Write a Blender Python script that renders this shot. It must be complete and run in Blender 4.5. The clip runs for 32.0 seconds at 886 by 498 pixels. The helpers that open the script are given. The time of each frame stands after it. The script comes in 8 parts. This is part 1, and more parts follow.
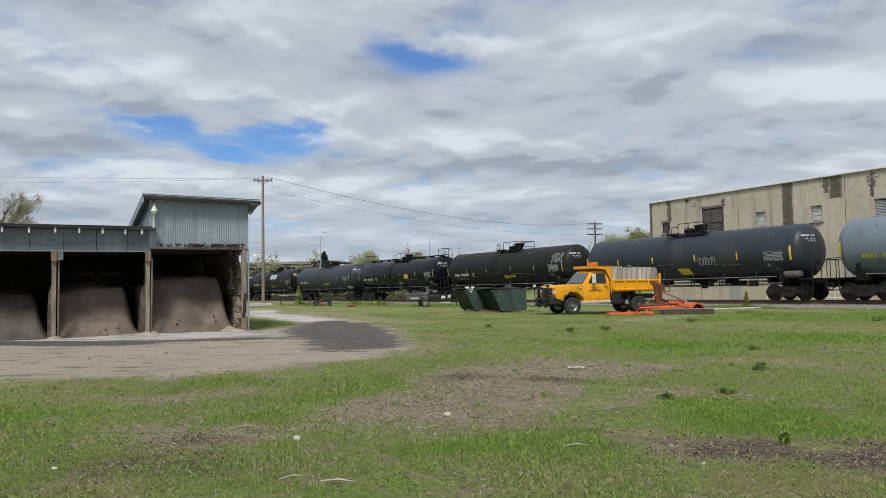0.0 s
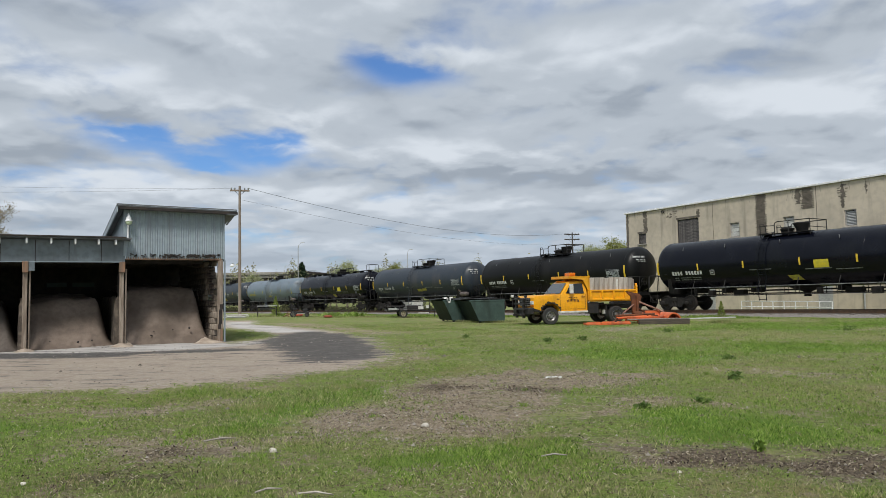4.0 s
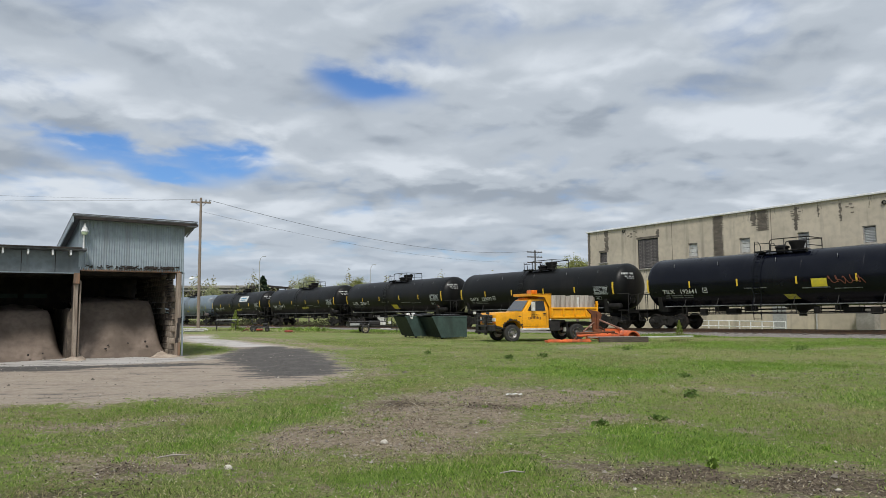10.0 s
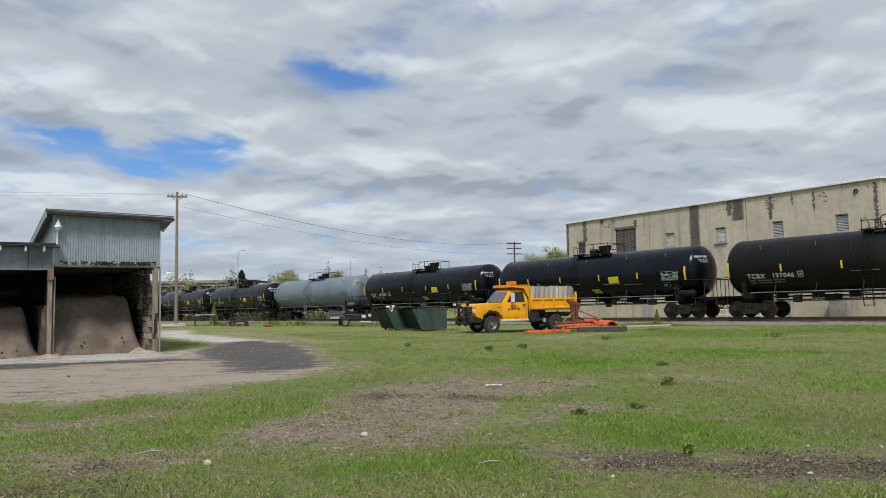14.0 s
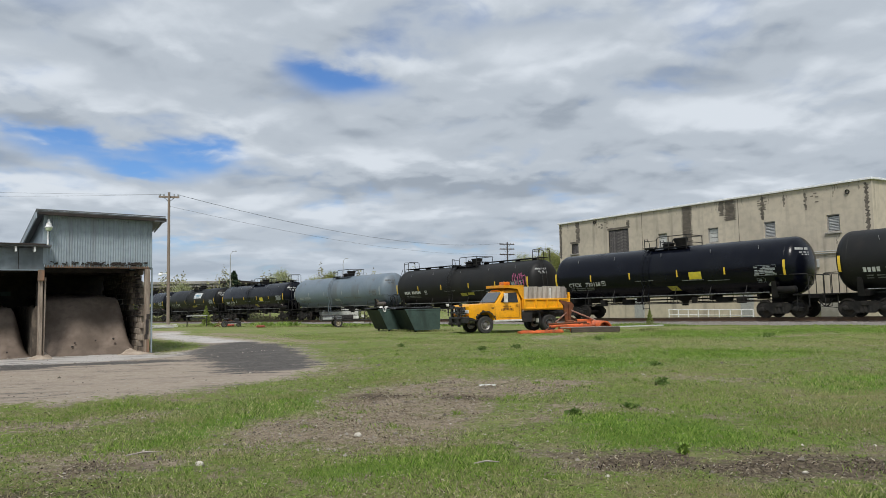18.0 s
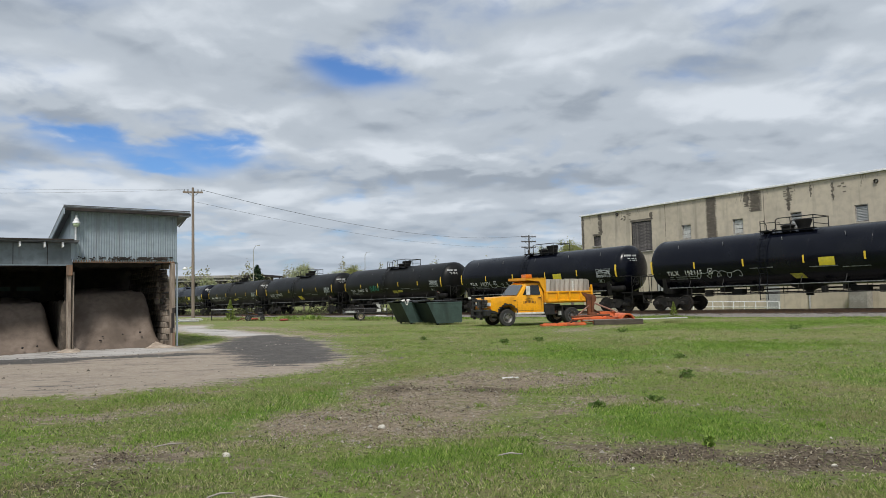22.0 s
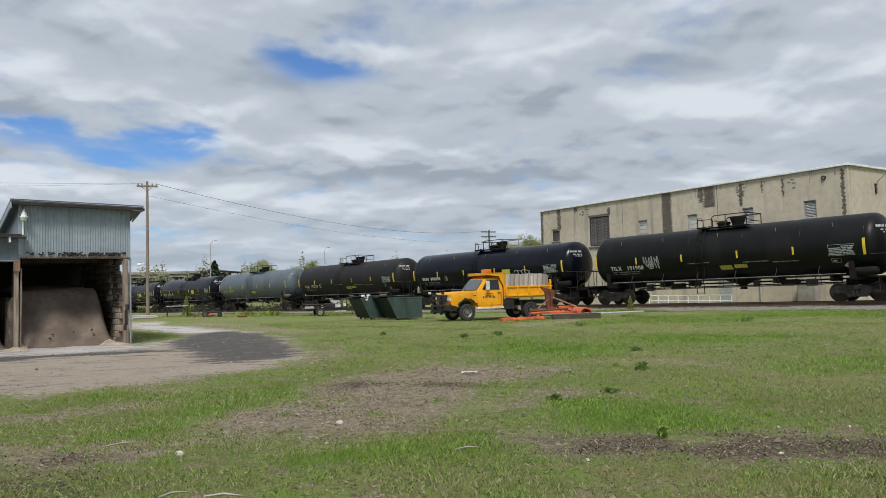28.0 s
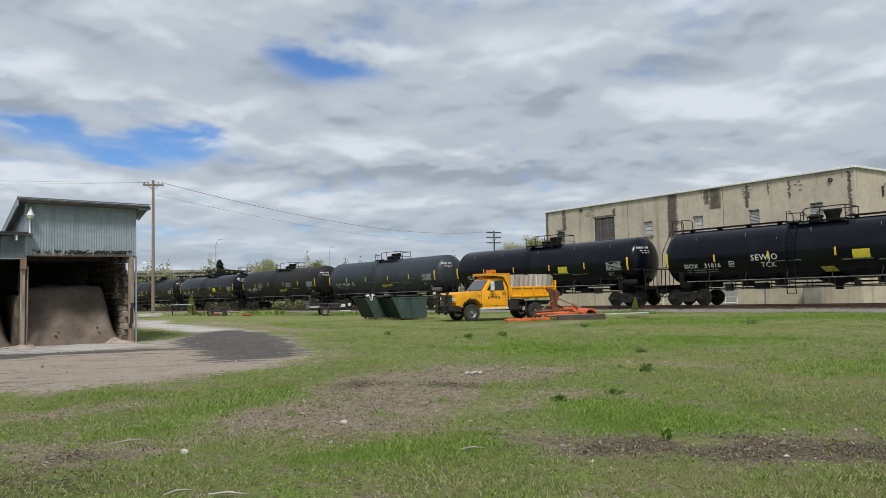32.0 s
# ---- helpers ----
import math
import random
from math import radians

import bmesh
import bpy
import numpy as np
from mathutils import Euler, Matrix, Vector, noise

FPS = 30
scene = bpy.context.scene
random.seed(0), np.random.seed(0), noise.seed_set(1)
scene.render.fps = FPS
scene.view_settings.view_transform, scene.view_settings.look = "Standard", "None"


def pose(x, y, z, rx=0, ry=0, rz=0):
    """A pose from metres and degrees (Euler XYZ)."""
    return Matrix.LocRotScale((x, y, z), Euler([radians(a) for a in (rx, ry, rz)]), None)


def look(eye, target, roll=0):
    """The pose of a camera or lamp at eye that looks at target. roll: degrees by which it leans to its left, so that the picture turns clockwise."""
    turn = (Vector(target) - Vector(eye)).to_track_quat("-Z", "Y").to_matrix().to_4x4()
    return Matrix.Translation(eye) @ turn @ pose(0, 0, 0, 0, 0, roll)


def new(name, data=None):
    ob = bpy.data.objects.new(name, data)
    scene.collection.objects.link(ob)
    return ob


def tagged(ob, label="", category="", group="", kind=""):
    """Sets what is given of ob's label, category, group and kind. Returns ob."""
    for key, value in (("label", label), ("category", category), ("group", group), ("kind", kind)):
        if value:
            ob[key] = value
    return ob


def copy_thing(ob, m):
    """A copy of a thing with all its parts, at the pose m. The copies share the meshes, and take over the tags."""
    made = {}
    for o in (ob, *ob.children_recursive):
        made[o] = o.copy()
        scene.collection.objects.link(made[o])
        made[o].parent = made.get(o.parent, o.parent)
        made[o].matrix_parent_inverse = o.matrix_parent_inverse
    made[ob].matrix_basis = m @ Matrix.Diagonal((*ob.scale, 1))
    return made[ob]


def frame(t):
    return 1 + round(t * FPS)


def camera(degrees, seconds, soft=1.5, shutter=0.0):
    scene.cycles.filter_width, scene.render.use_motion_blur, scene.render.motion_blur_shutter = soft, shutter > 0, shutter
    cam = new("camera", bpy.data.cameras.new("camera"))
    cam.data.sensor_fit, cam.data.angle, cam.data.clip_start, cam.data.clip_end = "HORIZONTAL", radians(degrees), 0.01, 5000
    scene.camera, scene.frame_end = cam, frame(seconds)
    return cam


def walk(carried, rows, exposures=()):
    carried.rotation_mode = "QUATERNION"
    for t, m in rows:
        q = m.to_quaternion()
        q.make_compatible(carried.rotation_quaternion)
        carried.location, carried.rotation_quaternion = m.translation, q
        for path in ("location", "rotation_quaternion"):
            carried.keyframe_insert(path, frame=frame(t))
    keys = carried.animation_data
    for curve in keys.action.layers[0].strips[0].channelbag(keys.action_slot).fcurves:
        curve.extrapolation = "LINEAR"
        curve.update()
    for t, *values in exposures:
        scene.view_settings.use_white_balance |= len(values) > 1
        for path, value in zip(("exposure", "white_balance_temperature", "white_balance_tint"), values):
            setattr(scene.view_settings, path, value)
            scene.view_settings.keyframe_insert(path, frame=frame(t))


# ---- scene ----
cam = camera(63.5, 32.0, soft=0.8)
EYE = 1.6
ROWS = [
    (0.0, -0.000, 0.000, -0.000, -0.000, 2.603, 0.902),
    (0.5, -0.005, 0.007, -0.002, -0.254, 2.522, 0.782),
    (1.0, -0.009, -0.001, -0.011, -0.387, 2.529, 0.588),
    (1.5, -0.005, 0.010, -0.010, -0.432, 2.654, 0.632),
    (2.0, -0.005, 0.011, -0.009, -0.436, 2.837, 0.735),
    (2.5, -0.005, 0.006, -0.006, -0.551, 3.043, 0.819),
    (4.5, 0.012, -0.002, -0.003, -2.631, 3.465, 0.941),
    (5.0, 0.019, -0.007, -0.006, -3.829, 3.502, 0.774),
    (5.5, 0.029, -0.002, -0.006, -5.048, 3.528, 0.644),
    (6.0, 0.035, -0.000, -0.010, -6.031, 3.542, 0.534),
    (6.5, 0.033, -0.003, -0.007, -6.598, 3.578, 0.496),
    (7.0, 0.027, -0.010, -0.008, -6.674, 3.628, 0.484),
    (7.5, 0.031, -0.009, -0.006, -6.303, 3.724, 0.483),
    (8.0, 0.028, -0.008, -0.004, -5.735, 3.880, 0.405),
    (8.5, 0.017, -0.019, -0.002, -5.172, 4.080, 0.280),
    (9.0, 0.015, -0.014, -0.006, -4.786, 4.357, 0.233),
    (9.5, 0.017, -0.022, -0.002, -4.653, 4.571, 0.269),
    (10.0, 0.023, -0.024, 0.000, -4.693, 4.651, 0.333),
    (10.5, 0.025, -0.015, -0.005, -4.791, 4.638, 0.387),
    (11.0, 0.022, -0.013, -0.007, -4.894, 4.519, 0.519),
    (11.5, 0.023, -0.011, -0.003, -4.958, 4.356, 0.640),
    (12.0, 0.026, -0.009, -0.007, -4.964, 4.265, 0.767),
    (12.5, 0.029, -0.012, -0.005, -5.003, 4.191, 0.865),
    (13.0, 0.027, -0.013, -0.008, -5.190, 4.131, 0.901),
    (13.5, 0.034, -0.027, -0.003, -5.600, 4.070, 0.969),
    (14.0, 0.041, -0.037, -0.005, -6.273, 4.011, 1.028),
    (14.5, 0.047, -0.034, -0.005, -7.099, 3.986, 1.100),
    (15.0, 0.060, -0.036, -0.008, -7.818, 3.978, 1.209),
    (15.5, 0.056, -0.023, -0.012, -8.318, 3.958, 1.192),
    (17.5, 0.036, -0.007, -0.013, -7.315, 3.986, 1.088),
    (18.0, 0.033, 0.003, -0.017, -6.832, 4.061, 1.098),
    (18.5, 0.037, -0.002, -0.017, -6.366, 4.103, 1.085),
    (19.0, 0.032, -0.000, -0.013, -5.931, 4.082, 1.138),
    (19.5, 0.036, -0.006, -0.016, -5.399, 4.018, 1.213),
    (20.0, 0.031, -0.011, -0.018, -4.880, 3.946, 1.271),
    (20.5, 0.026, -0.000, -0.018, -4.449, 3.812, 1.334),
    (21.0, 0.026, 0.013, -0.023, -4.253, 3.685, 1.366),
    (21.5, 0.019, 0.019, -0.026, -4.442, 3.592, 1.323),
    (22.0, 0.021, 0.007, -0.023, -5.103, 3.549, 1.333),
    (22.5, 0.038, -0.013, -0.024, -6.191, 3.546, 1.333),
    (23.0, 0.058, -0.003, -0.021, -7.437, 3.503, 1.374),
    (23.5, 0.066, 0.004, -0.025, -8.491, 3.433, 1.527),
    (24.0, 0.064, -0.000, -0.021, -9.179, 3.340, 1.623),
    (24.5, 0.061, -0.006, -0.023, -9.554, 3.272, 1.713),
    (25.0, 0.064, -0.004, -0.022, -9.664, 3.208, 1.758),
    (25.5, 0.060, -0.006, -0.022, -9.639, 3.135, 1.771),
    (27.5, 0.050, 0.015, -0.025, -8.579, 3.037, 1.558),
    (28.0, 0.051, 0.010, -0.029, -8.248, 3.082, 1.568),
    (28.5, 0.049, 0.006, -0.028, -7.998, 3.186, 1.510),
    (29.0, 0.051, -0.006, -0.020, -7.786, 3.312, 1.514),
    (29.5, 0.049, -0.013, -0.021, -7.592, 3.445, 1.485),
    (30.0, 0.048, -0.014, -0.025, -7.419, 3.533, 1.466),
    (30.5, 0.050, -0.013, -0.026, -7.249, 3.539, 1.443),
    (31.0, 0.049, -0.001, -0.024, -7.139, 3.452, 1.396),
    (31.5, 0.046, -0.000, -0.028, -7.551, 3.295, 1.308),
    (32.0, 0.046, 0.011, -0.031, -7.881, 3.113, 1.224),
]
walk(cam, [(t, pose(x, y, EYE + z, 90 + pitch, roll, yaw)) for t, x, y, z, yaw, pitch, roll in ROWS])

# ---- light ----
scene.view_settings.exposure = 0.0
world = bpy.data.worlds.new("sky")
scene.world = world
world.use_nodes = True
SUN_ELEV, SUN_AZ = 54.0, 192.0      # azimuth clockwise from +y


def build_sky():
    nt = world.node_tree
    nt.nodes.clear()
    N, K = nt.nodes.new, nt.links.new

    def math_node(op, a, b=None, c=None, clamp=False):
        n = N("ShaderNodeMath")
        n.operation, n.use_clamp = op, clamp
        for i, v in enumerate((a, b, c)):
            if v is None:
                continue
            if isinstance(v, (int, float)):
                n.inputs[i].default_value = v
            else:
                K(v, n.inputs[i])
        return n.outputs[0]

    def smooth(v, lo, hi):
        n = N("ShaderNodeMapRange")
        n.interpolation_type = "SMOOTHSTEP"
        K(v, n.inputs[0])
        n.inputs[1].default_value, n.inputs[2].default_value = lo, hi
        return n.outputs[0]

    out, bg = N("ShaderNodeOutputWorld"), N("ShaderNodeBackground")
    sky = N("ShaderNodeTexSky")
    sky.sky_type, sky.sun_disc = "NISHITA", False
    sky.sun_elevation, sky.sun_rotation = radians(SUN_ELEV), radians(SUN_AZ)
    skyb = N("ShaderNodeMix")
    skyb.data_type, skyb.blend_type = "RGBA", "MULTIPLY"
    skyb.inputs[0].default_value = 1.0
    K(sky.outputs[0], skyb.inputs[6])
    skyb.inputs[7].default_value = (0.062, 0.090, 0.130, 1)
    co = N("ShaderNodeTexCoord").outputs["Generated"]
    sep = N("ShaderNodeSeparateXYZ")
    K(co, sep.inputs[0])
    az = math_node("ARCTAN2", sep.outputs[0], sep.outputs[1])
    el = math_node("ARCSINE", sep.outputs[2])
    # the cloud deck as a flat sheet overhead, so that the puffs crowd together towards the horizon
    lift = math_node("DIVIDE", 1.0, math_node("ADD", math_node("MAXIMUM", sep.outputs[2], 0.0), 0.20))
    sheet = N("ShaderNodeCombineXYZ")
    K(math_node("MULTIPLY", sep.outputs[0], lift), sheet.inputs[0])
    K(math_node("MULTIPLY", sep.outputs[1], lift), sheet.inputs[1])
    bend = N("ShaderNodeTexNoise")
    bend.inputs["Scale"].default_value, bend.inputs["Detail"].default_value = 3.0, 4
    K(sheet.outputs[0], bend.inputs["Vector"])
    pull = N("ShaderNodeVectorMath")
    pull.operation = "MULTIPLY_ADD"
    K(bend.outputs["Color"], pull.inputs[0])
    pull.inputs[1].default_value = (0.16, 0.16, 0.0)
    K(sheet.outputs[0], pull.inputs[2])

    def cloud_noise(scale, detail, rough, off, nearer=1.0):
        """Noise on the sheet of cloud; nearer below 1 samples a little higher up in the sky."""
        m = N("ShaderNodeVectorMath")
        m.operation = "MULTIPLY_ADD"
        K(pull.outputs[0], m.inputs[0])
        m.inputs[1].default_value = (nearer,) * 3
        m.inputs[2].default_value = off
        n = N("ShaderNodeTexNoise")
        K(m.outputs[0], n.inputs["Vector"])
        n.inputs["Scale"].default_value, n.inputs["Detail"].default_value = scale, detail
        n.inputs["Roughness"].default_value = rough
        return n.outputs[0]

    def blob(a, e, wa, we, tilt=0.0):
        da = math_node("ADD", math_node("SUBTRACT", az, radians(a)), math_node("MULTIPLY", math_node("SUBTRACT", mid, 0.5), 0.10))
        de = math_node("ADD", math_node("SUBTRACT", el, radians(e)), math_node("MULTIPLY", math_node("SUBTRACT", fine, 0.5), 0.055))
        de = math_node("SUBTRACT", de, math_node("MULTIPLY", da, tilt))
        dx, dy = math_node("DIVIDE", da, radians(wa)), math_node("DIVIDE", de, radians(we))
        d2 = math_node("ADD", math_node("MULTIPLY", dx, dx), math_node("MULTIPLY", dy, dy))
        return math_node("EXPONENT", math_node("MULTIPLY", d2, -1.0))

    BIG, MID, FINE = (3.1, 1.7, 0.4), (7.3, 2.2, 0.9), (1.9, 5.2, 2.3)
    big, big_up = cloud_noise(0.9, 4, 0.42, BIG), cloud_noise(0.9, 4, 0.42, BIG, 0.92)
    mid, mid_up = cloud_noise(2.4, 4, 0.45, MID), cloud_noise(2.4, 4, 0.45, MID, 0.95)
    fine, fine_up = cloud_noise(6.5, 5, 0.50, FINE), cloud_noise(6.5, 5, 0.50, FINE, 0.98)

    def billow(scale, nearer):
        """Rounded heads of cloud, side by side."""
        m = N("ShaderNodeVectorMath")
        m.operation = "SCALE"
        K(pull.outputs[0], m.inputs[0])
        m.inputs[3].default_value = nearer
        v = N("ShaderNodeTexVoronoi")
        v.feature, v.voronoi_dimensions = "SMOOTH_F1", "2D"
        v.inputs["Scale"].default_value, v.inputs["Smoothness"].default_value = scale, 0.7
        v.inputs["Detail"].default_value, v.inputs["Roughness"].default_value = 2.0, 0.45
        K(m.outputs[0], v.inputs["Vector"])
        return v.outputs["Distance"]

    heads, heads_up = billow(2.5, 1.0), billow(2.5, 0.945)
    # openings in the deck: azimuth (to the right), elevation, half sizes, tilt, depth
    hole = None
    for a, e, wa, we, tilt, k in SKY_OPENINGS:
        g = math_node("MULTIPLY", blob(a, e, wa, we, tilt), k)
        hole = g if hole is None else math_node("ADD", hole, g)
    veil = math_node("ADD", math_node("MULTIPLY", math_node("SUBTRACT", mid, 0.5), 1.5), math_node("MULTIPLY", math_node("SUBTRACT", fine, 0.5), 1.1))
    cover = math_node("SUBTRACT", 1.0, smooth(math_node("SUBTRACT", hole, veil), 0.05, 1.0))
    # light on the deck: bright upper rims, grey undersides
    tone = math_node("ADD", 0.53, math_node("MULTIPLY", math_node("SUBTRACT", big, big_up), 1.35))
    tone = math_node("ADD", tone, math_node("MULTIPLY", math_node("SUBTRACT", mid, mid_up), 0.62))
    tone = math_node("ADD", tone, math_node("MULTIPLY", math_node("SUBTRACT", fine, fine_up), 0.50))
    tone = math_node("SUBTRACT", tone, math_node("MULTIPLY", math_node("SUBTRACT", big, 0.5), 0.45))
    tone = math_node("ADD", tone, math_node("MULTIPLY", math_node("SUBTRACT", heads_up, heads), 0.42))
    # single banks of cloud: azimuth, elevation, half sizes, tilt, lighter or darker
    for a, e, wa, we, tilt, k in CLOUD_BANKS:
        tone = math_node("ADD", tone, math_node("MULTIPLY", blob(a, e, wa, we, tilt), k))
    ramp = N("ShaderNodeValToRGB")
    K(tone, ramp.inputs[0])
    cr = ramp.color_ramp
    cr.interpolation = "EASE"
    cr.elements[0].position, cr.elements[0].color = 0.16, (0.335, 0.385, 0.45, 1)
    cr.elements[1].position, cr.elements[1].color = 0.90, (0.69, 0.745, 0.81, 1)
    e = cr.elements.new(0.52)
    e.color = (0.485, 0.54, 0.605, 1)
    # towards the horizon the deck turns pale
    low = smooth(el, radians(9), radians(1))
    pale = N("ShaderNodeMix")
    pale.data_type = "RGBA"
    K(math_node("MULTIPLY", low, 0.45), pale.inputs[0])
    K(ramp.outputs[0], pale.inputs[6])
    pale.inputs[7].default_value = (0.49, 0.565, 0.66, 1)
    mix = N("ShaderNodeMix")
    mix.data_type = "RGBA"
    K(cover, mix.inputs[0]), K(skyb.outputs[2], mix.inputs[6]), K(pale.outputs[2], mix.inputs[7])
    K(mix.outputs[2], bg.inputs[0])
    bg.inputs[1].default_value = 1.0
    K(bg.outputs[0], out.inputs[0])


CLOUD_BANKS = [
    (-28, 18.0, 6, 1.8, 0.0, 0.22), (-22, 15.4, 8, 1.6, -0.10, 0.26), (-24, 8.6, 10, 1.5, 0.0, 0.24), (-32, 12.2, 4, 1.5, 0.0, 0.22),
    (-9, 14.6, 5, 1.8, -0.05, 0.24), (2.5, 11.2, 7, 1.6, 0.0, 0.26), (15, 18, 9, 3.0, -0.1, 0.20), (29, 13.4, 8, 2.0, 0.1, 0.22), (-14, 19.5, 5, 1.2, 0.0, 0.10),
    (-18, 18.2, 12, 1.3, -0.12, -0.26), (-24, 13.3, 9, 0.9, -0.05, -0.26), (-5.5, 17.0, 4.5, 2.2, -0.2, -0.24), (-31, 10.0, 5, 1.0, 0.0, -0.24), (6, 9.2, 10, 1.2, -0.03, -0.30),
    (28, 17.0, 8, 2.0, 0.1, -0.26), (11, 13.5, 10, 1.3, 0.05, -0.16), (18, 9.0, 9, 1.0, 0.0, -0.15), (-16, 12.0, 2.2, 1.5, 0.0, -0.20), (16, 21.2, 7, 1.0, 0.0, -0.2)]
SKY_OPENINGS = [
    (-20.2, 11.3, 6.0, 1.05, -0.10, 0.95), (-12.0, 11.2, 3.0, 1.6, 0.1, 0.86), (-0.2, 17.3, 4.4, 1.2, -0.05, 0.76), (-4.2, 18.6, 2.8, 2.0, -0.4, 0.50),
    (15, 21.6, 7, 1.0, 0.0, 0.45), (-27.0, 21.8, 8.0, 1.5, 0.0, 0.40), (-17, 9.9, 2.0, 0.5, -0.2, 0.6), (-13, 4.3, 6.0, 0.8, 0.0, 0.42), (8, 3.8, 5, 0.8, 0.0, 0.32)]
build_sky()
sun = new("sun", bpy.data.lights.new("sun", "SUN"))
sun.data.energy, sun.data.angle, sun.data.color = 3.0, radians(14), (1.0, 0.96, 0.90)
sun.matrix_world = look((0, 0, 0), (-math.sin(radians(SUN_AZ)) * math.cos(radians(SUN_ELEV)), -math.cos(radians(SUN_AZ)) * math.cos(radians(SUN_ELEV)), -math.sin(radians(SUN_ELEV))))

# ---- building blocks ----


def part(name, bm, material, parent=None, label="", angle=35):
    """One mesh object from a bmesh (freed here), under a thing or a part."""
    me = bpy.data.meshes.new(name)
    bm.normal_update()
    bm.to_mesh(me)
    bm.free()
    if angle:
        me.shade_smooth()
        me.set_sharp_from_angle(angle=radians(angle))
    me.materials.append(material)
    ob = new(name, me)
    ob.parent = parent
    if label:
        ob["label"] = label
    return ob


def again(ob, m, parent=None):
    """One more object on the same mesh, placed by m in its parent's space."""
    o = new(ob.name.split(".")[0], ob.data)
    o.parent = parent if parent else ob.parent
    o.matrix_basis = m
    return o


def empty(name, m=Matrix()):
    ob = new(name)
    ob.empty_display_size = 0.2
    ob.matrix_basis = m
    return ob


def add_box(bm, c, s, bevel=0.0, m=None, seg=1):
    r = bmesh.ops.create_cube(bm, size=1.0)["verts"]
    bmesh.ops.scale(bm, vec=s, verts=r)
    if bevel:
        es = list({e for v in r for e in v.link_edges})
        out = bmesh.ops.bevel(bm, geom=es, offset=bevel, segments=seg, profile=0.7, affect="EDGES")
        r = list({v for f in out["faces"] for v in f.verts} | {v for v in r if v.is_valid})
    bmesh.ops.translate(bm, vec=c, verts=r)
    if m is not None:
        bmesh.ops.transform(bm, matrix=m, verts=r)
    return r


def ring(c, ax, up, r, n):
    side = ax.cross(up).normalized()
    up = side.cross(ax).normalized()
    return [c + r * (math.cos(2 * math.pi * i / n) * side + math.sin(2 * math.pi * i / n) * up) for i in range(n)]


def add_tube(bm, pts, r, n=6, caps=True):
    """A round bar along a line of points; r may be a number or one for each point."""
    pts = [Vector(p) for p in pts]
    rs = r if isinstance(r, (list, tuple)) else [r] * len(pts)
    rings = []
    for i, p in enumerate(pts):
        ax = (pts[min(i + 1, len(pts) - 1)] - pts[max(i - 1, 0)]).normalized()
        up = Vector((0, 0, 1)) if abs(ax.z) < 0.9 else Vector((1, 0, 0))
        rings.append([bm.verts.new(v) for v in ring(p, ax, up, rs[i], n)])
    for a, b in zip(rings, rings[1:]):
        for i in range(n):
            bm.faces.new((a[i], a[(i + 1) % n], b[(i + 1) % n], b[i]))
    if caps:
        bm.faces.new(rings[0][::-1])
        bm.faces.new(rings[-1])


def add_lathe(bm, profile, origin, axis, n=32, caps=True):
    """Turned shape: profile rows (along, radius) about an axis."""
    axis, origin = Vector(axis).normalized(), Vector(origin)
    up = Vector((0, 0, 1)) if abs(axis.z) < 0.9 else Vector((1, 0, 0))
    rings = [[bm.verts.new(v) for v in ring(origin + axis * a, axis, up, max(r, 1e-4), n)] for a, r in profile]
    for a, b in zip(rings, rings[1:]):
        for i in range(n):
            bm.faces.new((a[i], a[(i + 1) % n], b[(i + 1) % n], b[i]))
    if caps:
        bm.faces.new(rings[0][::-1])
        bm.faces.new(rings[-1])


def add_prism(bm, outline, m, depth):
    """A flat outline (x, z) with thickness along y, from 0 to depth, placed by m."""
    a = [bm.verts.new(m @ Vector((x, 0, z))) for x, z in outline]
    b = [bm.verts.new(m @ Vector((x, depth, z))) for x, z in outline]
    n = len(a)
    bm.faces.new(a[::-1] if depth < 0 else a)
    bm.faces.new(b if depth < 0 else b[::-1])
    for i in range(n):
        q = (a[i], b[i], b[(i + 1) % n], a[(i + 1) % n])
        bm.faces.new(q if depth > 0 else q[::-1])
    bmesh.ops.recalc_face_normals(bm, faces=bm.faces)


def fresh():
    return bmesh.new()


def box_part(name, c, s, mat, parent=None, bevel=0.0, label="", m=None):
    bm = fresh()
    add_box(bm, c, s, bevel, m)
    return part(name, bm, mat, parent, label)


def tube_part(name, pts, r, mat, parent=None, n=6, label=""):
    bm = fresh()
    add_tube(bm, pts, r, n)
    return part(name, bm, mat, parent, label)


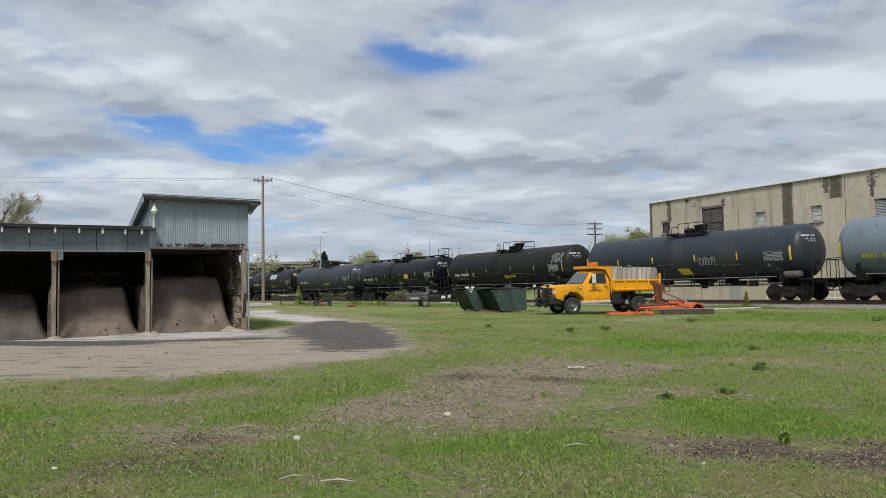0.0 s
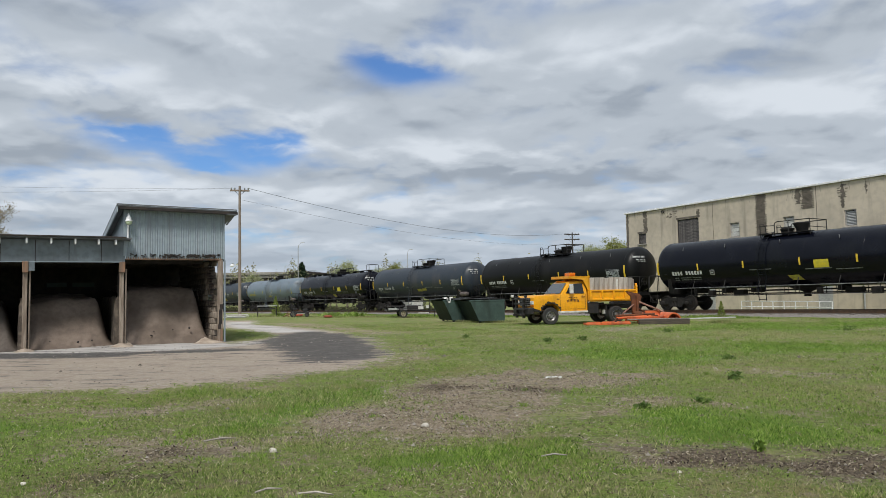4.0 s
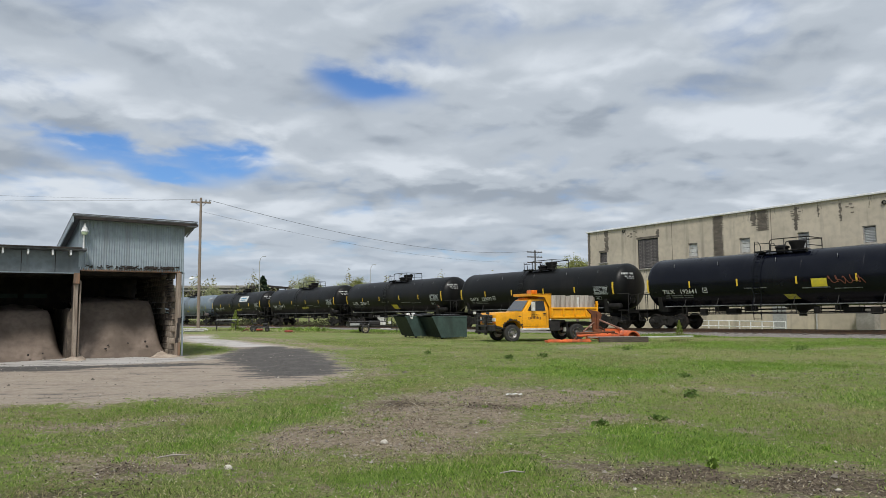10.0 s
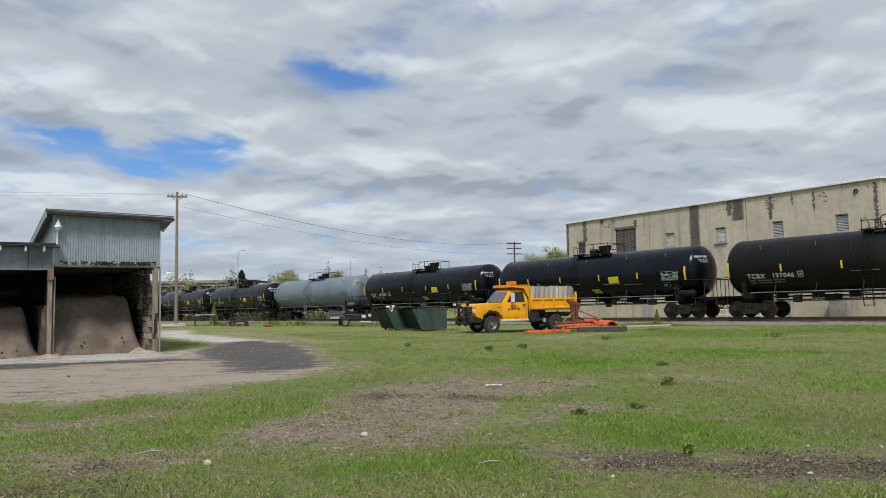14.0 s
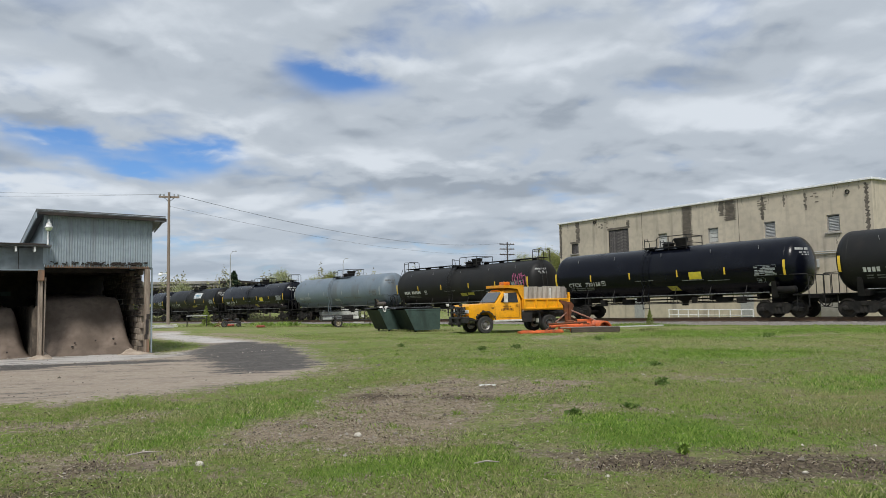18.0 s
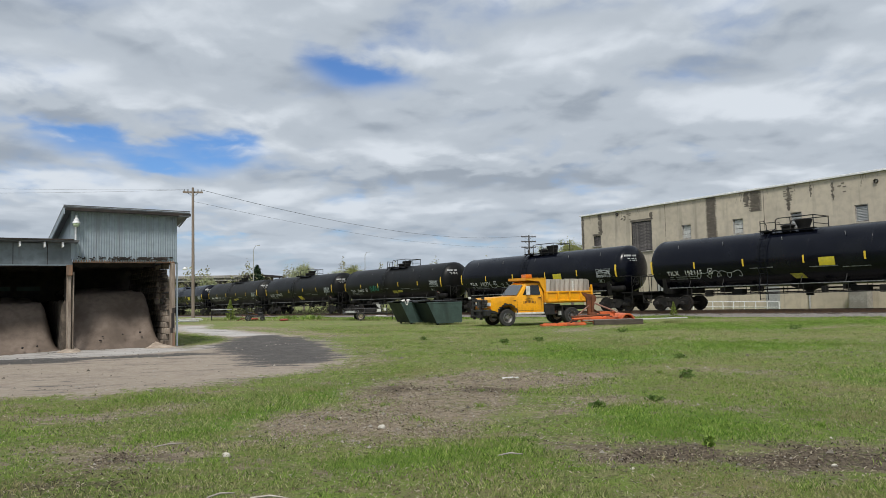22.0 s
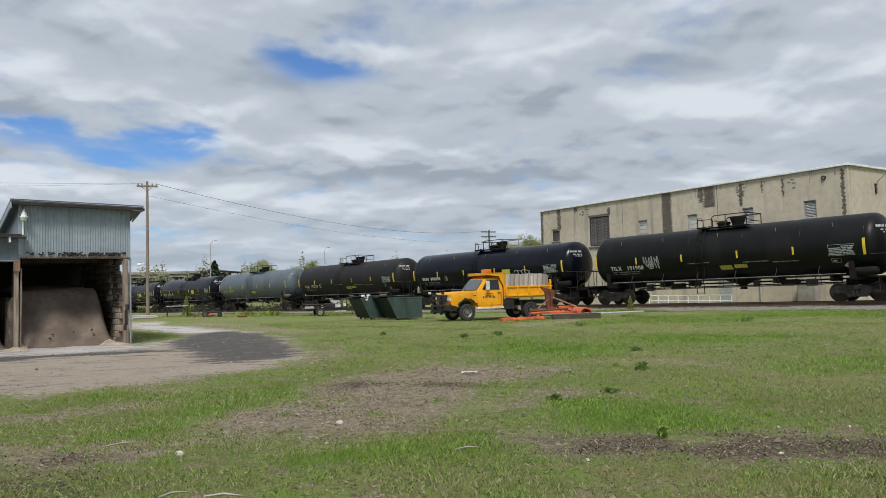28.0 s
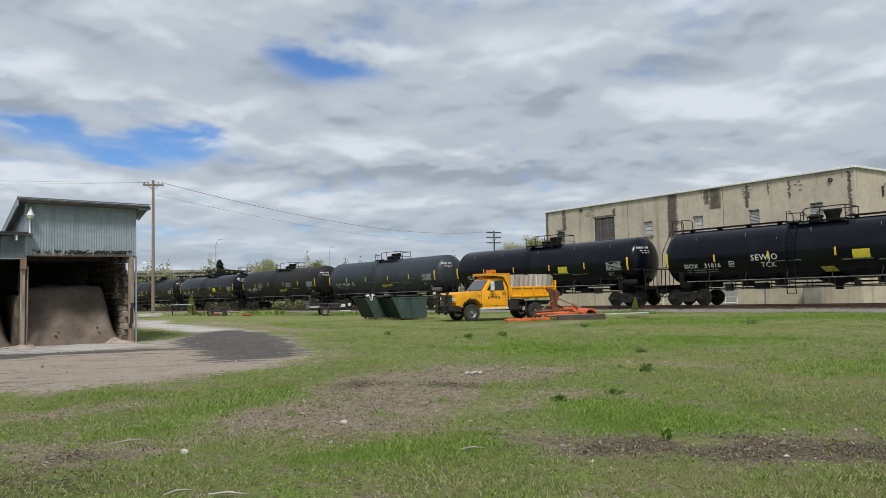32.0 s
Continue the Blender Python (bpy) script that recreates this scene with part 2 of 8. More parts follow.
# ---- materials ----
def material(name, color, rough=0.6, metal=0.0, color2=None, scale=6.0, detail=5, mixpow=(0.35, 0.65), bump=0.0, bump_scale=40.0,
             streak=None, streak_color=None, vary=0.0, spec=0.5, stretch=(1, 1, 1)):
    """Painted, worn or grained surface: two colours mixed by noise, optional downward streaks, bump, and variation from object to object."""
    mt = bpy.data.materials.new(name)
    mt.use_nodes = True
    nt = mt.node_tree
    N, K = nt.nodes.new, nt.links.new
    bsdf = nt.nodes["Principled BSDF"]
    bsdf.inputs["Roughness"].default_value = rough
    bsdf.inputs["Metallic"].default_value = metal
    bsdf.inputs["Specular IOR Level"].default_value = spec
    co = N("ShaderNodeTexCoord").outputs["Object"]
    mp = N("ShaderNodeMapping")
    K(co, mp.inputs[0])
    mp.inputs[3].default_value = stretch
    color2 = color2 or tuple(c * 0.8 for c in color)

    def mixer(fac, a, b):
        n = N("ShaderNodeMix")
        n.data_type = "RGBA"
        if isinstance(fac, float):
            n.inputs[0].default_value = fac
        else:
            K(fac, n.inputs[0])
        for i, v in ((6, a), (7, b)):
            if isinstance(v, tuple):
                n.inputs[i].default_value = (*v, 1)
            else:
                K(v, n.inputs[i])
        return n.outputs[2]

    def noise_mask(s, d, lo, hi, vec):
        n = N("ShaderNodeTexNoise")
        K(vec, n.inputs["Vector"])
        n.inputs["Scale"].default_value, n.inputs["Detail"].default_value = s, d
        r = N("ShaderNodeMapRange")
        r.interpolation_type = "SMOOTHSTEP"
        K(n.outputs[0], r.inputs[0])
        r.inputs[1].default_value, r.inputs[2].default_value = lo, hi
        return r.outputs[0], n.outputs[0]

    m1, raw = noise_mask(scale, detail, *mixpow, mp.outputs[0])
    col = mixer(m1, color, color2)
    m2, fine = noise_mask(scale * 7, 4, 0.4, 0.7, mp.outputs[0])
    f2 = N("ShaderNodeMath")
    f2.operation = "MULTIPLY"
    K(m2, f2.inputs[0])
    f2.inputs[1].default_value = 0.35
    col = mixer(f2.outputs[0], col, tuple(c * 0.72 for c in color2))
    if streak:
        ms = N("ShaderNodeMapping")
        K(co, ms.inputs[0])
        ms.inputs[3].default_value = streak
        m3, _ = noise_mask(1.0, 6, 0.52, 0.72, ms.outputs[0])
        f3 = N("ShaderNodeMath")
        f3.operation = "MULTIPLY"
        K(m3, f3.inputs[0])
        f3.inputs[1].default_value = 0.75
        col = mixer(f3.outputs[0], col, streak_color)
    if vary:
        info = N("ShaderNodeObjectInfo")
        hsv = N("ShaderNodeHueSaturation")
        r = N("ShaderNodeMapRange")
        K(info.outputs["Random"], r.inputs[0])
        r.inputs[3].default_value, r.inputs[4].default_value = 1 - vary, 1 + vary
        K(r.outputs[0], hsv.inputs["Value"])
        K(col, hsv.inputs["Color"])
        col = hsv.outputs[0]
    K(col, bsdf.inputs["Base Color"])
    rr = N("ShaderNodeMapRange")
    K(raw, rr.inputs[0])
    rr.inputs[3].default_value, rr.inputs[4].default_value = max(rough - 0.12, 0.02), min(rough + 0.12, 1)
    K(rr.outputs[0], bsdf.inputs["Roughness"])
    if bump:
        nb = N("ShaderNodeTexNoise")
        K(co, nb.inputs["Vector"])
        nb.inputs["Scale"].default_value, nb.inputs["Detail"].default_value = bump_scale, 5
        b = N("ShaderNodeBump")
        b.inputs["Strength"].default_value, b.inputs["Distance"].default_value = bump, 0.02
        K(nb.outputs[0], b.inputs["Height"])
        K(b.outputs[0], bsdf.inputs["Normal"])
    return mt


TANK_BLACK = material("tank_black_paint", (0.0045, 0.005, 0.0055), 0.42, 0, (0.008, 0.008, 0.008), 0.9, 6, (0.4, 0.7), 0.05, 12, (0.9, 0.9, 0.25), (0.014, 0.013, 0.012), spec=0.22)
TANK_NAVY = material("tank_blue_black_paint", (0.0018, 0.0026, 0.0070), 0.24, 0, (0.005, 0.006, 0.011), 0.8, 6, (0.4, 0.7), 0.03, 12, (0.9, 0.9, 0.25), (0.007, 0.008, 0.011), spec=0.25)
TANK_SLATE = material("tank_slate_paint", (0.024, 0.033, 0.047), 0.45, 0, (0.032, 0.041, 0.053), 0.9, 6, (0.35, 0.7), 0.05, 12, (0.9, 0.9, 0.25), (0.055, 0.055, 0.058), spec=0.35)
TANK_DARK = material("tank_dark_grey_paint", (0.0115, 0.012, 0.0125), 0.5, 0, (0.018, 0.0175, 0.017), 0.9, 6, (0.35, 0.7), 0.05, 12, (0.9, 0.9, 0.25), (0.022, 0.020, 0.018), spec=0.25)
TANK_STEEL = material("tank_steel_blue_paint", (0.090, 0.115, 0.140), 0.45, 0, (0.11, 0.135, 0.16), 0.8, 6, (0.35, 0.7), 0.05, 12, (0.9, 0.9, 0.25), (0.05, 0.055, 0.06), spec=0.4)
TANK_LIGHT = material("tank_blue_grey_paint", (0.135, 0.178, 0.222), 0.46, 0, (0.165, 0.205, 0.245), 0.7, 6, (0.35, 0.7), 0.05, 12, (0.9, 0.9, 0.25), (0.11, 0.12, 0.13))
FRAME_IRON = material("car_frame_iron", (0.006, 0.006, 0.006), 0.75, 0.0, (0.016, 0.014, 0.013), 3, 6, (0.4, 0.7), 0.2, 30, spec=0.25)
BOGIE_IRON = material("bogie_iron", (0.016, 0.015, 0.0145), 0.75, 0.1, (0.036, 0.032, 0.029), 4, 6, (0.35, 0.7), 0.3, 30, spec=0.3)
WHEEL_STEEL = material("wheel_steel", (0.022, 0.020, 0.019), 0.65, 0.3, (0.045, 0.036, 0.030), 5, 6, (0.35, 0.7), 0.15, 30)
TREAD_STEEL = material("bright_tread_steel", (0.45, 0.44, 0.43), 0.25, 1.0)
RESERVOIR = material("dusty_reservoir_steel", (0.15, 0.125, 0.115), 0.6, 0.1, (0.09, 0.075, 0.07), 5)
GALV_RAIL = material("handrail_steel", (0.012, 0.012, 0.012), 0.65, 0.1, (0.025, 0.022, 0.02), 6)
MARK_YELLOW = material("reflective_yellow", (0.80, 0.56, 0.06), 0.45, 0, (0.70, 0.46, 0.03), 9)
PANEL_YELLOW = material("stencil_yellow", (0.74, 0.58, 0.03), 0.5, 0, (0.55, 0.47, 0.05), 7)
MARK_OLIVE = material("weathered_olive_yellow", (0.50, 0.44, 0.06), 0.55, 0, (0.34, 0.30, 0.05), 9)
MARK_PALE = material("faded_pale_yellow", (0.50, 0.46, 0.28), 0.5, 0, (0.36, 0.33, 0.2), 9)
MARK_CHALK = material("chalky_grey_stencil", (0.40, 0.43, 0.43), 0.55, 0, (0.26, 0.28, 0.29), 9)
MARK_WHITE = material("stencil_white", (0.72, 0.73, 0.73), 0.5, 0, (0.5, 0.5, 0.5), 9)
MARK_GREY = material("weathered_stencil", (0.24, 0.25, 0.25), 0.55, 0, (0.07, 0.07, 0.07), 9)
MARK_RED = material("placard_red", (0.55, 0.05, 0.05), 0.5)
BANNER_BLUE = material("banner_blue", (0.10, 0.28, 0.45), 0.5)
GRAF_PINK = material("graffiti_pink", (0.55, 0.12, 0.28), 0.5)
GRAF_TEAL = material("graffiti_teal", (0.03, 0.30, 0.22), 0.5)
GRAF_RUST = material("graffiti_rust_red", (0.20, 0.06, 0.035), 0.5)
GRAF_GREY = material("graffiti_silver", (0.42, 0.44, 0.45), 0.45)

# ---- the railway's line ----
X0, Y0, PHI, BEND = 25.8, 31.879, 0.578944, 2.41428e-4
CAR_LENGTH = 18.2


def rail_z(s):
    return 0.36 - 0.0120 * min(max(s, -25.0), 130.0)


def on_track(s, off=0.0):
    """Place and heading angle on the track, s metres along it; off: metres to the right of the line."""
    a, b = PHI + BEND * s / 2, PHI + BEND * s
    return X0 - math.sin(a) * s + math.cos(b) * off, Y0 + math.cos(a) * s + math.sin(b) * off, b


def track_pose(s):
    x, y, b = on_track(s)
    slope = (rail_z(s + 5) - rail_z(s - 5)) / 10
    return pose(x, y, rail_z(s), 0, -math.degrees(math.atan(slope)), 90 + math.degrees(b))


def smooth01(v, lo, hi):
    t = np.clip((v - lo) / (hi - lo), 0, 1)
    return t * t * (3 - 2 * t)


def ground_z(x, y):
    x, y = np.asarray(x, float), np.asarray(y, float)
    dx, dy = x - X0, y - Y0
    s = -math.sin(PHI) * dx + math.cos(PHI) * dy
    lat = math.cos(PHI) * dx + math.sin(PHI) * dy + BEND * s * s / 2 * 1.0
    rz = 0.36 - 0.0120 * np.clip(s, -25, 130)
    near = np.where(lat < 0, smooth01(-lat, 24.0, 4.0), 1.0)
    return near * (rz - 0.34) + 0.02 * np.sin(x * 0.9 + 1.3) * np.sin(y * 0.7) + 0.012 * np.sin(x * 2.3) * np.sin(y * 1.9 + 0.5)


def gz(x, y):
    return float(ground_z(x, y))


# ---- ground ----
def poly_mask(X, Y, poly, soft):
    """1 inside the outline, 0 outside, over soft metres."""
    inside = np.zeros(X.shape, bool)
    dist = np.full(X.shape, 1e9)
    for (x1, y1), (x2, y2) in zip(poly, poly[1:] + poly[:1]):
        hit = ((y1 > Y) != (y2 > Y)) & (X < (x2 - x1) * (Y - y1) / ((y2 - y1) or 1e-9) + x1)
        inside ^= hit
        ex, ey = x2 - x1, y2 - y1
        t = np.clip(((X - x1) * ex + (Y - y1) * ey) / (ex * ex + ey * ey), 0, 1)
        dist = np.minimum(dist, np.hypot(X - x1 - t * ex, Y - y1 - t * ey))
    return np.clip(0.5 + np.where(inside, dist, -dist) / soft, 0, 1)


YARD = [(-40, 6), (-14, 12.2), (-7.7, 12.5), (-4.8, 12.7), (-3.1, 13.9), (-1.4, 15.4), (-0.7, 18), (-0.95, 20.5), (-1.7, 25), (-3.3, 30), (-5.6, 34.5), (-9, 39), (-10.5, 46), (-14, 46), (-11, 38), (-7.8, 33), (-6.3, 30), (-5.6, 27.6), (-6.4, 24.6), (-6.8, 25.2), (-14, 36), (-45, 34)]
TARMAC = [(-5.9, 28.2), (-4.5, 30.6), (-2.84, 28.9), (-1.52, 22.6), (-0.9, 19.3), (-1.3, 17.6), (-2.5, 16.9), (-4.0, 20.9), (-5.3, 24.5)]
PALE = [(-40, 16), (-12.5, 19.5), (-6.5, 22.0), (-4.6, 24.8), (-6.5, 26.5), (-14, 24), (-40, 20)]
PATH = [(-11.6, 43), (-9.6, 43), (-8.0, 39.4), (-5.5, 33.2), (-3.7, 30.2), (-5.7, 30.1), (-7.3, 30.6), (-8.4, 31.4), (-10.8, 39.7)]
BARE = [
    ([(-1.8, 9.4), (-1.2, 10.3), (-0.5, 10.6), (-0.4, 12.7), (0.4, 13.4), (1.2, 14.3), (2.0, 14.7), (3.1, 14.1), (4.4, 13.1), (4.0, 12.1), (2.6, 11.5), (1.8, 10.3), (1.5, 9.1), (1.1, 8.1), (0.1, 7.8), (-0.7, 7.9), (-1.4, 8.0)], 1.1, 1.0),
    ([(-4.6, 10.7), (-3.8, 10.8), (-2.8, 11.5), (-2.6, 10.9), (-3.3, 10.3), (-3.6, 9.7), (-4.5, 9.8)], 0.8, 0.85),
    ([(-3.8, 8.3), (-3.0, 8.25), (-2.25, 8.0), (-1.65, 7.8), (-1.5, 7.3), (-2.0, 7.1), (-2.2, 6.9), (-2.9, 6.9), (-3.4, 7.4)], 0.8, 0.95),
    ([(2.3, 10.7), (3.3, 10.9), (4.2, 9.6), (2.9, 9.5), (2.0, 9.1)], 0.9, 0.7),
    ([(1.7, 7.8), (2.2, 7.55), (2.6, 7.2), (3.4, 7.1), (3.3, 6.6), (4.1, 6.9), (4.5, 6.6), (8, 6.2), (6, 4.9), (4.1, 5.6), (3.3, 5.7), (3.0, 6.1), (2.3, 6.2), (1.9, 6.5)], 0.7, 0.95),
    ([(5.5, 13.6), (6.6, 13.5), (7.8, 12.7), (7.2, 12.0), (6.3, 12.7)], 0.8, 0.75),
    ([(5.0, 15.5), (12, 15.0), (12, 16.2), (7, 16.5)], 1.2, 0.40),
    ([(6.2, 26.5), (7.6, 29.9), (10.9, 31.4), (10.4, 29.6), (7.4, 26.8)], 1.4, 0.8),
    ([(-8.6, 40), (-5, 33.5), (-1.5, 27), (-0.6, 28), (-4, 36), (-7.5, 42)], 1.8, 0.8),
    ([(-7, 13.6), (-2.6, 14.2), (0.2, 17.0), (0.1, 21), (-0.9, 17), (-3, 13)], 1.4, 0.85),
    ([(12, 24.5), (17, 24.2), (21, 25.5), (17, 26.5)], 1.2, 0.55),
]
MULCH = [
    ([(1.9, 7.5), (2.6, 7.15), (3.4, 7.0), (3.3, 6.6), (4.1, 6.85), (4.5, 6.5), (8, 6.0), (6, 4.9), (4.1, 5.7), (3.3, 5.9), (3.0, 6.2), (2.3, 6.3)], 0.8),
    ([(-3.4, 6.8), (-2.8, 6.85), (-2.2, 6.8), (-2.0, 6.2), (-3.3, 6.3)], 0.8),
    ([(-3.0, 7.7), (-2.2, 7.6), (-2.0, 7.3), (-2.7, 7.2)], 0.7),
    ([(1.3, 12.1), (2.3, 11.6), (2.4, 11.1), (1.2, 11.3)], 0.8),
    ([(-0.3, 12.0), (0.4, 12.6), (0.9, 12.0), (0.0, 11.3)], 0.7),
]
LUSH = [
    ([(2.8, 9.4), (3.5, 9.7), (4.1, 8.9), (4.4, 7.5), (3.3, 6.9), (2.8, 7.15), (2.4, 7.4), (2.5, 8.0)], 0.8),
    ([(-3.6, 11.8), (-2.0, 12.3), (-0.7, 12.8), (-0.6, 11.0), (-1.5, 10.0), (-1.7, 8.8), (-2.4, 8.5), (-2.7, 9.6), (-2.2, 11.3)], 0.9),
    ([(2.9, 17.9), (5.5, 21.5), (12.3, 18.5), (11.0, 16.6), (9.2, 16.8), (4.9, 15.0)], 2.0),
    ([(8, 12.5), (12, 13.5), (16, 12), (12, 9.5), (7.5, 10.5)], 1.6),
    ([(10, 27), (20, 24), (24, 27.5), (16, 31.5), (11, 30.6)], 2.4),
    ([(-8.5, 8.2), (-5.2, 8.4), (-4.4, 9.4), (-6.5, 9.8), (-9, 9.4)], 1.6),
    ([(-0.2, 6.6), (1.2, 6.9), (1.4, 7.4), (0.8, 7.6), (-0.4, 7.2)], 1.0),
]


def ground_masks(X, Y):
    yard = poly_mask(X, Y, YARD, 2.2)
    tar = poly_mask(X, Y, TARMAC, 1.5)
    pale = np.maximum(poly_mask(X, Y, PALE, 2.0), poly_mask(X, Y, PATH, 1.4))
    strip = poly_mask(X, Y, [(-30, 16), (-12.4, 20.2), (-9.2, 19.9), (-7.2, 20.3), (-4.6, 21.4), (-7.5, 21.4), (-9.7, 21.3), (-13.3, 21.7), (-30, 17.4)], 1.0)
    tar = np.maximum(tar, strip)
    bare = np.zeros(X.shape)
    for poly, soft, k in BARE:
        bare = np.maximum(bare, k * poly_mask(X, Y, poly, soft))
    mulch = np.zeros(X.shape)
    for poly, soft in MULCH:
        mulch = np.maximum(mulch, poly_mask(X, Y, poly, soft))
    lush = np.zeros(X.shape)
    for poly, soft in LUSH:
        lush = np.maximum(lush, poly_mask(X, Y, poly, soft))
    return {"yard": yard, "tarmac": tar * yard, "pale": pale * yard, "bare": bare, "lush": lush, "mulch": mulch}


def ground_material():
    mt = bpy.data.materials.new("ground_grass_gravel")
    mt.use_nodes = True
    nt = mt.node_tree
    N, K = nt.nodes.new, nt.links.new
    bsdf = nt.nodes["Principled BSDF"]
    bsdf.inputs["Roughness"].default_value = 0.95
    bsdf.inputs["Specular IOR Level"].default_value = 0.15
    geo = N("ShaderNodeNewGeometry").outputs["Position"]

    def tex(scale, detail=6, rough=0.6, stretch=None):
        n = N("ShaderNodeTexNoise")
        if stretch:
            m = N("ShaderNodeMapping")
            K(geo, m.inputs[0])
            m.inputs[3].default_value = stretch
            K(m.outputs[0], n.inputs["Vector"])
        else:
            K(geo, n.inputs["Vector"])
        n.inputs["Scale"].default_value, n.inputs["Detail"].default_value, n.inputs["Roughness"].default_value = scale, detail, rough
        return n.outputs[0]

    def rng(v, lo, hi, a=0.0, b=1.0):
        n = N("ShaderNodeMapRange")
        n.interpolation_type = "SMOOTHSTEP"
        K(v, n.inputs[0])
        for i, q in enumerate((lo, hi, a, b)):
            n.inputs[i + 1].default_value = q
        return n.outputs[0]

    def mix(f, a, b):
        n = N("ShaderNodeMix")
        n.data_type = "RGBA"
        K(f, n.inputs[0])
        for i, v in ((6, a), (7, b)):
            if isinstance(v, tuple):
                n.inputs[i].default_value = (*v, 1)
            else:
                K(v, n.inputs[i])
        return n.outputs[2]

    def op(o, a, b):
        n = N("ShaderNodeMath")
        n.operation = o
        for i, v in enumerate((a, b)):
            if isinstance(v, (int, float)):
                n.inputs[i].default_value = v
            else:
                K(v, n.inputs[i])
        return n.outputs[0]

    def mask(name, wob, lo=0.4, hi=0.6):
        n = N("ShaderNodeAttribute")
        n.attribute_name = name
        return rng(op("ADD", n.outputs["Fac"], wob), lo, hi)

    n_big, n_mid, n_fine, n_grit = tex(0.22, 5), tex(1.4, 6, 0.65), tex(7, 6, 0.7), tex(45, 4, 0.75)
    n_blade = tex(1.0, 4, 0.7, (60, 25, 1))
    n_speck, n_tuft, n_soil = tex(26, 3, 0.8), tex(3.2, 5, 0.75), tex(11, 5, 0.75)
    wob = op("ADD", op("MULTIPLY", op("SUBTRACT", n_mid, 0.5), 0.75), op("MULTIPLY", op("SUBTRACT", n_fine, 0.5), 0.9))
    grass = mix(rng(n_mid, 0.3, 0.7), (0.169, 0.232, 0.056), (0.115, 0.183, 0.035))
    grass = mix(rng(n_big, 0.45, 0.60, 0, 0.7), grass, (0.293, 0.254, 0.132))
    grass = mix(rng(n_fine, 0.45, 0.75, 0, 0.4), grass, (0.309, 0.301, 0.132))
    grass = mix(rng(n_tuft, 0.44, 0.60, 0, 0.75), grass, (0.208, 0.309, 0.052))
    grass = mix(rng(n_tuft, 0.50, 0.36, 0, 0.6), grass, (0.332, 0.293, 0.162))
    grass = mix(rng(n_blade, 0.48, 0.66, 0, 0.6), grass, (0.100, 0.147, 0.030))
    grass = mix(rng(n_speck, 0.52, 0.66, 0, 0.55), grass, (0.417, 0.371, 0.202))
    grass = mix(rng(n_speck, 0.46, 0.34, 0, 0.6), grass, (0.077, 0.092, 0.028))
    n_strip, n_clump = tex(1.0, 5, 0.7, (0.22, 0.85, 1)), tex(0.75, 4, 0.7, (0.6, 1.4, 1))
    grass = mix(rng(n_strip, 0.54, 0.68, 0, 0.6), grass, (0.379, 0.316, 0.193))
    grass = mix(rng(n_clump, 0.46, 0.34, 0, 0.6), grass, (0.147, 0.224, 0.040))
    grass = mix(rng(n_soil, 0.54, 0.64, 0, 0.85), grass, (0.092, 0.071, 0.049))
    grass = mix(op("MULTIPLY", mask("lush", wob, 0.2, 0.8), 0.75), grass, (0.132, 0.254, 0.030))
    dirt = mix(rng(n_fine, 0.35, 0.65), (0.251, 0.190, 0.141), (0.407, 0.328, 0.254))
    dirt = mix(rng(n_grit, 0.5, 0.72, 0, 0.8), dirt, (0.128, 0.103, 0.080))
    dirt = mix(rng(n_tuft, 0.5, 0.64, 0, 0.75), dirt, (0.163, 0.122, 0.084))
    dirt = mix(rng(n_speck, 0.54, 0.66, 0, 0.8), dirt, (0.570, 0.496, 0.395))
    dirt = mix(rng(n_speck, 0.44, 0.34, 0, 0.7), dirt, (0.095, 0.071, 0.052))
    worn = rng(op("ADD", n_mid, op("MULTIPLY", n_tuft, 0.7)), 0.90, 1.02, 0, 0.85)
    col = mix(worn, grass, dirt)
    col = mix(op("MULTIPLY", mask("bare", op("MULTIPLY", wob, 2.6), 0.22, 0.95), 0.9), col, dirt)
    n_drag = tex(1.0, 6, 0.62, (0.45, 2.6, 1))
    gravel = mix(rng(n_fine, 0.35, 0.7), (0.386, 0.321, 0.257), (0.476, 0.411, 0.341))
    gravel = mix(rng(n_mid, 0.5, 0.75, 0, 0.7), gravel, (0.283, 0.226, 0.180))
    gravel = mix(rng(n_drag, 0.54, 0.70, 0, 0.75), gravel, (0.219, 0.193, 0.174))
    gravel = mix(rng(n_grit, 0.52, 0.75, 0, 0.5), gravel, (0.219, 0.193, 0.167))
    gravel = mix(mask("pale", op("MULTIPLY", wob, 1.2), 0.2, 0.9), gravel, mix(rng(n_drag, 0.46, 0.64), (0.579, 0.553, 0.528), (0.386, 0.361, 0.334)))
    tar = mix(rng(n_fine, 0.35, 0.7), (0.083, 0.079, 0.077), (0.135, 0.128, 0.122))
    tar = mix(rng(n_mid, 0.48, 0.7, 0, 0.6), tar, (0.19, 0.178, 0.168))
    tar = mix(rng(n_grit, 0.56, 0.72, 0, 0.5), tar, (0.24, 0.225, 0.21))
    gravel = mix(op("MULTIPLY", mask("tarmac", op("ADD", op("MULTIPLY", wob, 1.6), op("MULTIPLY", op("SUBTRACT", n_drag, 0.5), 1.8)), 0.12, 0.5), 0.95), gravel, tar)
    col = mix(op("MULTIPLY", mask("mulch", op("MULTIPLY", wob, 2.0), 0.25, 0.85), 0.85), col, mix(rng(n_speck, 0.40, 0.60), (0.045, 0.033, 0.023), (0.19, 0.15, 0.11)))
    col = mix(mask("yard", op("MULTIPLY", wob, 1.5), 0.38, 0.62), col, gravel)
    K(col, bsdf.inputs["Base Color"])
    b = N("ShaderNodeBump")
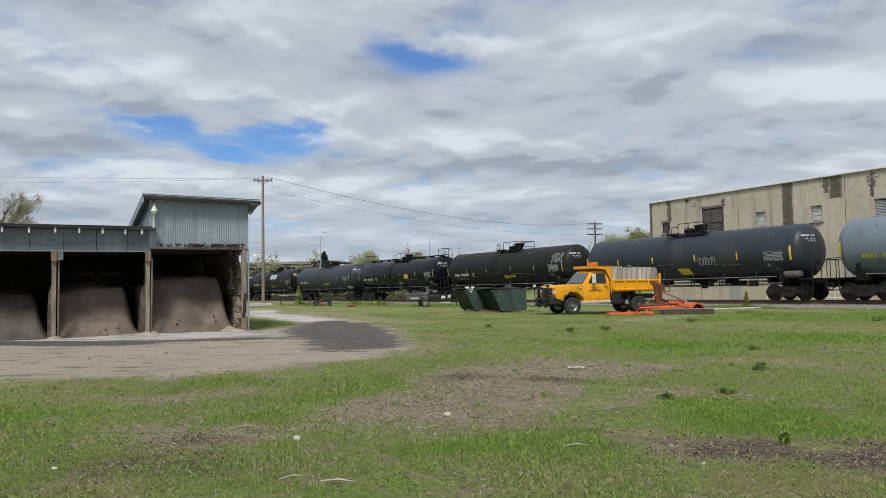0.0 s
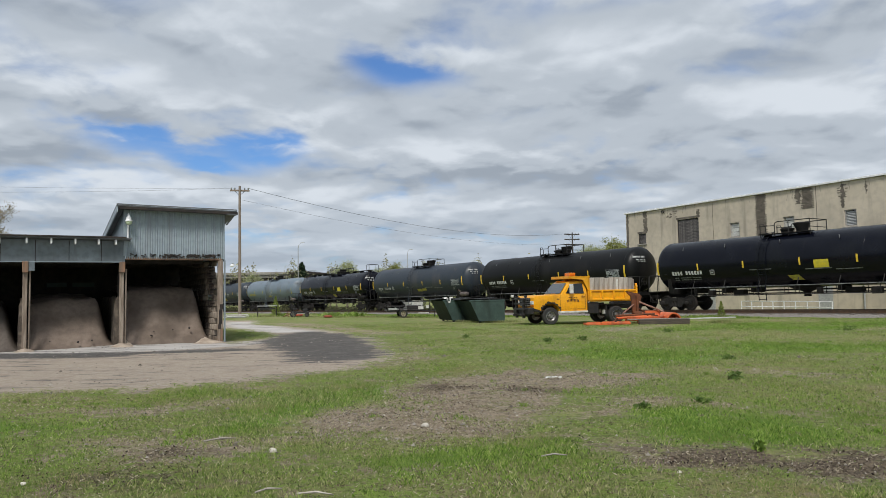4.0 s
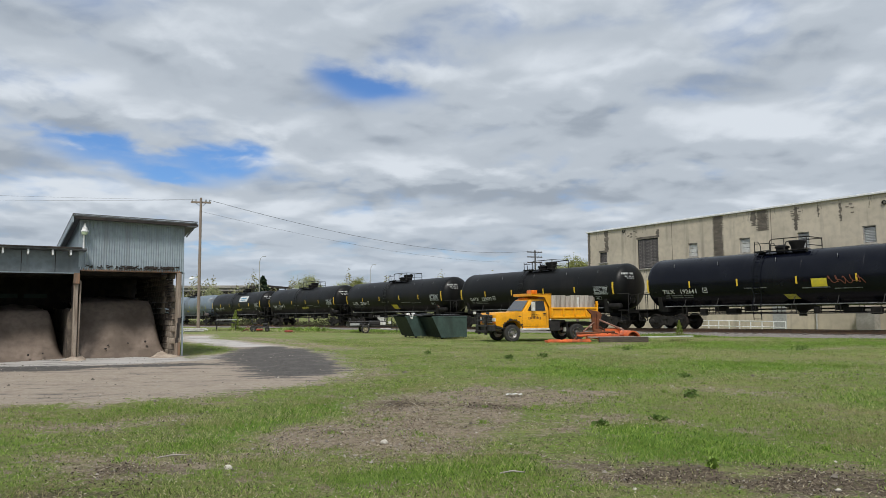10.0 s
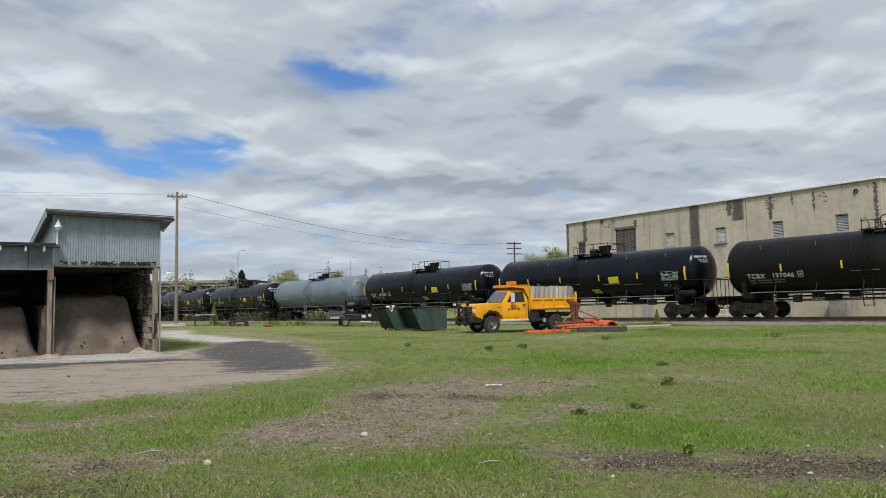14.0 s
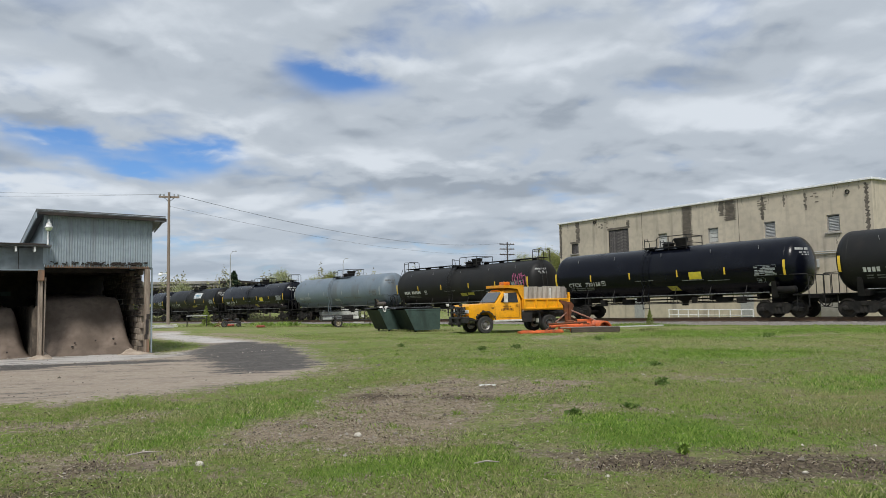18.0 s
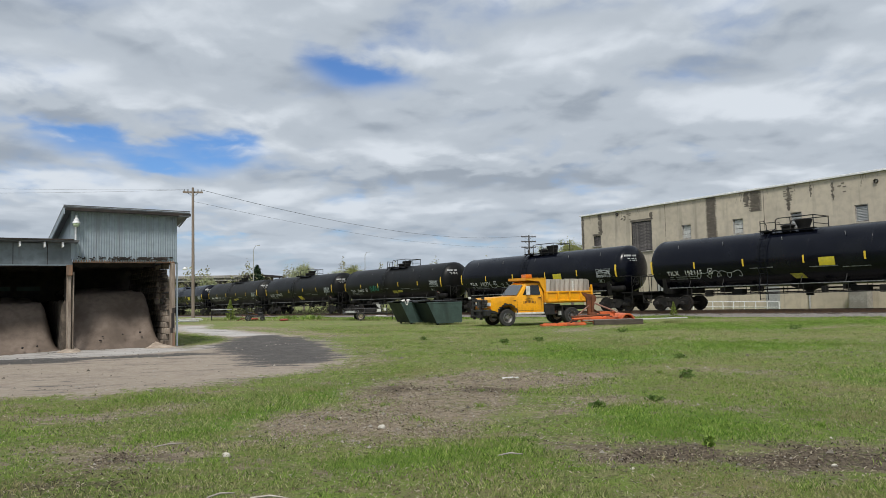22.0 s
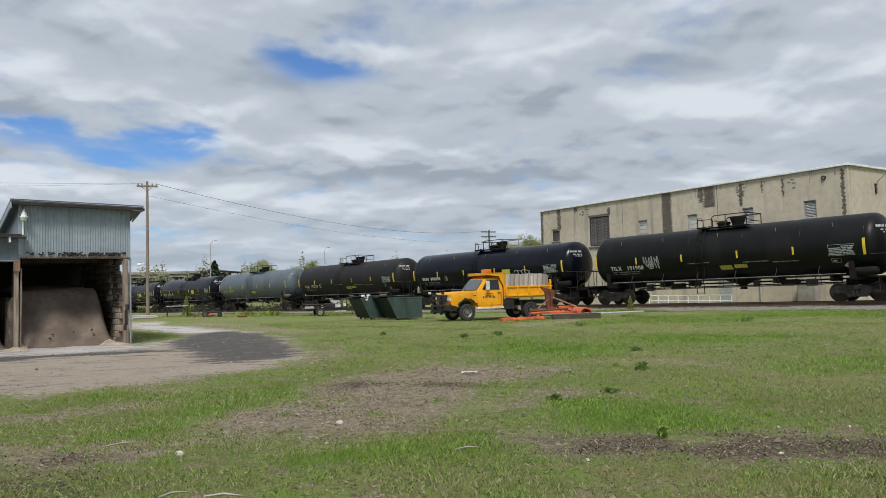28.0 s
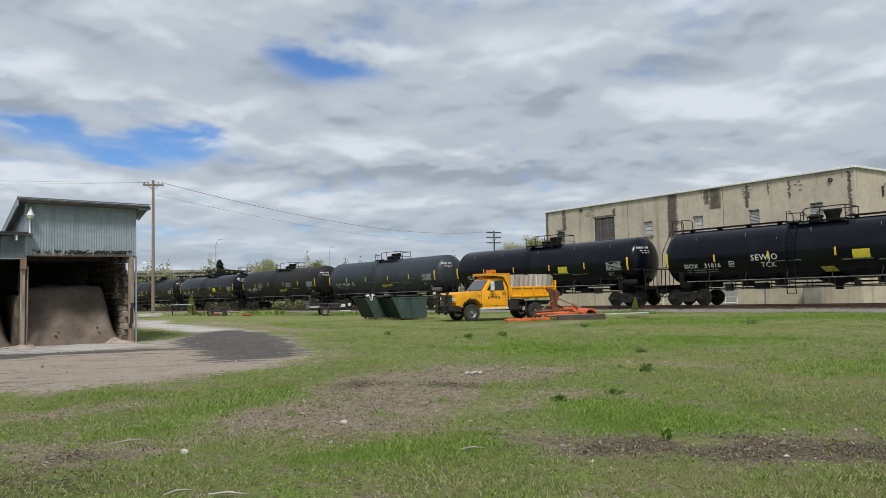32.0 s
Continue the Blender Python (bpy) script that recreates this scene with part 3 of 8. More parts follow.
    b.inputs["Strength"].default_value, b.inputs["Distance"].default_value = 1.0, 0.07
    K(op("ADD", n_fine, op("MULTIPLY", n_grit, 0.5)), b.inputs["Height"])
    K(b.outputs[0], bsdf.inputs["Normal"])
    return mt


def build_ground():
    def spread(lo, hi, step, far):
        core = list(np.arange(lo, hi + 1e-6, step))
        out, d = [], step
        v = hi
        while v < far:
            d *= 1.35
            v += d
            out.append(v)
        left, d, v = [], step, lo
        while v > -far:
            d *= 1.35
            v -= d
            left.append(v)
        return np.array(left[::-1] + core + out)
    xs, ys = spread(-17, 24, 0.25, 2500), spread(3, 46, 0.25, 2500)
    X, Y = np.meshgrid(xs, ys)
    Z = ground_z(X, Y)
    far = np.hypot(X, Y)
    Z = np.where(far > 400, Z - (far - 400) * 0.002, Z)
    verts = np.stack([X, Y, Z], -1).reshape(-1, 3)
    nx, ny = len(xs), len(ys)
    i = np.arange(nx * ny).reshape(ny, nx)
    faces = np.stack([i[:-1, :-1], i[:-1, 1:], i[1:, 1:], i[1:, :-1]], -1).reshape(-1, 4)
    me = bpy.data.meshes.new("ground")
    me.from_pydata(verts.tolist(), [], faces.tolist())
    me.shade_smooth()
    for k, v in ground_masks(X, Y).items():
        at = me.attributes.new(k, "FLOAT", "POINT")
        at.data.foreach_set("value", v.reshape(-1).astype(np.float32))
    me.materials.append(ground_material())
    return tagged(new("ground", me), "patchy spring grass with bare dirt and a gravel yard", "ground", kind="structure")


build_ground()

# ---- track ----
BALLAST = material("ballast_stone", (0.30, 0.28, 0.265), 0.9, 0, (0.16, 0.145, 0.13), 14, 4, (0.4, 0.6), 0.9, 22)
RAIL_SIDE = material("rusty_rail", (0.085, 0.055, 0.040), 0.7, 0.4, (0.13, 0.08, 0.05), 6, 5)
SLEEPER = material("weathered_sleeper_timber", (0.10, 0.085, 0.075), 0.9, 0, (0.17, 0.15, 0.13), 8, 5, vary=0.2)


def build_track():
    ss = np.arange(-140, 420, 2.0)
    rnd = random.Random(4)
    bed = [(-3.1, -0.60), (-2.3, -0.36), (-1.75, -0.23), (-0.9, -0.20), (0.0, -0.20), (0.9, -0.20), (1.75, -0.23), (2.3, -0.36), (3.1, -0.60)]

    def loft(name, outline, step_noise, mat, closed):
        verts, faces, n = [], [], len(outline)
        for s in ss if not step_noise else np.arange(-140, 420, 0.5 if step_noise else 2.0):
            for o, z in outline:
                x, y, _ = on_track(s, o + (rnd.uniform(-1, 1) * step_noise))
                verts.append((x, y, rail_z(s) + z + rnd.uniform(-1, 1) * step_noise * 0.6))
        rows = len(verts) // n
        for r in range(rows - 1):
            for k in range(n if closed else n - 1):
                a, b = r * n + k, r * n + (k + 1) % n
                faces.append((a, a + n, b + n, b))
        me = bpy.data.meshes.new(name)
        me.from_pydata(verts, [], faces)
        me.materials.append(mat)
        return new(name, me)
    b = loft("ballast_bed", bed, 0.045, BALLAST, False)
    tagged(b, "grey crushed stone ballast under the railway track", "ballast", kind="structure")
    tr = tagged(empty("railway_track"), "rusty steel rails on weathered timber sleepers", "railway track", kind="structure")
    for side in (-0.75, 0.75):
        prof = [(-0.07, -0.17), (-0.02, -0.14), (-0.02, -0.05), (-0.036, -0.04), (-0.036, -0.002), (0.036, -0.002), (0.036, -0.04), (0.02, -0.05), (0.02, -0.14), (0.07, -0.17)]
        r = loft("rail", [(side + o, z) for o, z in prof], 0, RAIL_SIDE, True)
        r.parent = tr
        t = loft("rail_head", [(side - 0.03, 0.0), (side + 0.03, 0.0)], 0, TREAD_STEEL, False)
        t.parent = tr
    sl = box_part("sleeper", (0, 0, 0), (0.23, 2.6, 0.17), SLEEPER, tr, 0.012)
    first = True
    for i in range(150):
        m = track_pose(-14 + i * 0.54) @ pose(0, rnd.uniform(-0.04, 0.04), -0.262, 0, 0, rnd.uniform(-1, 1))
        if first:
            sl.matrix_basis, first = m, False
        else:
            again(sl, m)


build_track()

# ---- tank cars ----
R_TANK, Z_TANK, HALF = 1.52, 2.78, 8.4


def wrap(u, v, off=0.012):
    """A point on the camera's side of the tank: u metres back from its middle, v metres round its side from mid height."""
    a = v / R_TANK
    return Vector((-u, (R_TANK + off) * math.cos(a), Z_TANK + (R_TANK + off) * math.sin(a)))


def decal(bm, u0, u1, v0, v1, off=0.012, skew=0.0, n=3):
    rows = []
    for i in range(n + 1):
        v = v0 + (v1 - v0) * i / n
        k = skew * i / n
        rows.append((bm.verts.new(wrap(u0 + k, v, off)), bm.verts.new(wrap(u1 + k, v, off))))
    for a, b in zip(rows, rows[1:]):
        bm.faces.new((a[0], a[1], b[1], b[0]))


def text_bm(text, u, v, height, bold=0.006):
    """Letters of the built-in font laid round the tank, starting at u, v."""
    cu = bpy.data.curves.new("letters", "FONT")
    cu.body, cu.size, cu.resolution_u, cu.offset = text, height / 0.72, 2, bold
    cu.space_character = 1.08
    ob = bpy.data.objects.new("letters", cu)
    scene.collection.objects.link(ob)
    dg = bpy.context.evaluated_depsgraph_get()
    me = bpy.data.meshes.new_from_object(ob.evaluated_get(dg))
    bm = fresh()
    bm.from_mesh(me)
    for w in bm.verts:
        w.co = wrap(u + w.co.x, v + w.co.y, 0.014)
    bpy.data.meshes.remove(me)
    bpy.data.objects.remove(ob)
    bpy.data.curves.remove(cu)
    return bm


def scribble(bm, u, v, w, h, seed, r=0.017):
    """Graffiti: a looping spray line laid on the tank."""
    rd = random.Random(seed)
    n, turns = 90, rd.uniform(4, 6)
    ph, pts = rd.uniform(0, 6), []
    for i in range(n):
        t = i / (n - 1)
        x = u + w * (t + 0.09 * math.sin(turns * 6.28 * t + ph))
        y = v + h * (0.5 + 0.36 * math.sin(turns * 6.28 * t * 1.0) + 0.14 * math.sin(turns * 15 * t + ph))
        pts.append((x, y))
    for (x1, y1), (x2, y2) in zip(pts, pts[1:]):
        d = math.hypot(x2 - x1, y2 - y1) or 1
        nx, ny = -(y2 - y1) / d * r, (x2 - x1) / d * r
        q = [(x1 + nx, y1 + ny), (x2 + nx, y2 + ny), (x2 - nx, y2 - ny), (x1 - nx, y1 - ny)]
        bm.faces.new([bm.verts.new(wrap(a, b, 0.016)) for a, b in q])


def build_bogie(parent, x):
    """Four-wheel truck: side frames, bolster, springs, wheelsets."""
    holder = empty("bogie")
    holder.parent = parent
    holder.matrix_basis = pose(x, 0, 0)
    bm = fresh()
    for sy in (1, -1):
        y = sy * 1.02
        out = [(-1.22, 0.36), (-1.22, 0.60), (-0.80, 0.66), (-0.42, 0.80), (0.42, 0.80), (0.80, 0.66), (1.22, 0.60), (1.22, 0.36), (0.92, 0.32), (0.60, 0.42), (0.42, 0.22), (-0.42, 0.22), (-0.60, 0.42), (-0.92, 0.32)]
        add_prism(bm, out, pose(0, y - 0.06, 0), 0.12)
    side = part("side_frame", bm, BOGIE_IRON, holder)
    bm = fresh()
    for sx in (-0.2, 0.0, 0.2):
        for sy in (1.04, -1.04):
            add_tube(bm, [(sx, sy, 0.27), (sx, sy, 0.56)], 0.085, 8)
    tagged(part("spring_nest", bm, BOGIE_IRON, holder), kind="stuff")
    bm = fresh()
    add_box(bm, (0, 0, 0.68), (0.36, 2.3, 0.22), 0.02)
    for sx in (-0.62, 0.62):
        add_box(bm, (sx, 0, 0.5), (0.08, 1.9, 0.12), 0.01)
    part("bolster", bm, BOGIE_IRON, holder)
    for k, ax in enumerate((-0.89, 0.89)):
        if k == 0:
            bm = fresh()
            add_tube(bm, [(0, -1.05, 0.457), (0, 1.05, 0.457)], 0.085, 10)
            axle = part("axle", bm, WHEEL_STEEL, holder)
            axle.matrix_basis = pose(ax, 0, 0)
            bm = fresh()
            add_lathe(bm, [(-0.07, 0.14), (-0.05, 0.15), (-0.02, 0.36), (-0.07, 0.40), (-0.07, 0.485), (-0.035, 0.485), (-0.03, 0.459), (0.07, 0.452), (0.07, 0.40), (0.03, 0.37), (0.045, 0.17), (0.09, 0.14)], (0, 0, 0), (0, 1, 0), 24)
            wheel = part("wheel", bm, WHEEL_STEEL, holder)
            wheel.matrix_basis = pose(ax, 0.77, 0.457)
            bm = fresh()
            add_lathe(bm, [(0, 0.13), (0.12, 0.13), (0.14, 0.10), (0.15, 0.05)], (0, 0, 0), (0, 1, 0), 12)
            cap = part("bearing_cap", bm, BOGIE_IRON, holder)
            cap.matrix_basis = pose(ax, 1.04, 0.457)
            again(wheel, pose(ax, -0.77, 0.457, 0, 0, 180), holder)
        else:
            again(axle, pose(ax, 0, 0), holder)
            again(wheel, pose(ax, 0.77, 0.457), holder)
            again(wheel, pose(ax, -0.77, 0.457, 0, 0, 180), holder)
            again(cap, pose(ax, 1.04, 0.457), holder)
    return holder


def build_car(paint, kind):
    """A tank car at the origin, nose along +x. kind: plain, or walkway (a running board along the whole top)."""
    car = empty("tank_car")
    bm = fresh()
    prof = [(-HALF + 0.75 * (1 - math.cos(math.pi / 2 * i / 10)), max(R_TANK * math.sin(math.pi / 2 * i / 10), 0.02)) for i in range(11)]
    body = prof + [(x, R_TANK) for x in (-5.1, -2.55, 0, 2.55, 5.1)] + [(-x, r) for x, r in prof[::-1]]
    add_lathe(bm, body, (0, 0, Z_TANK), (1, 0, 0), 56)
    part("tank", bm, paint, car, angle=30)
    bm = fresh()
    for x in (-7.55, -4.6, -1.55, 1.55, 4.6, 7.55):
        add_lathe(bm, [(-0.02, R_TANK + 0.001), (-0.012, R_TANK + 0.006), (0.012, R_TANK + 0.006), (0.02, R_TANK + 0.001)], (x, 0, Z_TANK), (1, 0, 0), 56, False)
    tagged(part("weld_seams", bm, paint, car), kind="stuff")
    # stub sills, bolsters, end platforms
    for sx in (1, -1):
        bm = fresh()
        add_box(bm, (sx * 7.6, 0, 0.98), (2.7, 0.42, 0.36), 0.015)
        add_box(bm, (sx * 7.0, 0, 1.2), (0.5, 2.3, 0.34), 0.015)
        for sy in (1, -1):
            add_prism(bm, [(-0.17, 0), (0.17, 0), (0.10, 0.85), (-0.10, 0.85)], pose(sx * 7.0, sy * 1.42 - 0.03, 1.1, -sy * 9), 0.06)
        part("stub_sill", bm, FRAME_IRON, car)
        bm = fresh()
        add_box(bm, (sx * 8.35, 0, 1.18), (0.85, 2.9, 0.07), 0.01)
        add_box(bm, (sx * 8.72, 0, 1.08), (0.08, 2.9, 0.18), 0.01)
        part("end_platform", bm, FRAME_IRON, car)
        bm = fresh()
        for sy in (1, -1):
            add_tube(bm, [(sx * 8.7, sy * 1.36, 0.55), (sx * 8.7, sy * 1.36, 2.16), (sx * 8.66, sy * 1.30, 2.24), (sx * 7.3, sy * 1.42, 2.26)], 0.022, 6)
            add_tube(bm, [(sx * 8.1, sy * 1.36, 0.5), (sx * 8.1, sy * 1.36, 1.15)], 0.02, 6)
            add_tube(bm, [(sx * 8.7, sy * 1.36, 0.55), (sx * 8.1, sy * 1.36, 0.5)], 0.02, 6)
        add_tube(bm, [(sx * 8.7, -1.36, 2.2), (sx * 8.7, 1.36, 2.2)], 0.022, 6)
        for sy in (0.45, -0.45):
            add_tube(bm, [(sx * 8.7, sy, 1.1), (sx * 8.7, sy, 2.2)], 0.022, 6)
        part("end_handrail", bm, GALV_RAIL, car)
        bm = fresh()
        add_box(bm, (sx * 8.86, 0, 0.86), (0.44, 0.24, 0.26), 0.03)
        add_box(bm, (sx * 9.03, 0.07, 0.86), (0.14, 0.16, 0.34), 0.03)
        add_tube(bm, [(sx * 8.75, 0.35, 0.9), (sx * 8.95, 0.38, 0.62), (sx * 9.08, 0.3, 0.55)], 0.03, 6)
        part("coupler", bm, BOGIE_IRON, car)
        build_bogie(car, sx * 7.0)
    bm = fresh()
    add_lathe(bm, [(-0.02, 0.26), (0.02, 0.26), (0.02, 0.22), (-0.02, 0.22)], (-8.62, 0.8, 1.9), (1, 0, 0), 18, False)
    add_tube(bm, [(-8.62, 0.8, 1.64), (-8.62, 0.8, 2.16)], 0.015, 5)
    add_tube(bm, [(-8.62, 0.54, 1.9), (-8.62, 1.06, 1.9)], 0.015, 5)
    add_tube(bm, [(-8.62, 0.8, 1.9), (-8.3, 0.8, 1.5)], 0.03, 5)
    part("brake_wheel", bm, GALV_RAIL, car)
    bm = fresh()
    add_lathe(bm, [(-0.52, 0.05), (-0.5, 0.14), (-0.44, 0.2), (0.44, 0.2), (0.5, 0.14), (0.52, 0.05)], (-7.55, 1.24, 1.46), (1, 0, 0), 14)
    part("air_reservoir", bm, RESERVOIR if paint in (TANK_LIGHT, TANK_STEEL, TANK_SLATE) else FRAME_IRON, car)
    # side handrails with hangers, bottom fittings
    for sy in (1, -1):
        bm = fresh()
        add_tube(bm, [(-6.7, sy * 1.44, 1.36), (6.7, sy * 1.44, 1.36)], 0.03, 6)
        part("side_handrail", bm, MARK_GREY if sy > 0 else GALV_RAIL, car)
        bm = fresh()
        for x in (-5.4, -3.3, -1.1, 1.1, 3.3, 5.4):
            add_tube(bm, [(x, sy * 1.44, 1.36), (x - 0.05, sy * 1.30, 1.78)], 0.022, 5)
            for dx in (-0.12, 0.12):
                add_tube(bm, [(x + dx, sy * 1.44, 1.36), (x + dx, sy * 1.40, 0.86)], 0.022, 5)
        add_tube(bm, [(-5.6, sy * 1.40, 0.88), (5.6, sy * 1.40, 0.88)], 0.022, 5)
        tagged(part("hanger_bar", bm, GALV_RAIL, car), kind="stuff")
    bm = fresh()
    add_lathe(bm, [(0, 1.0), (0.12, 0.85), (0.26, 0.42), (0.36, 0.2), (0.5, 0.16), (0.52, 0.2), (0.6, 0.2)], (-0.9, 0, 1.34), (0, 0, -1), 20)
    add_box(bm, (2.9, 0.35, 1.02), (0.7, 0.5, 0.36), 0.05)
    add_box(bm, (-3.6, 0.35, 1.05), (0.9, 0.4, 0.28), 0.05)
    add_tube(bm, [(-6.6, 0.5, 0.95), (6.6, 0.5, 0.95)], 0.035, 6)
    add_box(bm, (4.5, 0.8, 1.0), (0.35, 0.4, 0.4), 0.04)
    add_box(bm, (-4.9, 0.9, 1.0), (0.5, 0.35, 0.36), 0.05)
    add_box(bm, (-2.1, 1.0, 1.05), (0.25, 0.3, 0.3), 0.03)
    add_tube(bm, [(-6.6, -0.4, 1.12), (6.6, -0.4, 1.12)], 0.05, 6)
    for x in (-5.8, -3.0, 1.9, 3.7, 5.6):
        add_box(bm, (x, 0.2, 1.15), (0.12, 1.3, 0.28), 0.01)
    part("brake_rigging", bm, FRAME_IRON, car)
    # ladder, top platform, hatch housing
    bm = fresh()
    for x in (0.62, 1.06):
        pts = [(x, 1.50, 0.55), (x, 1.56, 1.3)]
        pts += [(x, (R_TANK + 0.13) * math.cos(a), Z_TANK + (R_TANK + 0.13) * math.sin(a)) for a in np.linspace(-0.55, 1.35, 12)]
        add_tube(bm, pts, 0.025, 5)
    for k in range(13):
        if k < 3:
            p = (1.53, 0.6 + 0.3 * k)
        else:
            a = -0.5 + (k - 3) * 0.2
            p = ((R_TANK + 0.13) * math.cos(a), Z_TANK + (R_TANK + 0.13) * math.sin(a))
        add_tube(bm, [(0.62, *p), (1.06, *p)], 0.018, 5)
    part("ladder", bm, paint, car)
    bm = fresh()
    for y in (-0.75, 0.75):
        add_box(bm, (-0.3, y, 4.26), (2.9, 0.4, 0.05), 0.008)
    add_box(bm, (1.0, 0, 4.30), (0.45, 1.9, 0.05), 0.008)
    part("top_platform", bm, FRAME_IRON, car)
    bm = fresh()
    for y in (-0.88, 0.88):
        # a rounded hoop along the platform, and a lower gate at the ladder
        add_tube(bm, [(0.30, y, 4.1), (0.30, y, 4.78), (0.24, y, 4.88), (0.10, y, 4.92), (-1.72, y, 4.92)], 0.028, 6)
        for x in (-0.5, -1.7):
            add_tube(bm, [(x, y, 4.1), (x, y, 4.92)], 0.025, 6)
        add_tube(bm, [(1.16, y, 4.1), (1.16, y, 4.86), (0.95, y, 4.84), (0.82, y, 4.6), (0.82, y, 4.2)], 0.025, 6)
        add_tube(bm, [(1.16, y, 4.74), (0.30, y, 4.72)], 0.022, 5)
    add_tube(bm, [(-1.72, -0.88, 4.92), (-1.72, 0.88, 4.92)], 0.026, 6)
    add_tube(bm, [(-1.72, -0.88, 4.5), (-1.72, 0.88, 4.5)], 0.022, 6)
    part("guard_rail", bm, GALV_RAIL, car)
    bm = fresh()
    add_lathe(bm, [(0, 0.30), (0.22, 0.33), (0.46, 0.43), (0.52, 0.44), (0.55, 0.40), (0.57, 0.05)], (-0.80, 0, 4.26), (0, 0, 1), 20)
    part("hatch_housing", bm, FRAME_IRON, car)
    bm = fresh()
    add_lathe(bm, [(0, 0.32), (0.2, 0.32), (0.22, 0.38), (0.3, 0.38), (0.36, 0.2), (0.37, 0.05)], (0.05, 0, 4.26), (0, 0, 1), 18)
    part("manway_cover", bm, FRAME_IRON, car)
    if kind == "walkway":
        bm = fresh()
        for sx in (1, -1):
            add_box(bm, (sx * 4.75, 0, 4.42), (6.5, 0.62, 0.05), 0.008)
            for x in (1.9, 3.6, 5.3, 7.0):
                add_box(bm, (sx * x, 0, 4.34), (0.06, 0.5, 0.12))
        part("running_board", bm, FRAME_IRON, car)
        for sx in (1, -1):
            for x in (7.35, 7.95):
                tube_part("end_hoop", [(sx * x, -0.6, 4.0), (sx * x, -0.6, 4.95), (sx * x, -0.5, 5.02), (sx * x, 0.5, 5.02), (sx * x, 0.6, 4.95), (sx * x, 0.6, 4.0)], 0.028, GALV_RAIL, car)
            for y in (0.48, 0.92):
                tube_part("ladder_rail", [(sx * 7.95, y * 0.8, 4.5), (sx * 8.5, y, 3.2), (sx * 8.7, y, 1.3)], 0.022, GALV_RAIL, car)
            tube_part("hoop_tie", [(sx * 7.35, 0.6, 4.86), (sx * 7.95, 0.6, 4.86)], 0.022, GALV_RAIL, car)
    return car


def mark_car(car, n, mark, paint_name, extra=()):
    """Stencils, stripes, panels and placards on the side."""
    rd = random.Random(100 + n)
    pale = paint_name in ("light", "steel")
    faded = paint_name == "light" and n < -10
    olive = MARK_CHALK if faded else (PANEL_YELLOW if paint_name == "steel" else MARK_OLIVE)
    yellow = olive if pale else (MARK_PALE if n > 1 else MARK_YELLOW)
    thin = 0.65 if n > 1 else 1.0
    for u in (-7.95, 7.52):
        bm = fresh()
        decal(bm, u, u + 0.13 * thin, -0.55, 0.25, n=5)
        part("end_stripe", bm, yellow, car)
    for u in (-5.0, -2.0, 1.3, 4.25):
        bm = fresh()
        decal(bm, u, u + 0.095 * thin, -0.35, 0.05, n=3)
        part("side_stripe", bm, yellow, car)
    white = {"light": olive, "steel": olive, "slate": MARK_OLIVE if n in (0,) else MARK_WHITE}.get(paint_name, MARK_WHITE)
    if mark:
        tagged(part("reporting_mark", text_bm(mark.replace(" ", "   "), -6.85, -0.68, 0.265), white, car, "stencilled reporting mark"), kind="stuff")
    else:
        bm = fresh()
        u = -6.85
        for k in range(11):
            if k != 4:
                decal(bm, u, u + 0.14, -0.62, -0.38, n=2)
            u += 0.2
        tagged(part("reporting_mark", bm, white if not pale else olive, car), kind="stuff")
    bm = fresh()
    for row, v in enumerate((-0.84, -0.98)):
        for u, w in ((-6.75, 0.3), (-6.3, 0.75), (-5.45, 0.6)):
            decal(bm, u, u + w, v, v + 0.07, n=1)
    decal(bm, 1.6, 3.0, -0.62, -0.56, n=1)
    decal(bm, -1.6, -0.3, -0.52, -0.47, n=1)
    decal(bm, 3.2, 4.5, -0.7, -0.65, n=1)
    tagged(part("small_lettering", bm, MARK_GREY, car), kind="stuff")
    if not pale:
        bm = fresh()
        for a, b, c, d in ((-4.15, -3.86, -0.68, -0.65), (-4.15, -3.86, -0.40, -0.37), (-4.15, -4.12, -0.65, -0.40), (-3.89, -3.86, -0.65, -0.40), (-4.06, -3.95, -0.56, -0.49)):
            decal(bm, a, b, c, d, n=1)
        part("test_box", bm, MARK_WHITE, car)
    # loading data: close rows of small print in a ruled panel
    bm = fresh()
    for r in range(6):
        v, u = -0.06 - r * 0.078, 6.0
        while u < 7.08:
            w = rd.uniform(0.10, 0.30)
            if rd.random() < 0.9:
                decal(bm, u, min(u + w, 7.12), v - 0.052, v, n=1)
            u += w + 0.03
    for u0, u1, v0, v1 in ((5.96, 7.16, -0.005, 0.01), (5.96, 7.16, -0.54, -0.525), (5.96, 5.975, -0.525, -0.005), (7.145, 7.16, -0.525, -0.005)):
        decal(bm, u0, u1, v0, v1, n=1)
    tagged(part("data_panel", bm, MARK_GREY if pale else MARK_CHALK, car), kind="stuff")
    if not pale:
        bm = fresh()
        for u0, u1, v0, v1 in ((6.05, 6.5, -0.92, -0.905), (6.05, 6.5, -0.68, -0.665), (6.05, 6.065, -0.905, -0.68), (6.485, 6.5, -0.905, -0.68), (6.12, 6.3, -0.85, -0.75)):
            decal(bm, u0, u1, v0, v1, n=1)
        part("inspection_box", bm, MARK_CHALK, car)
    bm = fresh()
    r0 = 0.2
    bm.faces.new([bm.verts.new(wrap(6.75 + a, -1.12 + b, 0.014)) for a, b in ((0, -r0), (r0, 0), (0, r0), (-r0, 0))])
    pl = part("placard", bm, MARK_WHITE, car, angle=0)
    bm = fresh()
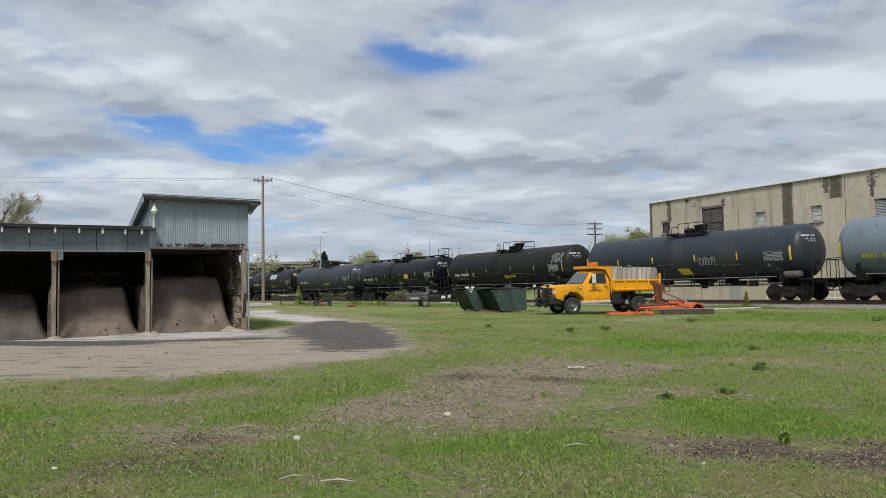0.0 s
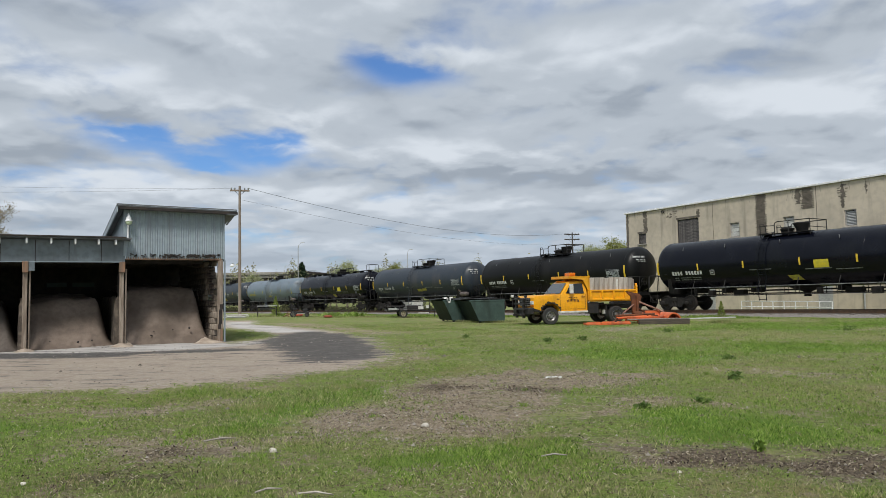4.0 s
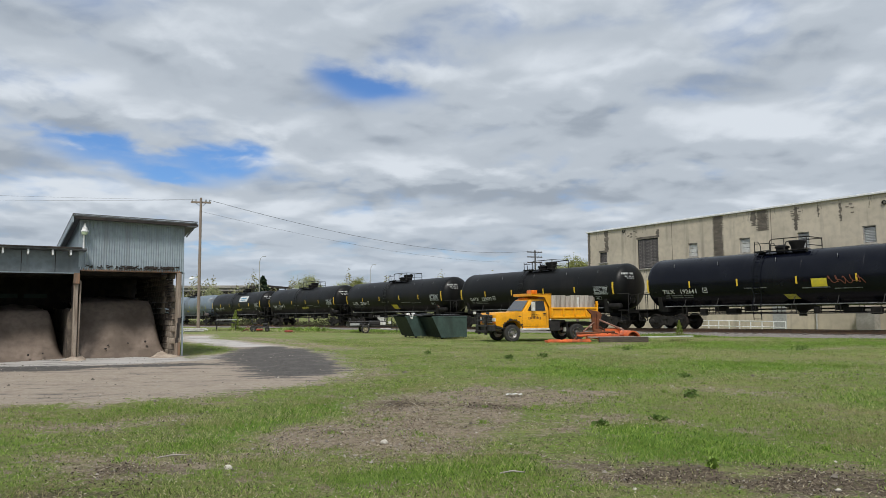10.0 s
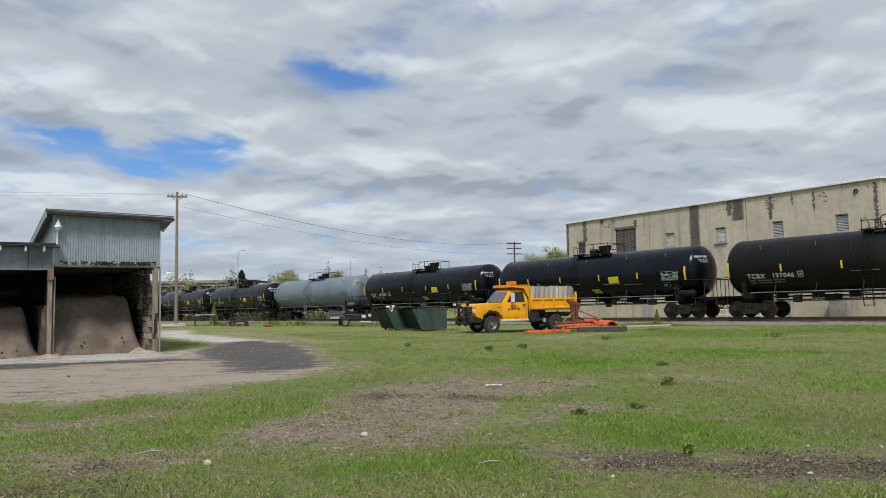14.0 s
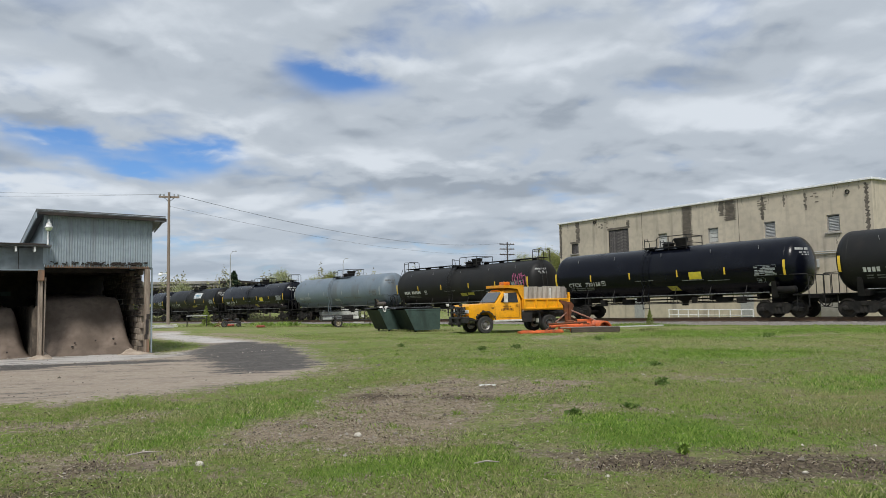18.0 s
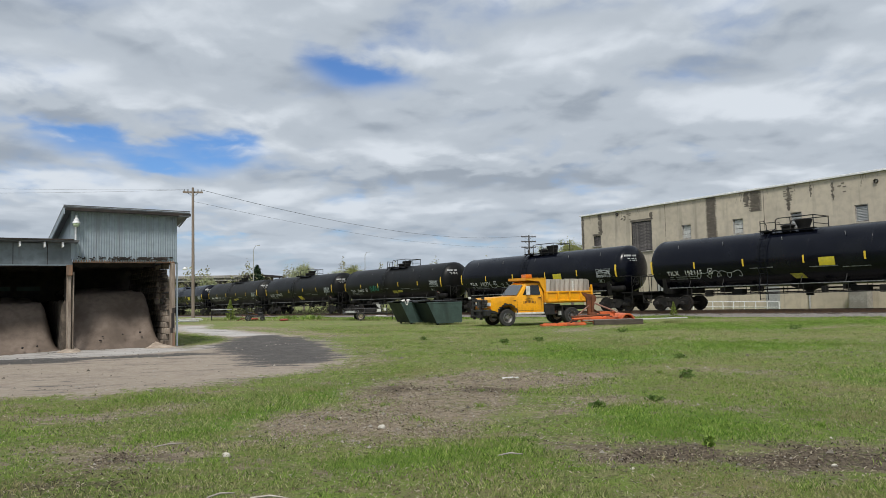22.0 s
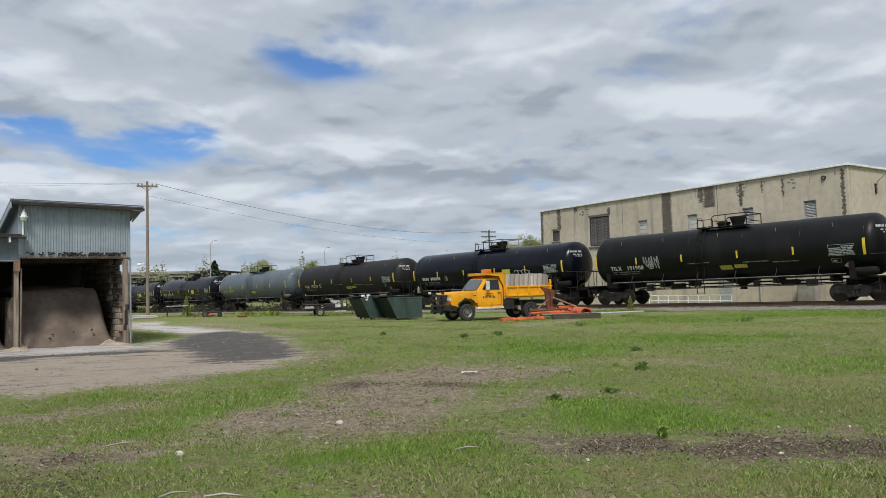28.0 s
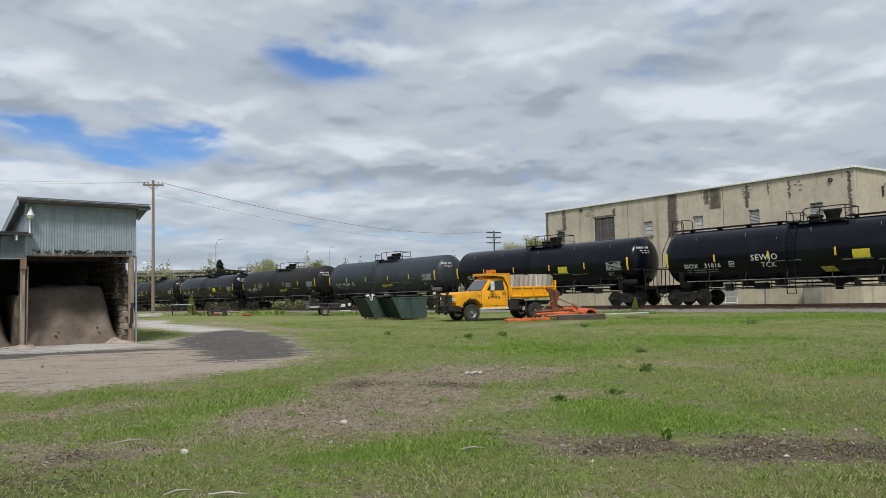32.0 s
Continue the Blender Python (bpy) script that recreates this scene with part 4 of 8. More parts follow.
    for a0, b0 in ((0, 0.08), (0.0, -0.09)):
        bm.faces.new([bm.verts.new(wrap(6.75 + a0 + a, -1.12 + b0 + b, 0.018)) for a, b in ((0, -0.06), (0.08, 0.0), (0, 0.06), (-0.08, 0.0))])
    part("placard_sign", bm, MARK_RED, pl, angle=0)
    # lettering on the tank's rear head
    bm = fresh()
    for z, h, words in ((3.52, 0.12, (0.30, 0.46)), (3.36, 0.06, (0.12, 0.22, 0.18)), (3.24, 0.06, (0.10, 0.20, 0.10))):
        y = 0.30
        for w in words:
            n_cell = max(int(w / 0.075), 1)
            for k in range(n_cell):
                y0, y1 = y + k * w / n_cell, y + (k + 0.78) * w / n_cell

                def head_x(yy):
                    return -HALF + 0.75 * (1 - math.sqrt(max(0.0, 1 - (yy * yy + (z - Z_TANK) ** 2) / R_TANK ** 2))) - 0.035
                bm.faces.new([bm.verts.new(p) for p in ((head_x(y0), y0, z), (head_x(y0), y0, z + h), (head_x(y1), y1, z + h), (head_x(y1), y1, z))])
            y += w + 0.09
    tagged(part("head_lettering", bm, MARK_WHITE if not pale else MARK_GREY, car, angle=0), kind="stuff")
    bm = fresh()
    for x in (-6.1, -3.2, 0.2, 3.4, 6.2):
        a0 = 0.62
        pts = [(-x + 0.05 * k, (R_TANK + 0.05) * math.cos(a0 + k * 0.09), Z_TANK + (R_TANK + 0.05) * math.sin(a0 + k * 0.09)) for k in range(3)]
        add_tube(bm, pts, 0.016, 4)
    tagged(part("lifting_clips", bm, MARK_GREY, car), kind="stuff")
    if not pale:
        bm = fresh()
        if n == 1 or mark.startswith("GATX"):
            decal(bm, 0.05, 0.92, -1.30, -0.78, n=4, skew=-0.16)
            part("yellow_panel", bm, PANEL_YELLOW, car)
        elif paint_name == "navy":
            decal(bm, 2.1, 2.88, -0.55, -0.12, n=3)
            part("yellow_panel", bm, PANEL_YELLOW, car)
            bm = fresh()
            decal(bm, 0.70, 1.34, -1.28, -0.92, n=3, skew=-0.18)
            part("olive_panel", bm, MARK_OLIVE, car)
        else:
            decal(bm, 0.3, 1.0, -1.0, -0.72, n=2, skew=-0.06)
            decal(bm, 1.08, 1.8, -0.92, -0.70, n=2)
            part("yellow_panel", bm, MARK_OLIVE, car)
    else:
        bm = fresh()
        decal(bm, -0.06, 0.78, -0.95, -0.68, n=2, skew=-0.08)
        part("stencil_panel", bm, olive, car)
    for kind, u, v, w, h, mat in extra:
        bm = fresh()
        if kind == "banner":
            decal(bm, u, u + w, v, v + h, n=4, skew=0.12)
            b = part("banner", bm, MARK_WHITE, car, "white banner with blue lettering bars")
            bm = fresh()
            for u0, w0, v0, h0 in ((0.15, 0.4, 0.12, 0.4), (0.7, 1.5, 0.38, 0.13), (0.7, 1.2, 0.14, 0.13)):
                decal(bm, u + u0, u + u0 + w0, v + v0, v + v0 + h0, 0.018, n=1)
            part("banner_lettering", bm, BANNER_BLUE, b)
        elif kind == "words":
            bm.free()
            part("graffiti", text_bm(mat[1], u, v, h, 0.004), mat[0], car, "white sprayed graffiti words")
        else:
            scribble(bm, u, v, w, h, n * 7 + int(u * 10))
            part("graffiti", bm, mat, car, "sprayed graffiti")


PAINTS = {"black": (TANK_BLACK, "black"), "navy": (TANK_NAVY, "glossy blue-black"), "slate": (TANK_SLATE, "slate blue"), "dark": (TANK_DARK, "weathered dark grey"), "light": (TANK_LIGHT, "pale blue-grey"), "steel": (TANK_STEEL, "steel blue-grey")}
# cars from the head of the visible train to its tail: number, paint, build, reporting mark, extras
TRAIN = [
    (9, "black", "plain", ""), (8, "dark", "plain", ""), (7, "navy", "plain", ""), (6, "dark", "plain", ""),
    (5, "black", "plain", "", ("banner", 0.2, 0.25, 2.3, 0.65, None)), (4, "slate", "plain", ""), (3, "navy", "walkway", ""),
    (2, "dark", "plain", "", ("g", 6.4, 0.1, 1.2, 0.9, GRAF_GREY)), (1, "slate", "plain", "", ("g", 1.6, -0.6, 1.2, 0.5, GRAF_GREY)),
    (0, "light", "plain", "", ("g", 0.2, -0.8, 1.2, 0.6, GRAF_GREY)), (-1, "navy", "walkway", "TILX 351599"), (-2, "slate", "plain", "TILX 315648"),
    (-3, "black", "plain", ""), (-4, "navy", "plain", ""),
    (-5, "light", "plain", "", ("g", -5.6, -1.0, 3.2, 0.75, GRAF_GREY)), (-6, "light", "plain", ""),
    (-7, "black", "plain", "TCBX 197011", ("banner", 1.2, 0.25, 2.6, 0.75, None)), (-8, "black", "plain", "TCBX 301044"),
    (-9, "black", "plain", "GATX 229031"), (-10, "black", "plain", "GATX 229032"), (-11, "navy", "plain", "TILX 192641", ("g", 3.0, -0.45, 1.6, 0.45, GRAF_RUST)),
    (-12, "navy", "plain", "TILX 732082"), (-13, "light", "plain", ""), (-14, "navy", "plain", "TILX 192673"),
    (-15, "navy", "plain", "TILX 191331"), (-16, "black", "plain", "TCBX 197046", ("banner", 1.0, 0.25, 2.5, 0.75, None)),
    (-17, "navy", "walkway", "SIOX 31170"), (-18, "light", "plain", ""), (-19, "dark", "walkway", "", ("g", 6.2, -0.4, 1.2, 1.0, GRAF_PINK)),
    (-20, "navy", "plain", "CTCX 730138"), (-21, "dark", "plain", "", ("g", -5.0, -1.0, 2.6, 0.6, GRAF_GREY)),
    (-22, "black", "plain", "GATX 229129"), (-23, "black", "plain", "TILX 194052", ("g", -3.4, -0.75, 1.5, 0.65, GRAF_TEAL)),
    (-24, "navy", "plain", "TILX 192721", ("g", -4.6, -1.0, 3.2, 0.5, GRAF_GREY)), (-25, "navy", "plain", "TILX 192115", ("g", -5.2, -1.0, 3.0, 0.5, GRAF_GREY)),
    (-26, "dark", "plain", "CTCX 302371"), (-27, "navy", "walkway", "TILX 351769", ("g", -1.7, -0.6, 1.0, 0.8, GRAF_GREY), ("g", 1.4, -0.7, 0.9, 0.6, GRAF_GREY)),
    (-28, "navy", "plain", "TILX 191284"), (-29, "steel", "plain", "UTLX 206657"), (-30, "dark", "plain", "TILX 730170"),
    (-31, "navy", "plain", "", ("g", 3.4, -0.5, 1.4, 0.3, GRAF_GREY)), (-32, "black", "plain", "TILX 191908", ("g", -4.4, -0.7, 1.0, 0.8, GRAF_GREY)),
    (-33, "navy", "walkway", "SIOX 31105"), (-34, "dark", "plain", "TILX 302763", ("g", -4.3, -0.4, 1.2, 0.5, GRAF_GREY), ("g", 1.8, -0.5, 1.2, 0.5, GRAF_GREY)),
    (-35, "slate", "plain", "TILX 196479"), (-36, "navy", "plain", "TILX 191253"),
    (-37, "navy", "walkway", "SIOX 31016", ("words", -2.9, -0.40, 0, 0.32, (MARK_WHITE, "SEWJO")), ("words", -2.4, -0.80, 0, 0.28, (MARK_WHITE, "TCK"))),
    (-38, "navy", "plain", ""), (-39, "black", "plain", ""),
]
CARS = []


def build_train():
    models = {}
    for n, paint, kind, mark, *extra in TRAIN:
        if (paint, kind) not in models:
            car = build_car(PAINTS[paint][0], kind)
            models[paint, kind] = copy_thing(car, Matrix())
        else:
            car = copy_thing(models[paint, kind], Matrix())
        mark_car(car, n, mark, paint, extra)
        words = PAINTS[paint][1] + " railway tank car"
        words += " with full-length walkway" if kind == "walkway" else " with a top platform"
        if any(e[0] == "banner" for e in extra):
            words += " and white banner"
        elif extra:
            words += " and graffiti"
        tagged(car, words, "tank car", "tank cars of the train")
        CARS.append((n, car))
    for spare in models.values():
        for o in (*spare.children_recursive, spare):
            bpy.data.objects.remove(o)


build_train()


def car_place(n, t):
    """Metres along the track of car n's middle; the cars differ a little in length, so the spacing drifts along the train."""
    drift = np.interp(n, (-39, -33, -28, -22, -14, -7, 0, 9), (0.0, 0.10, 0.42, 0.57, 0.32, 0.33, 0.50, 0.45))
    return 7.8766 + 20.6392 * t + 0.016238 * t * t + CAR_LENGTH * n - CAR_LENGTH / 2 + float(drift)

# ---- factory building behind the track ----
STUCCO = material("beige_stucco", (0.60, 0.53, 0.42), 0.9, 0, (0.48, 0.425, 0.34), 0.38, 8, (0.35, 0.7), 0.3, 18, (1.5, 1.5, 0.16), (0.27, 0.24, 0.195))
FLASHING = material("white_roof_flashing", (0.92, 0.93, 0.94), 0.4, 0.0)
BARE_BRICK = material("exposed_brick", (0.115, 0.098, 0.080), 0.9, 0, (0.19, 0.165, 0.135), 5, 4, (0.35, 0.65), 0.4, 30, vary=0.25)
DARK_STAIN = material("water_stain", (0.10, 0.087, 0.072), 0.95, 0, (0.19, 0.165, 0.135), 2.5, 7, (0.35, 0.65), 0.3, 25)
SOOT = material("thin_soot_run", (0.27, 0.24, 0.195), 0.95, 0, (0.36, 0.32, 0.26), 2.5, 7, (0.35, 0.65), 0.2, 25)
BOARDING = material("weathered_boarding", (0.065, 0.060, 0.060), 0.85, 0, (0.17, 0.155, 0.15), 5, 6, (0.4, 0.65), 0.3, 25, vary=0.2)
WINDOW_FRAME = material("old_window_frame", (0.42, 0.41, 0.38), 0.7, 0, (0.30, 0.28, 0.25), 8)
PALE_BOARD = material("pale_window_board", (0.62, 0.63, 0.60), 0.6, 0, (0.50, 0.50, 0.47), 6)
LOUVRE = material("grey_louvre_metal", (0.46, 0.47, 0.46), 0.6, 0.1, (0.36, 0.37, 0.37), 8)
DARK_IRON = material("dark_iron", (0.025, 0.025, 0.026), 0.6, 0.3, (0.05, 0.045, 0.04), 8)
DIM_INSIDE = material("dim_interior", (0.03, 0.03, 0.03), 0.9)
CONCRETE = material("weathered_concrete", (0.36, 0.345, 0.315), 0.9, 0, (0.26, 0.245, 0.22), 2.0, 7, (0.35, 0.65), 0.4, 25)
BUILD = Matrix.Translation((17.97, 61.76, 0)) @ Matrix.Rotation(math.atan2(-0.903068, 0.429499), 4, "Z")   # x along the long wall, y away from the track
TOP = 8.04


def wall_with_openings(name, length, z0, z1, thick, openings, mat, m, parent=None):
    """A wall along x with openings (x0, x1, z0, z1) cut through it."""
    xs = sorted({0.0, length, *[v for o in openings for v in o[:2]]})
    zs = sorted({z0, z1, *[v for o in openings for v in o[2:]]})
    bm = fresh()
    grid = {}

    def vert(x, y, z):
        k = (round(x, 4), round(y, 4), round(z, 4))
        if k not in grid:
            grid[k] = bm.verts.new(Vector(k))
        return grid[k]

    def solid(i, j):
        if not (0 <= i < len(xs) - 1 and 0 <= j < len(zs) - 1):
            return False
        cx, cz = (xs[i] + xs[i + 1]) / 2, (zs[j] + zs[j + 1]) / 2
        return not any(a < cx < b and c < cz < d for a, b, c, d in openings)
    for i in range(len(xs) - 1):
        for j in range(len(zs) - 1):
            if not solid(i, j):
                continue
            x0, x1, a, b = xs[i], xs[i + 1], zs[j], zs[j + 1]
            bm.faces.new((vert(x0, 0, a), vert(x1, 0, a), vert(x1, 0, b), vert(x0, 0, b)))
            bm.faces.new((vert(x0, thick, a), vert(x0, thick, b), vert(x1, thick, b), vert(x1, thick, a)))
            for di, dj, q in ((-1, 0, ((x0, a), (x0, b))), (1, 0, ((x1, b), (x1, a))), (0, -1, ((x1, a), (x0, a))), (0, 1, ((x0, b), (x1, b)))):
                if not solid(i + di, j + dj):
                    (p, s), (r, t) = q
                    bm.faces.new((vert(p, 0, s), vert(r, 0, t), vert(r, thick, t), vert(p, thick, s)))
    ob = part(name, bm, mat, parent)
    ob.matrix_basis = m
    return ob


def ragged_patch(bm, x0, x1, z0, z1, rd, y=-0.006, cell=0.075):
    """A stain with a torn outline, laid just proud of a wall."""
    n = max(int((z1 - z0) / cell), 2)
    edge = [(x0 + rd.uniform(-0.04, 0.10), x1 + rd.uniform(-0.10, 0.04)) for _ in range(n + 1)]
    for i in range(n):
        za, zb = z0 + (z1 - z0) * i / n, z0 + (z1 - z0) * (i + 1) / n
        (a, b), (c, d) = edge[i], edge[i + 1]
        if rd.random() < 0.12:
            a = (a + b) / 2
        bm.faces.new([bm.verts.new(p) for p in ((a, y, za), (b, y, za), (d, y, zb), (c, y, zb))])


def build_factory():
    b = tagged(empty("factory_building", BUILD), "flat-roofed beige stucco factory with stained walls and small windows", "building")
    rd = random.Random(9)
    ops = [(1.5, 2.4, 5.35, 6.2), (5.95, 8.15, 4.6, 6.97), (11.1, 11.95, 5.2, 6.25), (15.55, 16.4, 5.2, 6.25), (19.9, 20.7, 5.2, 6.25), (24.05, 24.85, 5.2, 6.25)]
    wall_with_openings("long_wall", 26.78, -0.6, TOP, 0.35, ops, STUCCO, Matrix(), b)
    wall_with_openings("end_wall", 18.0, -0.6, TOP, 0.35, [], STUCCO, pose(26.78, 0.35, 0, 0, 0, 90), b)
    wall_with_openings("rear_wall", 26.78, -0.6, TOP, 0.35, [], STUCCO, pose(0, 18.35, 0), b)
    wall_with_openings("left_wall", 18.0, -0.6, TOP, 0.35, [], STUCCO, pose(0.35, 0.35, 0, 0, 0, 90), b)
    box_part("roof", (13.39, 9.3, TOP - 0.2), (26.0, 17.6, 0.25), DARK_IRON, b)
    bm = fresh()
    add_box(bm, (13.39, -0.04, TOP + 0.06), (26.95, 0.2, 0.12), 0.01)
    part("roof_edge_flashing", bm, FLASHING, b)
    bm = fresh()
    add_box(bm, (26.83, 9.2, TOP + 0.064), (0.2, 18.3, 0.12), 0.01)
    part("roof_edge_flashing", bm, FLASHING, b)
    # added dark sheet that stands in for the unlit inside behind the windows
    box_part("inner_dark_wall", (13, 1.6, 5.4), (26.0, 0.1, 4.0), DIM_INSIDE, b)
    kinds = ("boards", "boards", "pale", "pale", "louvre", "louvre")
    for (x0, x1, z0, z1), k in zip(ops, kinds):
        w = empty("window")
        w.parent = b
        bm = fresh()
        for c, s in ((((x0 + x1) / 2, 0.10, z1 - 0.03), (x1 - x0, 0.1, 0.06)), (((x0 + x1) / 2, 0.10, z0 + 0.03), (x1 - x0, 0.1, 0.06)), ((x0 + 0.03, 0.10, (z0 + z1) / 2), (0.06, 0.1, z1 - z0 - 0.12)), ((x1 - 0.03, 0.10, (z0 + z1) / 2), (0.06, 0.1, z1 - z0 - 0.12))):
            add_box(bm, c, s, 0.006)
        part("window_frame", bm, WINDOW_FRAME if k != "boards" else DARK_IRON, w)
        bm = fresh()
        add_box(bm, ((x0 + x1) / 2, 0.0, z0 - 0.06), (x1 - x0 + 0.2, 0.22, 0.1), 0.015)
        part("window_sill", bm, CONCRETE, w)
        if k == "louvre":
            sl, n = None, 9
            for i in range(n):
                z = z0 + 0.1 + (z1 - z0 - 0.2) * (i + 0.5) / n
                m = pose((x0 + x1) / 2, 0.12, z, 58)
                if sl is None:
                    sl = box_part("slat", (0, 0, 0), (x1 - x0 - 0.13, 0.125, 0.012), LOUVRE, w)
                    sl.matrix_basis = m
                else:
                    again(sl, m)
        elif k == "pale":
            for i in range(3):
                h = (z1 - z0 - 0.14) / 3
                box_part("pane", ((x0 + x1) / 2, 0.13 + 0.008 * i, z0 + 0.07 + h * (i + 0.5)), (x1 - x0 - 0.13, 0.02, h - 0.03), PALE_BOARD, w, 0.004)
        else:
            n = 9
            bd = None
            for i in range(n):
                h = (z1 - z0 - 0.14) / n
                m = pose((x0 + x1) / 2, 0.08 + rd.uniform(0, 0.03), z0 + 0.07 + h * (i + 0.5), 0, rd.uniform(-0.6, 0.6), 0)
                if bd is None:
                    bd = box_part("board", (0, 0, 0), (x1 - x0 - 0.13, 0.03, h - 0.012), BOARDING, w, 0.004)
                    bd.matrix_basis = m
                else:
                    again(bd, m)
            box_part("lintel_stain", ((x0 + x1) / 2, -0.004, z1 + 0.1), (x1 - x0 + 0.2, 0.02, 0.14), DARK_STAIN, w)
    # water stains and places where the render has come off the brickwork
    for x0, x1, z0, z1 in ((0.0, 0.35, 5.0, 8.0), (2.1, 2.62, 6.25, 8.0), (19.72, 20.0, 6.4, 7.9), (22.7, 22.9, 6.7, 7.8), (26.35, 26.6, 4.6, 7.9), (16.5, 16.95, 7.0, 8.0), (7.9, 8.3, 7.0, 7.6), (21.3, 21.45, 7.1, 7.85)):
        bm = fresh()
        ragged_patch(bm, x0, x1, z0, z1, rd)
        part("water_stain", bm, DARK_STAIN, b, angle=0)
    first = None
    for x0, x1, z0, z1, keep in ((13.45, 14.15, 4.9, 8.0, 0.88), (17.05, 17.72, 6.65, 8.0, 0.92), (19.6, 20.1, 7.0, 7.9, 0.35), (4.9, 5.8, 7.25, 7.85, 0.22), (23.2, 23.5, 7.0, 7.7, 0.3)):
        z, row = z0, 0
        while z < z1:
            x = x0 - (0.1 if row % 2 else 0)
            while x < x1:
                if rd.random() < keep:
                    m = pose(x + 0.1 + rd.uniform(-0.02, 0.02), -0.004, z)
                    if first is None:
                        first = box_part("brick", (0, 0, 0), (0.2, 0.03, 0.06), BARE_BRICK, b, 0.004)
                        first.matrix_basis = m
                    else:
                        again(first, m)
                x += 0.212
            z += 0.075
            row += 1
        if keep > 0.5:
            bm = fresh()
            ragged_patch(bm, x0, x1, z0, z1, rd, -0.004)
            part("bare_render_patch", bm, DARK_STAIN, b, angle=0)
    # upright joints between the panels of render, and thin runs of dirt below the parapet
    for x in (9.55, 18.05):
        box_part("panel_joint", (x, -0.002, 4.2), (0.035, 0.01, 7.6), DARK_STAIN, b)
    for k in range(46):
        x, w, h = rd.uniform(0.3, 26.4), rd.uniform(0.02, 0.07), rd.uniform(0.15, 0.9) * rd.uniform(0.3, 1)
        bm = fresh()
        ragged_patch(bm, x, x + w, TOP - 0.05 - h, TOP - 0.02, rd, -0.003, 0.12)
        part("dirt_run", bm, SOOT, b, angle=0)
    for x0, z0 in ((1.5, 5.3), (5.95, 4.5), (11.1, 5.1), (15.55, 5.1), (19.9, 5.1), (24.05, 5.1)):
        for k in range(4):
            x, h = x0 + rd.uniform(-0.05, 0.9), rd.uniform(0.2, 0.9)
            bm = fresh()
            ragged_patch(bm, x, x + rd.uniform(0.03, 0.08), z0 - h, z0, rd, -0.003, 0.12)
            part("dirt_run", bm, SOOT, b, angle=0)
    for x, z in ((4.45, 7.8), (25.4, 7.5)):
        bm = fresh()
        add_lathe(bm, [(0, 0.13), (0.1, 0.13), (0.1, 0.10), (0.0, 0.09)], (x, 0.02, z), (0, -1, 0), 14)
        part("scupper_pipe", bm, DARK_IRON, b)
    # pipes, boxes and doors low on the wall
    for x0, x1, z0, z1 in ((22.2, 22.7, 3.0, 3.7), (23.1, 23.5, 3.1, 3.6), (21.4, 21.7, 2.6, 3.1)):
        box_part("meter_box", ((x0 + x1) / 2, -0.09, (z0 + z1) / 2), (x1 - x0, 0.18, z1 - z0), LOUVRE, b, 0.02)
    for z in (3.95, 4.06):
        tube_part("wall_pipe", [(20.5, -0.1, z), (26.7, -0.1, z)], 0.035, LOUVRE, b)
    tube_part("down_pipe", [(21.0, -0.1, 0), (21.0, -0.1, 4.0)], 0.05, LOUVRE, b)
    for x in (9.0, 18.4):
        bm = fresh()
        add_box(bm, (x, 0.0, 0.9), (1.0, 0.06, 2.1), 0.01)
        part("steel_door", bm, LOUVRE, b, "closed grey steel door")
    box_part("pipe_cover", (24.3, -0.35, 0.7), (1.1, 0.6, 1.6), CONCRETE, b, 0.03)
    # arm light on the end wall
    lamp = empty("wall_light")
    lamp.parent = b
    tube_part("arm", [(26.85, 3.2, 6.9), (26.95, 3.2, 7.3), (27.5, 3.2, 7.75), (28.4, 3.2, 7.95)], 0.035, LOUVRE, lamp)
    bm = fresh()
    add_lathe(bm, [(0, 0.05), (0.1, 0.12), (0.25, 0.2), (0.42, 0.16), (0.5, 0.03)], (28.5, 3.2, 8.2), (0, 0, -1), 14)
    part("lamp_head", bm, FLASHING, lamp)
    box_part("bracket", (26.8, 3.2, 6.85), (0.08, 0.2, 0.6), DARK_IRON, lamp)
    return b


build_factory()


def build_railing():
    """White pipe railing along the factory, seen under the train."""
    r = tagged(empty("pipe_railing", BUILD), "low white pipe railing in front of the factory wall", "railing")
    z = gz(23.6, 46.1)
    for x0, x1 in ((13.2, 19.9),):
        for h in (0.36, 0.72):
            tube_part("rail", [(x0, -1.6, z + h), (x1, -1.6, z + h)], 0.035, FLASHING, r)
        p, n = None, int((x1 - x0) / 0.8)
        for i in range(n + 1):
            m = pose(x0 + (x1 - x0) * i / n, -1.6, z)
            if p is None:
                p = tube_part("post", [(0, 0, -0.1), (0, 0, 0.74)], 0.035, FLASHING, r)
                p.matrix_basis = m
            else:
                again(p, m)


build_railing()

# ---- storage shed ----
SHED = Matrix.Translation((-6.83, 25.16, 0)) @ Matrix.Rotation(radians(29), 4, "Z")   # x along the front, 0 at its open corner; y to the back
METAL_SIDING = material("blue_grey_corrugated_steel", (0.315, 0.375, 0.415), 0.5, 0.15, (0.26, 0.31, 0.345), 0.8, 6, (0.35, 0.7), 0.05, 20, (3, 3, 0.3), (0.22, 0.25, 0.27))
FASCIA = material("faded_blue_grey_panel", (0.20, 0.24, 0.265), 0.6, 0.1, (0.125, 0.15, 0.165), 1.0, 7, (0.35, 0.7), 0.1, 20, (2.5, 2.5, 0.3), (0.10, 0.11, 0.115))
ROOF_METAL = material("dark_roof_steel", (0.10, 0.11, 0.115), 0.55, 0.3, (0.16, 0.165, 0.165), 2, 6)
